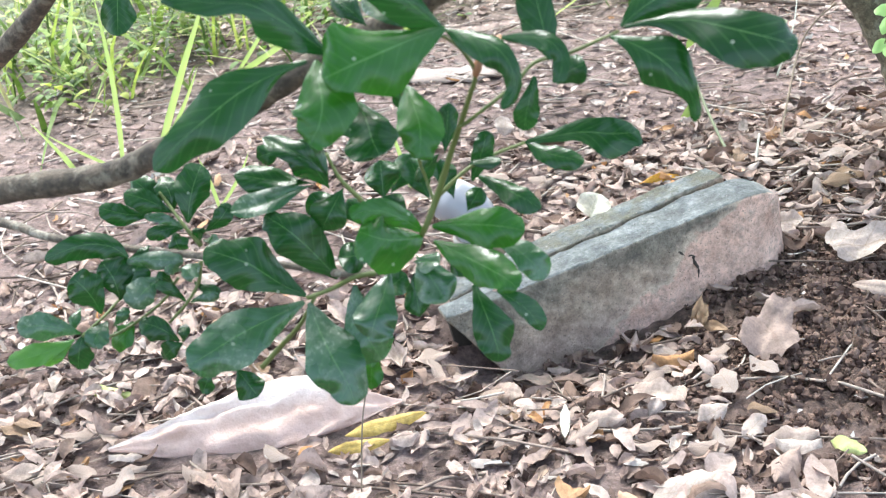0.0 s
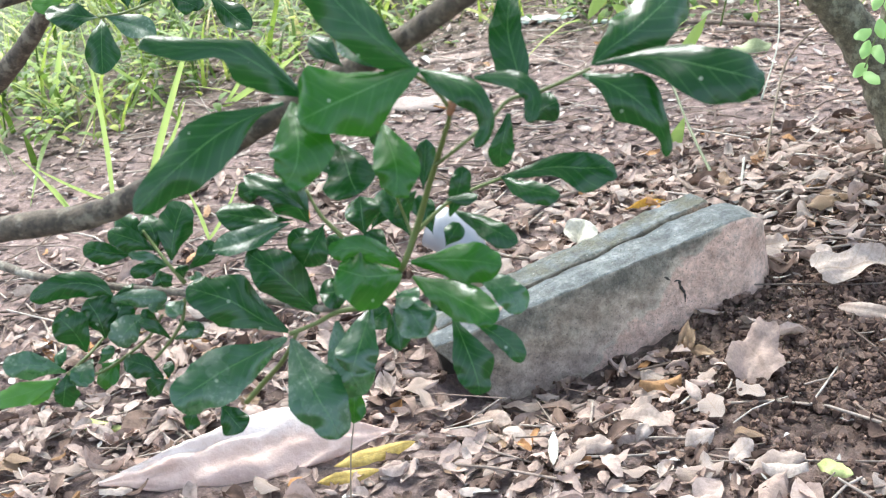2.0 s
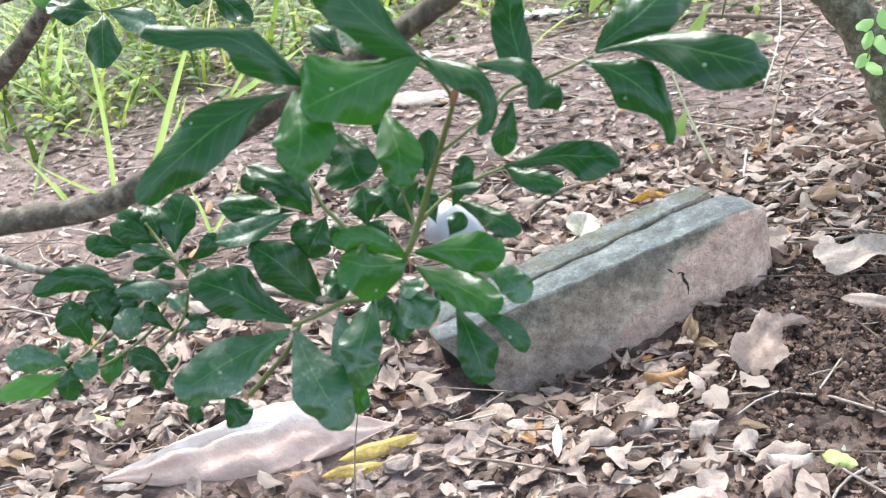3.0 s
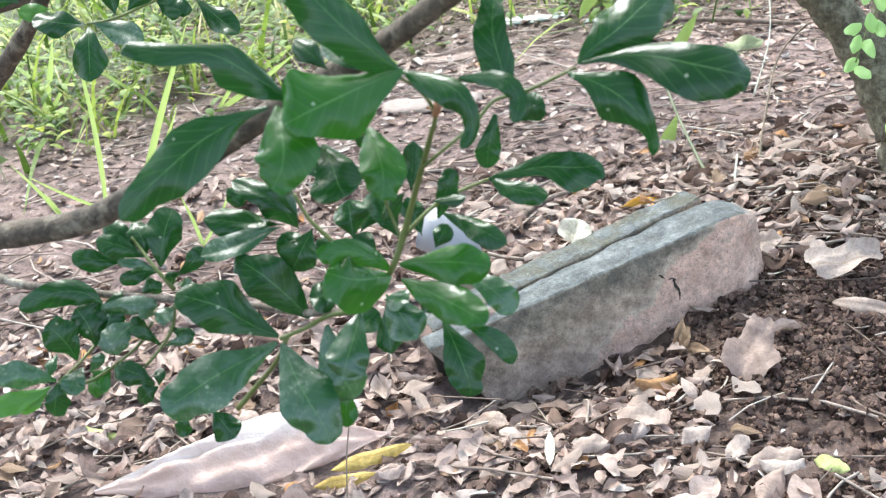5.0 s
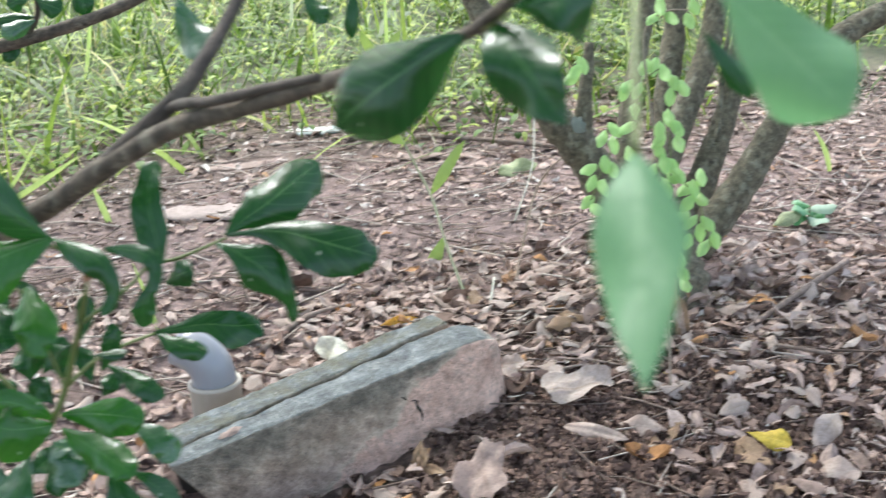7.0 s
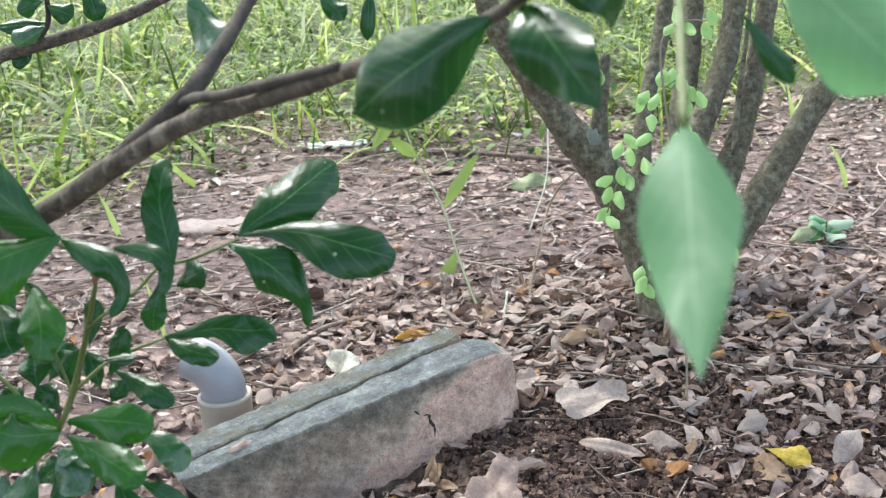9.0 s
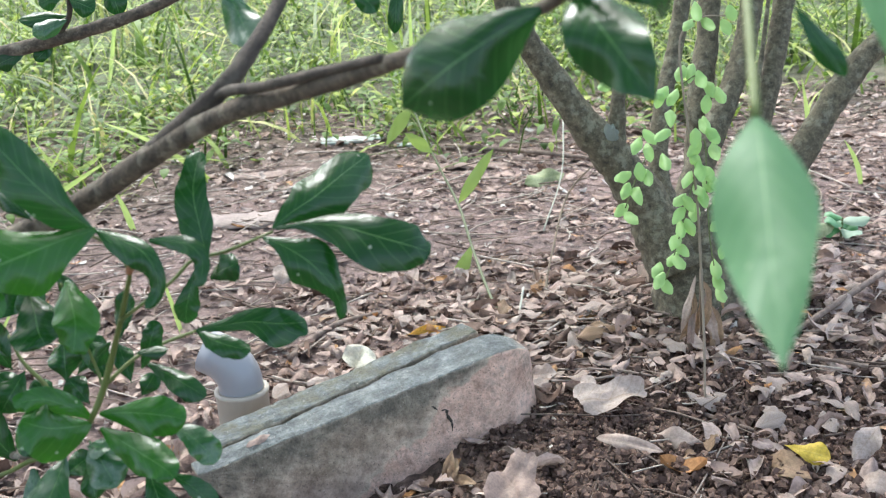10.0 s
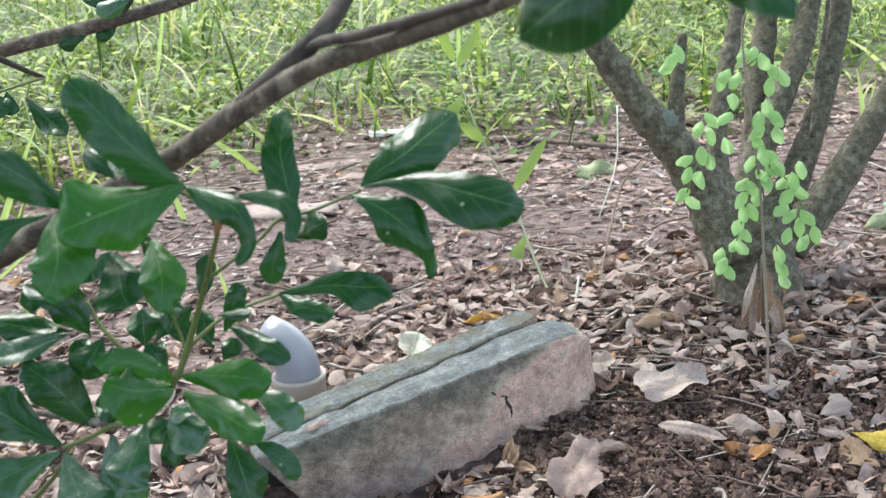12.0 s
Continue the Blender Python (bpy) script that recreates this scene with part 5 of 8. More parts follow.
# ---- the two old concrete edging blocks, tilted in the soil ----
def rough_block(length, width, depth, wear, seed, round_end=0.0, rake=0.0, taper=0.0):
    """A cast block along x, its top at z = 0 and its front at y = 0, with chipped arrises and an eroded far end."""
    bm = bmesh.new()
    us = [0, 0.006, 0.015] + list(np.linspace(0.03, 0.97, 60)) + [0.985, 0.994, 1]
    vs = [0, 0.03, 0.08, 0.16, 0.3, 0.5, 0.7, 0.84, 0.92, 0.97, 1]
    ws = list(np.linspace(0, 0.90, 18)) + [0.935, 0.965, 0.985, 1]
    nx, ny, nz = len(us) - 1, len(vs) - 1, len(ws) - 1
    grid = {}
    for i in range(nx + 1):
        for j in range(ny + 1):
            for k in range(nz + 1):
                if i in (0, nx) or j in (0, ny) or k in (0, nz):
                    u, v, w = us[i], vs[j], ws[k]
                    x, y, z = u * length, v * width, -depth + w * depth
                    # arrises worn round, most at the far end
                    r = wear * (1 + 0.8 * noise.noise(Vector((x * 30 + seed, 0, 2.0))))
                    edge = lambda d: max(0.0, r - d)
                    a, b, c = edge(min(y, width - y)), edge(-z), edge(min(x, length - x))
                    if -z < r:
                        cut = (a * a + c * c) / (2 * r) if r > 0 else 0
                        z -= min(cut * 0.8, r)
                    if min(y, width - y) < r and b:
                        y += (b * b / (2 * r)) * (0.7 if y < width / 2 else -0.7)
                    if round_end and x > length - round_end:
                        e = (x - (length - round_end)) / round_end
                        if y < width * 0.5:
                            y += e ** 2.4 * round_end * 0.42 * (1 - v * 2)
                        z -= e ** 2.6 * 0.022 * w
                        x -= 0.010 * e * (1 - w) * 0.5
                    y *= 1 - taper * (1 - u)
                    x += rake * -z * (1 - u) ** 6
                    p = Vector((x, y, z))
                    q = p + Vector((seed, seed * 2, 0))
                    s = 0.0017 * noise.noise(q * 40) + 0.0013 * noise.noise(q * 130) + 0.0008 * noise.noise(q * 330)
                    d = Vector((0, -1 if v < 0.5 else 1, 0)) if j in (0, ny) else Vector((0, 0, 1)) if k == nz else Vector((1 if i else -1, 0, 0))
                    grid[i, j, k] = bm.verts.new(p + d * s)

    def quad(*keys):
        bm.faces.new([grid[k] for k in keys])

    for i in range(nx):
        for j in range(ny):
            quad((i, j, nz), (i + 1, j, nz), (i + 1, j + 1, nz), (i, j + 1, nz))
            quad((i, j, 0), (i, j + 1, 0), (i + 1, j + 1, 0), (i + 1, j, 0))
        for k in range(nz):
            quad((i, 0, k), (i + 1, 0, k), (i + 1, 0, k + 1), (i, 0, k + 1))
            quad((i, ny, k), (i, ny, k + 1), (i + 1, ny, k + 1), (i + 1, ny, k))
    for j in range(ny):
        for k in range(nz):
            quad((0, j, k), (0, j, k + 1), (0, j + 1, k + 1), (0, j + 1, k))
            quad((nx, j, k), (nx, j + 1, k), (nx, j + 1, k + 1), (nx, j, k + 1))
    for f in bm.faces:
        f.smooth = True
    return bm


LEFT, RIGHT = Vector((-0.086, -0.066, 0.024)), Vector((0.187, 0.051, 0.079))
along = (RIGHT - LEFT).normalized()
across_dir = Vector((-along.y, along.x, 0)).normalized()
upward = along.cross(across_dir).normalized()
block_turn = Matrix((along, across_dir, upward)).transposed().to_4x4()


def block_at(d_along, d_across, d_up=0.0):
    return Matrix.Translation(LEFT + along * d_along + across_dir * d_across + upward * d_up) @ block_turn


front_block = mesh_object("edging_block", rough_block(0.303, 0.0455, 0.096, 0.0019, 1.0, 0.050, 0.5, 0.46), CONCRETE, None, block_at(0.014, 0))
tagged(front_block, "weathered concrete edging block with a worn pinkish end, tilted in soil", "concrete block", "edging blocks")
back_block = mesh_object("edging_block", rough_block(0.258, 0.0262, 0.080, 0.0019, 7.0, 0.0, 0.4, -0.34), MOSSY, None, block_at(0.026, 0.0310, -0.0012) @ Matrix.Rotation(radians(4.0), 4, "Z") @ Matrix.Rotation(radians(-0.25), 4, "Y"))
tagged(back_block, "mossy grey-green concrete edging block beside another, tilted in soil", "concrete block", "edging blocks")
filler = bmesh.new()
bmesh.ops.create_cube(filler, size=1)
bmesh.ops.subdivide_edges(filler, edges=filler.edges[:], cuts=5, use_grid_fill=True)
for v in filler.verts:
    v.co = Vector((v.co.x * 0.27, v.co.y * 0.0050, v.co.z * 0.05)) + Vector((0, 0, 0.002 * noise.noise(v.co * 9)))
joint = mesh_object("joint_filling", filler, MORTAR, front_block)
joint.matrix_parent_inverse = Matrix()
joint.matrix_basis = Matrix.Translation((0.140, 0.0372, -0.042)) @ Matrix.Rotation(radians(4.0), 4, "Z")
joint["label"] = "dark soil packed between the blocks"
# the crack in the face of the front block
crack = mesh_object("crack", tube_mesh([(0.180, 0.0012, -0.014, 0.0004), (0.188, 0.0012, -0.018, 0.0009), (0.194, 0.0010, -0.023, 0.0008), (0.200, 0.0008, -0.024, 0.0012), (0.204, 0.0008, -0.030, 0.0010), (0.210, 0.0006, -0.032, 0.0014), (0.2105, 0.0008, -0.039, 0.0013), (0.2130, 0.0008, -0.046, 0.0011), (0.2115, 0.0010, -0.054, 0.0004)], 6, 4, 0.9, 3), MORTAR, front_block)
crack.matrix_parent_inverse = Matrix()
crack["label"] = "short dark crack in the face"

# a scrap of dead leaf on top of the front block
LEAF_SCRAP = block_at(0.058, 0.009, 0.0030).translation, block_at(0.080, 0.012, 0.0035).translation

# ---- plastic pipe elbow standing out of the ground behind the blocks ----
def elbow(base):
    root = base_empty("pipe_elbow", base, "pale grey plastic pipe elbow on a dirty socket, standing in soil", "pipe")
    b = Vector(base)
    lean = Vector((-0.03, 0.03, 1)).normalized()
    # socket with a rolled rim
    prof = [(0.029, -0.03), (0.0285, -0.003), (0.0265, 0.002), (0.0238, 0.005), (0.0228, 0.009), (0.0230, 0.036), (0.0240, 0.038), (0.0240, 0.041), (0.0190, 0.0415), (0.0185, 0.020)]
    bm = bmesh.new()
    u = lean.cross(Vector((0, 1, 0))).normalized()
    w = u.cross(lean)
    rings = []
    for r, z in prof:
        rings.append([bm.verts.new(b + lean * z + (u * math.cos(a) + w * math.sin(a)) * r) for a in np.linspace(0, 2 * math.pi, 32, endpoint=False)])
    for ra, rb in zip(rings, rings[1:]):
        for i in range(32):
            bm.faces.new((ra[i], ra[(i + 1) % 32], rb[(i + 1) % 32], rb[i])).smooth = True
    mesh_object("socket", bm, PVC_DIRTY, root, None, "dirty cream plastic socket")
    # the bend, hollow at its mouth
    side = Vector((-0.93, 0.30, 0)).normalized()
    start = b + lean * 0.038
    line = [(start - lean * 0.012, lean)]
    rad = 0.028
    for s in range(0, 9):
        a = radians(8.6 * s)
        line.append((start + lean * (0.006 + rad * math.sin(a)) + side * (rad * (1 - math.cos(a))), lean * math.cos(a) + side * math.sin(a)))
    end, d = line[-1]
    line.append((end + d * 0.012, d))
    bm = bmesh.new()
    rings = []
    out_r, in_r = 0.0196, 0.0168
    path = [(p, dd, out_r) for p, dd in line] + [(line[-1][0], line[-1][1], out_r - 0.0006), (line[-1][0], line[-1][1], in_r)] + [(p, dd, in_r) for p, dd in line[::-1]]
    for p, dd, r in path:
        u = dd.cross(side.cross(lean)).normalized()
        w = u.cross(dd)
        rings.append([bm.verts.new(p + (u * math.cos(a) + w * math.sin(a)) * r) for a in np.linspace(0, 2 * math.pi, 32, endpoint=False)])
    for ra, rb in zip(rings, rings[1:]):
        for i in range(32):
            bm.faces.new((ra[i], ra[(i + 1) % 32], rb[(i + 1) % 32], rb[i])).smooth = True
    bmesh.ops.recalc_face_normals(bm, faces=bm.faces)
    mesh_object("bend", bm, PVC, root, None, "smooth light grey plastic bend")
    return root


elbow((-0.056, 0.076, -0.006))

# ---- the many-stemmed young tree ----
tree = base_empty("tree", (0.395, 0.285, 0.0), "young tree with several crooked grey-brown stems from one base", "tree")
stem_count = 0


def tree_stem(points):
    global stem_count
    stem_count += 1
    return mesh_object("stem" if stem_count > 1 else "trunk", tube_mesh(points, 20, 8, 0.14, 40 + stem_count), SHADE_BARK, tree)


# grey-green lichen on the lowest fork
patch = bmesh.new()
bmesh.ops.create_icosphere(patch, subdivisions=3, radius=1)
for v in patch.verts:
    r = 1 + 0.45 * noise.noise(v.co * 2.2) + 0.2 * noise.noise(v.co * 6)
    v.co = Vector((v.co.x * 0.0085 * r, v.co.y * 0.004, v.co.z * 0.0105 * r))
LICHEN = plain("grey_lichen", (0.15, 0.165, 0.14), (0.26, 0.28, 0.24), 260, 0.95, 0.002)
mesh_object("lichen_patch", patch, LICHEN, tree, Matrix.Translation((0.2850, 0.2370, 0.207)), "grey-green crust of lichen")


# ---- a light green seedling with small round leaflets ----
seedling = base_empty("seedling", (0.374, 0.16, 0.02), "seedling with thin stems and small round light green leaflets", "plant")
leaflet_count = 0


def seedling_stem(points):
    if points[0][3] > 0.0018:  # the old woody stem
        return mesh_object("stem", tube_mesh([(x, y, z, r * 0.6) for x, y, z, r in points], 7, 5, 0.3), DRY, seedling, label="thin brown woody stem")
    return mesh_object("stem", tube_mesh([(x, y, z, r * 0.6) for x, y, z, r in points], 6, 5), SHOOT, seedling)


def leaflet(base, tip, width, normal, bend, fold, tone, twist, shape):
    global leaflet_count
    leaflet_count += 1
    me = leaf_mesh((Vector(tip) - Vector(base)).length, width * 0.95, bend + 12, fold, twist, shape, 0.05, leaflet_count, 14, 6)
    return mesh_object("leaflet", me, LEAFLET, seedling, leaf_pose(base, tip, normal))


# ---- a thin lance-leaved weed and bare stems ----
weed = base_empty("weed", (0.186, 0.28, 0.0), "spindly weed with narrow yellow-green leaves beside the blocks", "weed")


WEEDSTEM = plain("weed_stem", (0.085, 0.105, 0.045), (0.15, 0.165, 0.075), 180, 0.6, 0.0005)


def weed_stem(points):
    return mesh_object("stem", tube_mesh([(x, y, z, r * 0.55) for x, y, z, r in points], 7, 5, 0.2), WEEDSTEM, weed)


def weed_leaf(base, tip, width, normal, bend, fold, tone, twist, shape):
    me = leaf_mesh((Vector(tip) - Vector(base)).length, width, bend, fold, twist, shape, 0.1, 5, 10, 4)
    return mesh_object("leaf", me, WEEDLEAF, weed, leaf_pose(base, tip, normal))


PALE_STALK = plain("pale_stalk", (0.42, 0.42, 0.34), (0.56, 0.56, 0.48), 150, 0.7)
STICK = bark_material("stick_bark", (0.10, 0.07, 0.055), (0.27, 0.20, 0.16), (0.35, 0.30, 0.26), 0.3, 1.5)
thin_count = 0


def loose_stem(name, points, material, label, category, group):
    global thin_count
    thin_count += 1
    return tagged(mesh_object(name, tube_mesh([(x, y, z, r * (0.6 if name.endswith("stalk") else 0.85)) for x, y, z, r in points], 8, 5, 0.25, 80 + thin_count), material), label, category, group)


def dry_stem(points):
    return loose_stem("dry_stalk", points, DRY, "thin dry brown stalk standing in the litter", "stalk", "dry stalks")


def pale_stem(points):
    return loose_stem("pale_stalk", points, PALE_STALK, "thin bleached stalk standing in the litter", "stalk", "pale stalks")


def stick(points):
    return loose_stem("stick", points, STICK, "bent brown stick lying on the leaf litter", "stick", "fallen sticks")


fallen_count = 0


def fallen_leaf(base, tip, width, normal, material, label, bend, fold, shape, twist):
    global fallen_count
    fallen_count += 1
    me = leaf_mesh((Vector(tip) - Vector(base)).length, width, bend, fold, twist + 25 * math.sin(fallen_count * 2.4), shape, 0.35, 200 + fallen_count, 20, 8, 0.2)
    ob = mesh_object("dead_leaf", me, material, None, leaf_pose(base, tip, normal))
    return tagged(ob, label, "leaf", "fallen leaves")



tree_stem([(0.3722, 0.2076, -0.0235, 0.0513), (0.3726, 0.2209, 0.0132, 0.0457), (0.3714, 0.2342, 0.0500, 0.0413), (0.3700, 0.2475, 0.0869, 0.0379), (0.3671, 0.2590, 0.1186, 0.0335)])
tree_stem([(0.3500, 0.2213, 0.0736, 0.0280), (0.3265, 0.2400, 0.1262, 0.0236), (0.2985, 0.2454, 0.1715, 0.0198), (0.2650, 0.2497, 0.2137, 0.0160), (0.2305, 0.2573, 0.2653, 0.0134), (0.2090, 0.2584, 0.2983, 0.0122), (0.1930, 0.2592, 0.3305, 0.0114), (0.1810, 0.2634, 0.3719, 0.0108)])
tree_stem([(0.2933, 0.2519, 0.1899, 0.0109), (0.2946, 0.2545, 0.2116, 0.0087), (0.2965, 0.2579, 0.2356, 0.0070), (0.3003, 0.2671, 0.2609, 0.0059), (0.3028, 0.2745, 0.2811, 0.0049)])
tree_stem([(0.3525, 0.2533, 0.1035, 0.0145), (0.3407, 0.2819, 0.1536, 0.0101), (0.3484, 0.3147, 0.2144, 0.0091), (0.3648, 0.3439, 0.2651, 0.0086), (0.3824, 0.3813, 0.3383, 0.0081)])
tree_stem([(0.3640, 0.2683, 0.0858, 0.0204), (0.3770, 0.3048, 0.1274, 0.0155), (0.4129, 0.3498, 0.1915, 0.0134), (0.4445, 0.3914, 0.2467, 0.0125), (0.4677, 0.4420, 0.3268, 0.0120)])
tree_stem([(0.3940, 0.2758, 0.0759, 0.0206), (0.4288, 0.3258, 0.1249, 0.0152), (0.4595, 0.3672, 0.1791, 0.0125), (0.4840, 0.4112, 0.2412, 0.0114), (0.5073, 0.4622, 0.3225, 0.0110)])
tree_stem([(0.4037, 0.2531, 0.0717, 0.0202), (0.4508, 0.2721, 0.1226, 0.0169), (0.4806, 0.2874, 0.1637, 0.0146), (0.5166, 0.3065, 0.2151, 0.0135), (0.5549, 0.3227, 0.2585, 0.0124), (0.6095, 0.3331, 0.2854, 0.0112), (0.6776, 0.3387, 0.2985, 0.0101)])
tree_stem([(0.4285, 0.2701, 0.1765, 0.0028), (0.4364, 0.2908, 0.2334, 0.0028), (0.4455, 0.3078, 0.2799, 0.0022), (0.4559, 0.3304, 0.3420, 0.0022)])
tree_stem([(0.3922, 0.3526, 0.1120, 0.0143), (0.4004, 0.3872, 0.2072, 0.0131), (0.4125, 0.4175, 0.2611, 0.0120), (0.4210, 0.4523, 0.3273, 0.0115)])

# limbs and leaf canopy added out of view to break up the skylight
CANOPY_LEAF = leaf_material("added_canopy_leaf", (0.02, 0.085, 0.025), (0.045, 0.15, 0.035), (0.10, 0.36, 0.05), 0.3, 0.35)


def crown(limbs, count, seed, owner, grow):
    rng = np.random.default_rng(seed)
    ends = []
    for a, b in limbs:
        mid = ((a[0] + b[0]) / 2 + 0.05, (a[1] + b[1]) / 2 - 0.04, (a[2] + b[2]) / 2 + 0.06)
        grow([(*a, 0.011), (*mid, 0.009), (*b, 0.004)])
        for q in range(22):
            s = rng.uniform(0.35, 1.1)
            ends.append(np.array(a) * (1 - s) + np.array(b) * s + rng.normal(0, 0.20, 3) * (1, 1, 0.5))
    tmpl = leaf_mesh(1.0, 0.5, 25, 0.2, 0, 0.5, 0.0, 1, 4, 2)
    tv = np.array([v.co for v in tmpl.vertices])
    tf = [tuple(p.vertices) for p in tmpl.polygons]
    verts, faces = [], []
    for i in range(count):
        c = ends[rng.integers(len(ends))] + rng.normal(0, 0.09, 3)
        c[2] = max(c[2], 0.85)
        m = Euler((rng.normal(0, 0.6), rng.normal(0.3, 0.5), rng.uniform(0, 6.28))).to_matrix()
        v = tv * rng.uniform(0.07, 0.13)
        verts.append(v @ np.array(m).T + c)
        faces += [tuple(k + i * len(tv) for k in f) for f in tf]
    me = bpy.data.meshes.new("crown")
    me.from_pydata(np.concatenate(verts).tolist(), [], faces)
    me.uv_layers.new(name="UVMap")
    return mesh_object("crown", smooth(me), CANOPY_LEAF, owner, label="loose unseen canopy of dark green leaves, added for shade")


crown((
    ((0.1946, 0.2634, 0.3719), (-0.45, -0.35, 1.5)),
    ((0.3841, 0.3813, 0.3382), (0.1, 0.3, 1.7)),
    ((0.4677, 0.442, 0.3268), (0.5, -0.25, 1.6)),
    ((0.5061, 0.4622, 0.3225), (0.75, 0.5, 1.6)),
    ((0.6776, 0.3387, 0.2985), (1.25, 0.1, 1.4)),
    ((0.4198, 0.4523, 0.3274), (0.2, 0.9, 1.6)),
    ((0.4198, 0.4523, 0.3274), (-0.5, 1.7, 1.5)),
    ((0.5061, 0.4622, 0.3225), (0.9, 1.9, 1.6)),
    ((0.4198, 0.4523, 0.3274), (0.2, 2.4, 1.9)),
    ((0.1946, 0.2634, 0.3719), (-1.2, 0.9, 1.4)),
    ((0.1946, 0.2634, 0.3719), (-1.1, 1.8, 1.5)),
), 1300, 61, tree, tree_stem)
# a second unseen canopy, added above the eye to darken reflections in the leaves
crown((
    ((-0.56, -0.35, 0.55), (-0.95, -0.90, 1.20)),
    ((-0.56, -0.35, 0.55), (-0.40, -1.45, 1.25)),
    ((-0.56, -0.35, 0.55), (0.25, -1.75, 1.35)),
    ((-0.56, -0.35, 0.55), (0.45, -0.95, 1.45)),
    ((-0.56, -0.35, 0.55), (-0.55, 0.35, 1.35)),
    ((-0.56, -0.35, 0.55), (-1.30, 0.10, 1.10)),
), 650, 62, bush, branch)

seedling_stem([(0.3437, 0.0476, 0.0203, 0.0019), (0.3461, 0.0687, 0.0638, 0.0020), (0.3479, 0.0980, 0.1152, 0.0020), (0.3472, 0.1181, 0.1708, 0.0020), (0.3433, 0.1348, 0.2173, 0.0020), (0.3385, 0.1533, 0.2684, 0.0017), (0.3369, 0.1650, 0.3008, 0.0015), (0.3415, 0.1709, 0.3168, 0.0015), (0.3587, 0.1747, 0.3268, 0.0012), (0.3784, 0.1750, 0.3269, 0.0010)])
seedling_stem([(0.3392, 0.1508, 0.2614, 0.0010), (0.3282, 0.1449, 0.2456, 0.0010), (0.3100, 0.1366, 0.2232, 0.0010), (0.2941, 0.1266, 0.1961, 0.0010), (0.2843, 0.1182, 0.1734, 0.0010)])
seedling_stem([(0.3466, 0.1298, 0.2032, 0.0010), (0.3403, 0.1214, 0.1804, 0.0010), (0.3329, 0.1131, 0.1575, 0.0010), (0.3272, 0.1064, 0.1392, 0.0010), (0.3162, 0.0963, 0.1119, 0.0010)])
seedling_stem([(0.3441, 0.1332, 0.2126, 0.0010), (0.3555, 0.1382, 0.2260, 0.0010), (0.3557, 0.1231, 0.1843, 0.0010), (0.3569, 0.1080, 0.1426, 0.0010), (0.3622, 0.0946, 0.1054, 0.0010)])
seedling_stem([(0.3387, 0.1550, 0.2730, 0.0010), (0.3518, 0.1575, 0.2794, 0.0010), (0.3623, 0.1549, 0.2720, 0.0010), (0.3708, 0.1516, 0.2624, 0.0010)])
leaflet((0.3278, 0.1545, 0.2504), (0.3234, 0.1226, 0.2425), 0.0104, (-0.08, -0.23, 0.97), 15, 0.1, 0, 0, 0.5)
leaflet((0.3270, 0.1435, 0.2348), (0.3089, 0.1194, 0.2321), 0.0107, (0.42, -0.40, 0.81), 15, 0.1, 0, 0, 0.5)
leaflet((0.3016, 0.1350, 0.2392), (0.3107, 0.1221, 0.2281), 0.0098, (-0.24, -0.73, 0.64), 15, 0.1, 0, 0, 0.5)
leaflet((0.3007, 0.1447, 0.2297), (0.2909, 0.1220, 0.2198), 0.0109, (0.11, -0.44, 0.89), 15, 0.1, 0, 0, 0.5)
leaflet((0.3053, 0.1419, 0.2247), (0.3063, 0.1205, 0.2130), 0.0097, (-0.18, -0.48, 0.86), 15, 0.1, 0, 0, 0.5)
leaflet((0.3192, 0.1405, 0.2155), (0.3198, 0.1138, 0.2071), 0.0111, (-0.21, -0.30, 0.93), 15, 0.1, 0, 0, 0.5)
leaflet((0.2905, 0.1290, 0.2034), (0.2739, 0.1073, 0.2011), 0.0107, (0.42, -0.41, 0.81), 15, 0.1, 0, 0, 0.5)
leaflet((0.2962, 0.1245, 0.2126), (0.2982, 0.1179, 0.1968), 0.0111, (-0.11, -0.92, 0.37), 15, 0.1, 0, 0, 0.5)
leaflet((0.3041, 0.1306, 0.2045), (0.3031, 0.1058, 0.1962), 0.0097, (-0.14, -0.31, 0.94), 15, 0.1, 0, 0, 0.5)
leaflet((0.2886, 0.1239, 0.1950), (0.2810, 0.1137, 0.1823), 0.0098, (-0.05, -0.76, 0.65), 15, 0.1, 0, 0, 0.5)
leaflet((0.2921, 0.1329, 0.1869), (0.2955, 0.1009, 0.1807), 0.0107, (-0.28, -0.21, 0.94), 15, 0.1, 0, 0, 0.5)
leaflet((0.2881, 0.1289, 0.1738), (0.2749, 0.1156, 0.1665), 0.0100, (0.19, -0.61, 0.77), 15, 0.1, 0, 0, 0.5)
leaflet((0.2832, 0.1190, 0.1692), (0.2922, 0.0953, 0.1660), 0.0105, (-0.47, -0.29, 0.84), 15, 0.1, 0, 0, 0.5)
leaflet((0.3468, 0.1339, 0.2387), (0.3445, 0.1232, 0.2233), 0.0110, (-0.16, -0.80, 0.58), 15, 0.1, 0, 0, 0.5)
leaflet((0.3534, 0.1540, 0.2413), (0.3586, 0.1316, 0.2327), 0.0098, (-0.36, -0.41, 0.84), 15, 0.1, 0, 0, 0.5)
leaflet((0.3564, 0.1365, 0.2382), (0.3652, 0.1268, 0.2270), 0.0102, (-0.21, -0.82, 0.54), 15, 0.1, 0, 0, 0.5)
leaflet((0.3625, 0.1425, 0.2209), (0.3624, 0.1132, 0.2140), 0.0110, (-0.25, -0.22, 0.94), 15, 0.1, 0, 0, 0.5)
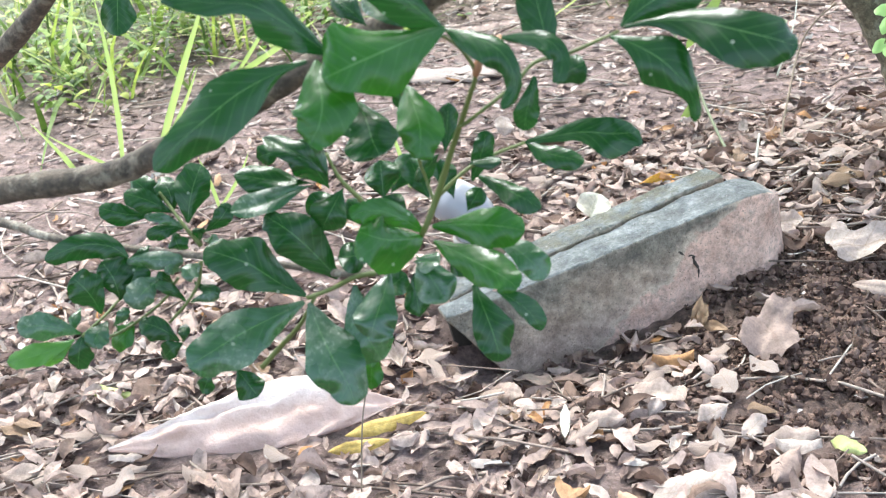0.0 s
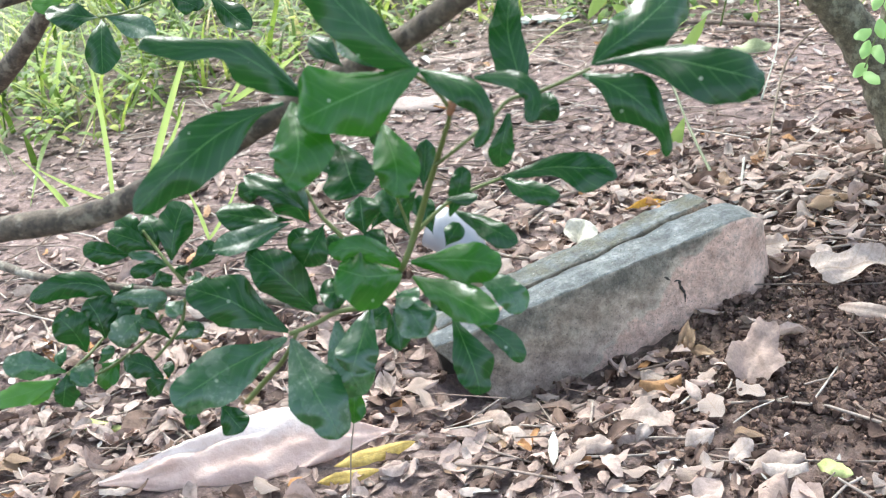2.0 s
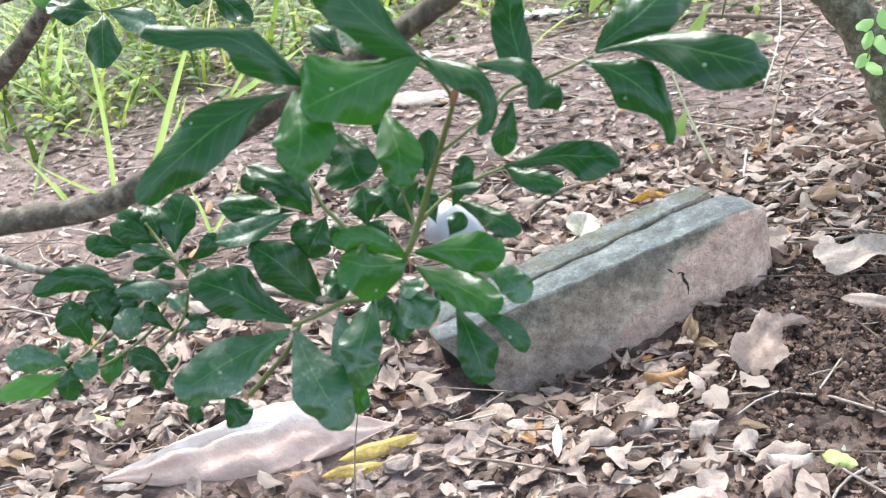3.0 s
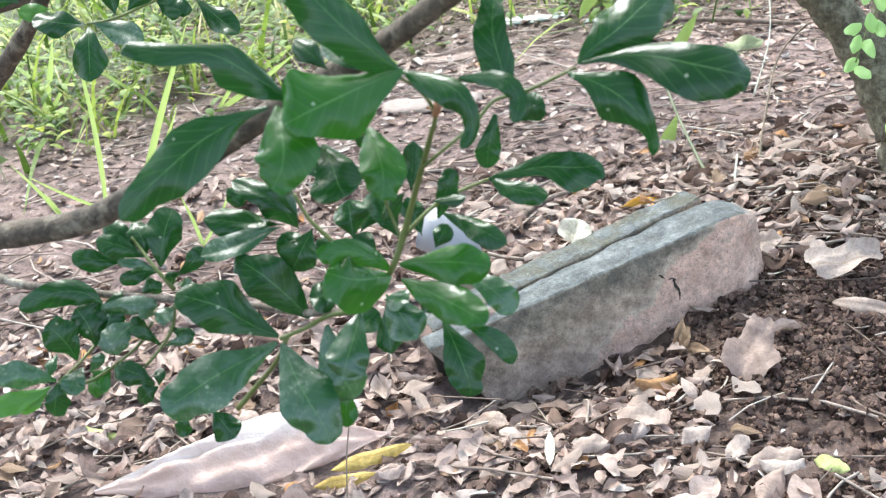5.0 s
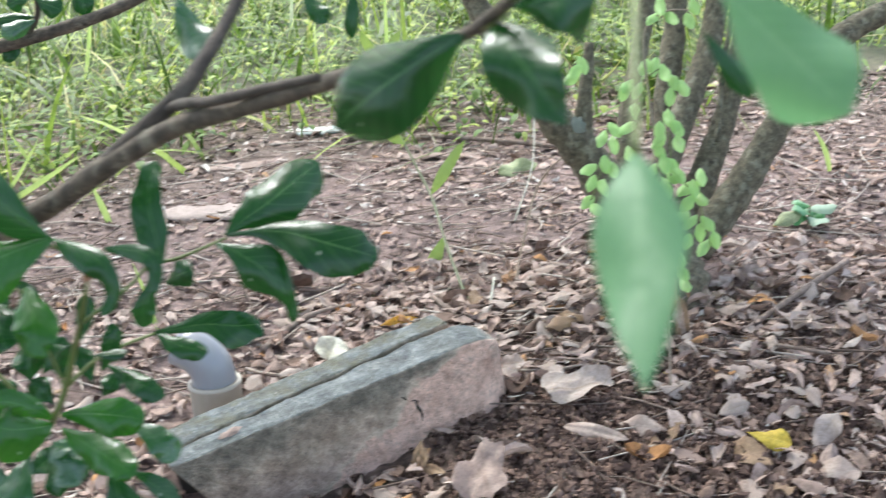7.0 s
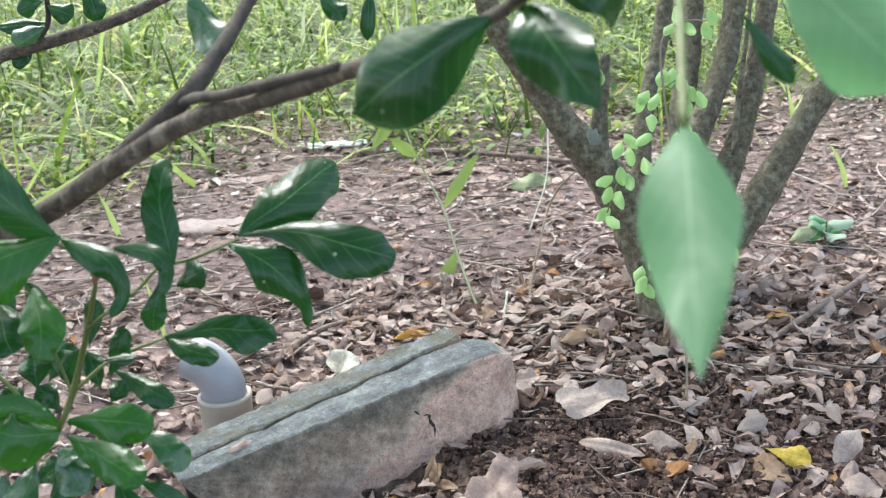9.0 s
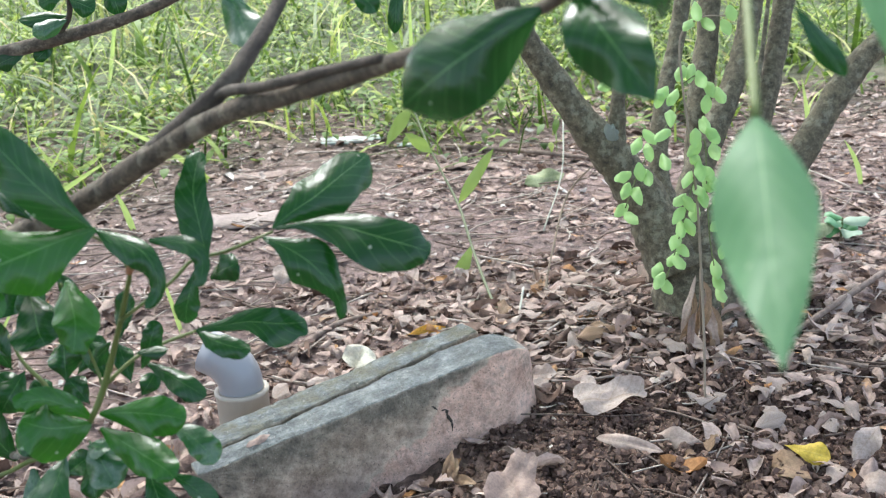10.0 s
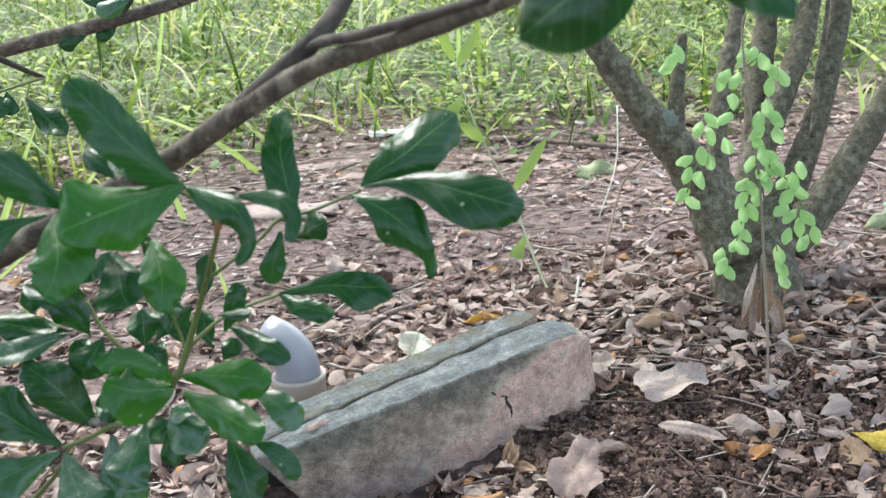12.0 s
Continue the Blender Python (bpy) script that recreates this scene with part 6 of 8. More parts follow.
leaflet((0.3516, 0.1328, 0.2261), (0.3390, 0.1283, 0.2146), 0.0104, (-0.16, -0.84, 0.51), 15, 0.1, 0, 0, 0.5)
leaflet((0.3420, 0.1322, 0.2175), (0.3508, 0.1273, 0.2043), 0.0103, (-0.04, -0.94, 0.33), 15, 0.1, 0, 0, 0.5)
leaflet((0.3486, 0.1272, 0.2102), (0.3477, 0.1075, 0.1974), 0.0112, (-0.17, -0.53, 0.83), 15, 0.1, 0, 0, 0.5)
leaflet((0.3531, 0.1329, 0.2052), (0.3578, 0.1065, 0.1964), 0.0098, (-0.34, -0.35, 0.87), 15, 0.1, 0, 0, 0.5)
leaflet((0.3451, 0.1381, 0.1988), (0.3331, 0.1114, 0.1909), 0.0099, (0.14, -0.34, 0.93), 15, 0.1, 0, 0, 0.5)
leaflet((0.3376, 0.1236, 0.1831), (0.3252, 0.1129, 0.1752), 0.0098, (0.10, -0.66, 0.74), 15, 0.1, 0, 0, 0.5)
leaflet((0.3342, 0.1197, 0.1826), (0.3440, 0.1148, 0.1685), 0.0100, (-0.00, -0.95, 0.33), 15, 0.1, 0, 0, 0.5)
leaflet((0.3356, 0.1182, 0.1720), (0.3219, 0.0961, 0.1640), 0.0097, (0.18, -0.43, 0.88), 15, 0.1, 0, 0, 0.5)
leaflet((0.3347, 0.1072, 0.1656), (0.3423, 0.1056, 0.1493), 0.0100, (0.05, -0.99, 0.12), 15, 0.1, 0, 0, 0.5)
leaflet((0.3312, 0.1160, 0.1623), (0.3305, 0.0977, 0.1510), 0.0099, (-0.15, -0.51, 0.85), 15, 0.1, 0, 0, 0.5)
leaflet((0.3314, 0.1191, 0.1483), (0.3198, 0.0871, 0.1433), 0.0113, (0.14, -0.20, 0.97), 15, 0.1, 0, 0, 0.5)
leaflet((0.3262, 0.1084, 0.1426), (0.3377, 0.1020, 0.1321), 0.0099, (-0.05, -0.88, 0.48), 15, 0.1, 0, 0, 0.5)
leaflet((0.3297, 0.1095, 0.1345), (0.3179, 0.0956, 0.1262), 0.0099, (0.11, -0.58, 0.81), 15, 0.1, 0, 0, 0.5)
leaflet((0.3242, 0.1070, 0.1331), (0.3303, 0.0822, 0.1280), 0.0108, (-0.38, -0.28, 0.88), 15, 0.1, 0, 0, 0.5)
leaflet((0.3137, 0.1083, 0.1262), (0.3060, 0.0921, 0.1164), 0.0107, (0.02, -0.52, 0.85), 15, 0.1, 0, 0, 0.5)
leaflet((0.3128, 0.0996, 0.1142), (0.3206, 0.0866, 0.1037), 0.0104, (-0.22, -0.69, 0.69), 15, 0.1, 0, 0, 0.5)
leaflet((0.3143, 0.0934, 0.1226), (0.3045, 0.0766, 0.1128), 0.0101, (0.06, -0.53, 0.85), 15, 0.1, 0, 0, 0.5)
leaflet((0.3460, 0.1306, 0.1892), (0.3501, 0.1082, 0.1825), 0.0111, (-0.34, -0.33, 0.88), 15, 0.1, 0, 0, 0.5)
leaflet((0.3469, 0.1288, 0.1723), (0.3431, 0.1135, 0.1593), 0.0111, (-0.11, -0.63, 0.77), 15, 0.1, 0, 0, 0.5)
leaflet((0.3517, 0.1286, 0.1832), (0.3511, 0.1026, 0.1753), 0.0100, (-0.20, -0.28, 0.94), 15, 0.1, 0, 0, 0.5)
leaflet((0.3616, 0.1120, 0.1255), (0.3595, 0.0851, 0.1163), 0.0109, (-0.16, -0.31, 0.94), 15, 0.1, 0, 0, 0.5)
leaflet((0.3588, 0.1008, 0.1149), (0.3633, 0.0793, 0.1081), 0.0101, (-0.33, -0.35, 0.88), 15, 0.1, 0, 0, 0.5)
leaflet((0.3624, 0.1034, 0.1037), (0.3633, 0.0719, 0.1001), 0.0099, (-0.28, -0.12, 0.95), 15, 0.1, 0, 0, 0.5)
leaflet((0.3542, 0.1342, 0.1944), (0.3593, 0.1152, 0.1857), 0.0101, (-0.33, -0.47, 0.82), 15, 0.1, 0, 0, 0.5)
leaflet((0.3416, 0.1665, 0.2871), (0.3336, 0.1550, 0.2745), 0.0110, (-0.04, -0.72, 0.69), 15, 0.1, 0, 0, 0.5)
leaflet((0.3495, 0.1694, 0.2876), (0.3438, 0.1543, 0.2728), 0.0098, (-0.09, -0.68, 0.73), 15, 0.1, 0, 0, 0.5)
leaflet((0.3519, 0.1589, 0.2838), (0.3546, 0.1407, 0.2712), 0.0110, (-0.25, -0.58, 0.78), 15, 0.1, 0, 0, 0.5)
leaflet((0.3592, 0.1551, 0.2747), (0.3632, 0.1430, 0.2620), 0.0106, (-0.23, -0.74, 0.63), 15, 0.1, 0, 0, 0.5)
leaflet((0.3671, 0.1507, 0.2705), (0.3702, 0.1327, 0.2591), 0.0105, (-0.27, -0.55, 0.79), 15, 0.1, 0, 0, 0.5)
leaflet((0.3578, 0.1448, 0.2654), (0.3556, 0.1386, 0.2492), 0.0101, (-0.19, -0.91, 0.37), 15, 0.1, 0, 0, 0.5)
leaflet((0.3353, 0.1612, 0.2677), (0.3240, 0.1431, 0.2563), 0.0101, (0.09, -0.57, 0.82), 15, 0.1, 0, 0, 0.5)
leaflet((0.3258, 0.1554, 0.2716), (0.3141, 0.1399, 0.2633), 0.0112, (0.18, -0.56, 0.81), 15, 0.1, 0, 0, 0.5)
leaflet((0.3192, 0.1452, 0.2702), (0.3136, 0.1420, 0.2548), 0.0101, (-0.23, -0.93, 0.27), 15, 0.1, 0, 0, 0.5)
leaflet((0.3533, 0.1827, 0.3243), (0.3371, 0.1514, 0.3194), 0.0103, (0.32, -0.31, 0.90), 15, 0.1, 0, 0, 0.5)
leaflet((0.3537, 0.1894, 0.3385), (0.3528, 0.1663, 0.3245), 0.0103, (-0.18, -0.50, 0.84), 15, 0.1, 0, 0, 0.5)
leaflet((0.3577, 0.1784, 0.3257), (0.3652, 0.1580, 0.3181), 0.0103, (-0.45, -0.45, 0.77), 15, 0.1, 0, 0, 0.5)
leaflet((0.3756, 0.1764, 0.3242), (0.3803, 0.1665, 0.3112), 0.0106, (-0.23, -0.81, 0.53), 15, 0.1, 0, 0, 0.5)
leaflet((0.3810, 0.1779, 0.3360), (0.3851, 0.1707, 0.3226), 0.0108, (-0.19, -0.89, 0.42), 15, 0.1, 0, 0, 0.5)
leaflet((0.2801, 0.1518, 0.2873), (0.2687, 0.1439, 0.2771), 0.0108, (0.02, -0.80, 0.60), 15, 0.1, 0, 0, 0.5)
leaflet((0.2792, 0.1586, 0.2941), (0.2836, 0.1480, 0.2792), 0.0105, (-0.14, -0.83, 0.54), 15, 0.1, 0, 0, 0.5)
leaflet((0.2795, 0.1617, 0.2772), (0.2641, 0.1469, 0.2727), 0.0102, (0.36, -0.59, 0.72), 15, 0.1, 0, 0, 0.5)
seedling_stem([(0.3494, 0.1325, 0.1991, 0.0010), (0.3660, 0.1276, 0.1845, 0.0010), (0.3800, 0.1210, 0.1654, 0.0010), (0.3894, 0.1077, 0.1280, 0.0010)])
leaflet((0.3836, 0.1392, 0.1916), (0.3812, 0.1108, 0.1830), 0.0099, (-0.20, -0.27, 0.94), 15, 0.1, 0, 0, 0.5)
leaflet((0.3766, 0.1371, 0.1806), (0.3617, 0.1215, 0.1717), 0.0110, (0.12, -0.58, 0.81), 15, 0.1, 0, 0, 0.5)
leaflet((0.3748, 0.1263, 0.1861), (0.3754, 0.1119, 0.1721), 0.0106, (-0.21, -0.69, 0.70), 15, 0.1, 0, 0, 0.5)
leaflet((0.3764, 0.1332, 0.1720), (0.3837, 0.1030, 0.1691), 0.0106, (-0.50, -0.20, 0.84), 15, 0.1, 0, 0, 0.5)
leaflet((0.3749, 0.1171, 0.1733), (0.3620, 0.1092, 0.1615), 0.0113, (-0.10, -0.77, 0.63), 15, 0.1, 0, 0, 0.5)
leaflet((0.3802, 0.1110, 0.1568), (0.3881, 0.0944, 0.1469), 0.0111, (-0.33, -0.60, 0.73), 15, 0.1, 0, 0, 0.5)
leaflet((0.3774, 0.1133, 0.1570), (0.3619, 0.0963, 0.1495), 0.0102, (0.17, -0.52, 0.84), 15, 0.1, 0, 0, 0.5)
leaflet((0.3798, 0.1140, 0.1487), (0.3799, 0.1081, 0.1318), 0.0097, (-0.20, -0.92, 0.32), 15, 0.1, 0, 0, 0.5)
leaflet((0.3905, 0.1069, 0.1434), (0.3935, 0.1006, 0.1278), 0.0105, (-0.17, -0.92, 0.34), 15, 0.1, 0, 0, 0.5)
leaflet((0.3889, 0.1180, 0.1317), (0.3742, 0.0886, 0.1262), 0.0103, (0.15, -0.26, 0.95), 15, 0.1, 0, 0, 0.5)
leaflet((0.3713, 0.1181, 0.1591), (0.3549, 0.0994, 0.1555), 0.0113, (0.31, -0.43, 0.85), 15, 0.1, 0, 0, 0.5)
leaflet((0.3598, 0.1324, 0.1970), (0.3645, 0.1122, 0.1859), 0.0107, (-0.30, -0.51, 0.81), 15, 0.1, 0, 0, 0.5)
leaflet((0.3513, 0.1286, 0.2058), (0.3588, 0.1127, 0.1990), 0.0106, (-0.40, -0.51, 0.76), 15, 0.1, 0, 0, 0.5)
leaflet((0.3695, 0.1026, 0.1439), (0.3639, 0.0965, 0.1303), 0.0097, (-0.23, -0.85, 0.48), 15, 0.1, 0, 0, 0.5)
leaflet((0.3635, 0.1442, 0.2224), (0.3673, 0.1353, 0.2092), 0.0103, (-0.19, -0.84, 0.51), 15, 0.1, 0, 0, 0.5)
leaflet((0.3593, 0.1472, 0.2357), (0.3643, 0.1221, 0.2264), 0.0110, (-0.36, -0.39, 0.85), 15, 0.1, 0, 0, 0.5)
leaflet((0.3575, 0.1561, 0.2435), (0.3572, 0.1387, 0.2325), 0.0102, (-0.20, -0.52, 0.83), 15, 0.1, 0, 0, 0.5)

weed_stem([(0.1856, 0.2765, 0.0000, 0.0029), (0.1736, 0.3040, 0.0120, 0.0030), (0.1562, 0.3994, 0.0350, 0.0028), (0.1428, 0.4875, 0.0600, 0.0030), (0.1242, 0.5458, 0.0850, 0.0027), (0.1047, 0.5949, 0.1150, 0.0024), (0.0898, 0.6514, 0.1450, 0.0022), (0.0782, 0.7181, 0.1750, 0.0019)])
weed_leaf((0.1416, 0.4581, 0.0750), (0.1835, 0.4601, 0.1377), 0.0145, (-0.30, -0.93, 0.23), 30, 0.15, 0, 0, 0.45)
weed_leaf((0.1554, 0.4559, 0.0250), (0.1219, 0.4118, -0.0368), 0.0157, (-0.02, -0.81, 0.59), 30, 0.15, 0, 0, 0.45)
weed_leaf((0.1135, 0.5179, 0.1200), (0.0818, 0.5062, 0.1477), 0.0140, (0.52, -0.82, 0.25), 30, 0.15, 0, 0, 0.45)
weed_leaf((0.0857, 0.7151, 0.1300), (0.0512, 0.6780, 0.0875), 0.0166, (0.08, -0.78, 0.62), 30, 0.15, 0, 0, 0.45)
weed_leaf((0.0805, 0.7060, 0.1700), (0.1122, 0.7036, 0.2209), 0.0150, (-0.27, -0.95, 0.12), 30, 0.15, 0, 0, 0.45)
weed_leaf((0.0774, 0.7420, 0.1700), (0.0561, 0.7374, 0.2169), 0.0136, (0.30, -0.95, 0.04), 30, 0.15, 0, 0, 0.45)

dry_stem([(0.2278, 0.2783, 0.0000, 0.0020), (0.2301, 0.3263, 0.0200, 0.0021), (0.2416, 0.3661, 0.0500, 0.0018), (0.2588, 0.4156, 0.0850, 0.0019), (0.2747, 0.4174, 0.1100, 0.0016), (0.2942, 0.4126, 0.1300, 0.0012)])
pale_stem([(0.2346, 0.4092, 0.0550, 0.0016), (0.2612, 0.4754, 0.1000, 0.0013), (0.2697, 0.5415, 0.1500, 0.0017)])
pale_stem([(0.1947, 0.2436, 0.0000, 0.0023), (0.1994, 0.2785, 0.0150, 0.0020), (0.2048, 0.3035, 0.0300, 0.0018)])
pale_stem([(0.2122, 0.2650, 0.0000, 0.0023), (0.2220, 0.2779, 0.0080, 0.0017), (0.2289, 0.2832, 0.0150, 0.0018)])
dry_stem([(-0.1095, -0.2573, 0.0050, 0.0010), (-0.1065, -0.2526, 0.0350, 0.0009), (-0.1029, -0.2512, 0.0600, 0.0009), (-0.0985, -0.2495, 0.0800, 0.0007)])

stick([(-0.0299, 0.2005, 0.0060, 0.0050), (-0.0113, 0.2423, 0.0080, 0.0046), (0.0150, 0.2758, 0.0100, 0.0041), (0.0546, 0.3024, 0.0080, 0.0036)])
stick([(0.2659, 0.1797, 0.0120, 0.0043), (0.3135, 0.1732, 0.0200, 0.0043), (0.3688, 0.1558, 0.0300, 0.0048), (0.4095, 0.1493, 0.0300, 0.0042)])
stick([(0.4383, 0.1491, 0.0300, 0.0032), (0.4918, 0.2004, 0.0350, 0.0038), (0.5791, 0.3039, 0.0300, 0.0041)])
stick([(0.3373, 0.0431, 0.0120, 0.0024), (0.3650, 0.0149, 0.0120, 0.0024), (0.3933, -0.0043, 0.0120, 0.0019)])
stick([(0.1380, 0.3144, 0.0060, 0.0036), (0.1657, 0.2538, 0.0080, 0.0034)])
stick([(0.1230, 0.9683, 0.0060, 0.0035), (0.2568, 0.8945, 0.0100, 0.0042), (0.3516, 0.8477, 0.0080, 0.0033)])
stick([(0.3383, -0.0243, 0.0080, 0.0014), (0.3774, -0.0128, 0.0120, 0.0014), (0.4256, 0.0293, 0.0100, 0.0014), (0.4672, 0.0403, 0.0080, 0.0015)])
stick([(0.1675, 0.1588, 0.0080, 0.0016), (0.2387, 0.2373, 0.0120, 0.0023), (0.3132, 0.2445, 0.0120, 0.0023)])
stick([(0.3992, 0.1272, 0.0300, 0.0021), (0.4412, 0.1108, 0.0300, 0.0020), (0.4932, 0.0820, 0.0300, 0.0020)])
stick([(0.1994, 0.2412, 0.0120, 0.0023), (0.2522, 0.2034, 0.0140, 0.0022), (0.2939, 0.2273, 0.0140, 0.0022)])

fallen_leaf((0.2460, 0.0082, 0.0100), (0.2963, -0.0237, 0.0120), 0.0127, (-0.41, -0.60, 0.69), TAN_DEAD, "tan dead leaf curled beside a pale one on soil", 50, 0.6, 0.5, 0)
fallen_leaf((0.3718, -0.0279, 0.0060), (0.4029, -0.0715, 0.0100), 0.0251, (-0.51, -0.29, 0.81), BROWN_DEAD, "brown dead leaf with a pale rib on soil", 30, 0.3, 0.45, 0)
fallen_leaf((0.3903, -0.0363, 0.0210), (0.4224, -0.0535, 0.0170), 0.0169, (-0.24, -0.62, 0.75), YELLOW_DEAD, "bright yellow fallen leaf on soil", 15, 0.3, 0.75, 0)
fallen_leaf((0.4677, -0.0279, 0.0300), (0.4418, -0.0442, 0.0080), 0.0211, (-0.16, -0.70, 0.70), PALE_DEAD, "bleached dead leaf standing on its point", 25, 0.25, 0.4, 0)
fallen_leaf((0.4198, -0.0896, 0.0040), (0.4676, -0.0865, 0.0100), 0.0296, (-0.06, -0.58, 0.81), TAN_DEAD, "wide tan dead leaf lying on soil", 20, 0.2, 0.5, 0)
fallen_leaf((0.2833, 0.1012, 0.0120), (0.3038, 0.1094, 0.0140), 0.0139, (0.20, -0.68, 0.70), YELLOW_DEAD, "yellow curled fallen leaf on leaf litter", 60, 0.4, 0.5, 0)
fallen_leaf((0.3418, 0.0674, 0.0160), (0.3582, 0.0947, 0.0120), 0.0150, (0.43, -0.12, 0.90), YELLOW_DEAD, "yellow curled fallen leaf on leaf litter", 60, 0.4, 0.5, 0)
fallen_leaf((0.3167, 0.1943, 0.0260), (0.3427, 0.2037, 0.0280), 0.0115, (0.21, -0.71, 0.67), ORANGE_DEAD, "orange fallen leaf below the tree", 30, 0.3, 0.5, 0)
fallen_leaf((0.0830, 0.2357, 0.0100), (0.1228, 0.2487, 0.0120), 0.0098, (0.18, -0.67, 0.72), ORANGE_DEAD, "orange fallen leaf lying behind the blocks", 20, 0.3, 0.6, 0)
folded = leaf_mesh(0.026, 0.033, 15, 0.80, 0, 0.5, 0.05, 31, 16, 8)
tagged(mesh_object("dead_leaf", folded, WHITE_DEAD, None, leaf_pose((0.036, 0.160, 0.010), (0.044, 0.178, 0.026), (0.05, -0.80, 0.60))), "bleached cream leaf folded along its rib behind the blocks", "leaf", "fallen leaves")
fallen_leaf((0.3140, -0.0196, 0.0080), (0.3227, -0.0389, 0.0080), 0.0108, (-0.46, -0.21, 0.87), BROWN_DEAD, "small orange-brown dead leaf on soil", 30, 0.3, 0.5, 0)
fallen_leaf((0.2927, 0.0057, 0.0120), (0.3314, -0.0121, 0.0120), 0.0170, (-0.29, -0.64, 0.71), TAN_DEAD, "narrow grey dead leaf lying on soil", 20, 0.2, 0.4, 0)
fallen_leaf((0.3988, 0.0585, 0.0180), (0.4238, 0.0804, 0.0200), 0.0211, (0.32, -0.44, 0.84), TAN_DEAD, "upright tan dead leaf in dark soil", 30, 0.3, 0.4, 0)
fallen_leaf((0.1226, -0.0316, -0.0047), (0.1288, -0.0183, 0.0110), 0.0090, (0.02, -0.77, 0.64), BROWN_DEAD, "curled brown dead leaf against the concrete block", 20, 0.9, 0.5, 0)
fallen_leaf((0.1204, -0.0211, -0.0028), (0.1443, -0.0445, 0.0013), 0.0080, (-0.52, -0.40, 0.75), BROWN_DEAD, "curled brown dead leaf lying by the block", 40, 0.5, 0.5, 0)
fallen_leaf((0.3625, 0.0982, 0.0280), (0.3804, 0.1368, 0.0350), 0.0158, (0.16, -0.25, 0.95), PALE_DEAD, "pale dead leaf leaning below the tree", 30, 0.3, 0.4, 0)
fallen_leaf((0.3100, 0.0846, 0.0200), (0.3287, 0.0920, 0.0240), 0.0157, (0.12, -0.69, 0.71), PALE_DEAD, "pale grey dead leaf on leaf litter", 20, 0.3, 0.5, 0)
fallen_leaf((0.2447, 0.0732, 0.0200), (0.2513, 0.0967, 0.0250), 0.0152, (0.12, -0.24, 0.96), PALE_DEAD, "pale grey dead leaf on leaf litter", 30, 0.4, 0.5, 0)
fallen_leaf((0.1997, 0.1204, 0.0160), (0.2226, 0.1159, 0.0200), 0.0182, (-0.25, -0.75, 0.61), PALE_DEAD, "chalky pale dead leaf by the block's end", 40, 0.4, 0.5, 0)
fallen_leaf((-0.0610, 0.4017, 0.0060), (-0.0591, 0.4241, 0.0200), 0.0232, (0.17, -0.53, 0.83), PALE_DEAD, "pale dead leaf on bare soil", 20, 0.3, 0.5, 0)
fallen_leaf((0.2348, 0.7491, 0.0060), (0.2919, 0.7770, 0.0100), 0.0300, (0.25, -0.62, 0.74), DULL_GREEN, "dull green fallen leaf on the path", 15, 0.15, 0.5, 0)
fallen_leaf((0.4407, -0.0332, 0.0060), (0.4150, -0.0758, 0.0060), 0.0145, (0.15, -0.09, 0.98), TAN_DEAD, "tan dead leaf lying flat on soil", 20, 0.2, 0.5, 0)
fallen_leaf((0.1201, -0.0250, -0.0120), (0.1262, -0.0174, 0.0190), 0.0110, (-0.13, -0.93, 0.34), BROWN_DEAD, "pointed brown dead leaf against the block", 15, 0.9, 0.4, 0)
fallen_leaf((0.0373, -0.1798, 0.0080), (0.0626, -0.1767, 0.0100), 0.0132, (0.02, -0.66, 0.75), TAN_DEAD, "tan dead leaf in the litter", 30, 0.3, 0.5, 0)
fallen_leaf((-0.1315, -0.1959, 0.0100), (-0.0758, -0.1739, 0.0140), 0.0112, (0.17, -0.57, 0.80), OCHRE_DEAD, "long ochre-yellow fallen leaf on the litter", 40, 0.3, 0.5, 0)
fallen_leaf((-0.1407, -0.2121, 0.0080), (-0.0965, -0.2013, 0.0100), 0.0093, (0.11, -0.58, 0.81), OCHRE_DEAD, "ochre-yellow fallen leaf on the litter", 30, 0.3, 0.45, 0)
fallen_leaf((0.1963, -0.2064, 0.0060), (0.2166, -0.2229, 0.0080), 0.0117, (-0.39, -0.38, 0.84), LIME_DEAD, "yellow-green fallen leaf on the litter", 20, 0.2, 0.5, 0)
fallen_leaf((0.1523, -0.2115, 0.0060), (0.1901, -0.1992, 0.0080), 0.0180, (0.14, -0.56, 0.82), TAN_DEAD, "tan dead leaf lying in the litter", 20, 0.3, 0.5, 0)
fallen_leaf((0.1123, -0.1796, 0.0060), (0.1341, -0.1684, 0.0120), 0.0181, (0.09, -0.60, 0.79), PALE_DEAD, "pale dead leaf in the litter", 25, 0.3, 0.4, 0)
fallen_leaf((0.1405, -0.2012, 0.0060), (0.1571, -0.1836, 0.0120), 0.0144, (0.16, -0.45, 0.88), PALE_DEAD, "folded pale dead leaf in the litter", 25, 0.4, 0.5, 0)
fallen_leaf((0.0218, -0.1942, 0.0040), (0.0215, -0.1641, 0.0123), 0.0072, (0.05, -0.26, 0.96), WHITE_DEAD, "thin white curled leaf standing in the litter", 20, 0.5, 0.5, 0)
fallen_leaf((-0.3550, -0.1146, 0.0040), (-0.3106, -0.1281, 0.0060), 0.0131, (-0.18, -0.45, 0.87), LIME_DEAD, "pale green leaf lying on the soil", 15, 0.2, 0.5, 0)
fallen_leaf((-0.3754, -0.2270, 0.0040), (-0.3201, -0.2379, 0.0060), 0.0212, (-0.12, -0.46, 0.88), TAN_DEAD, "tan dead leaf lying on the soil", 20, 0.2, 0.5, 0)
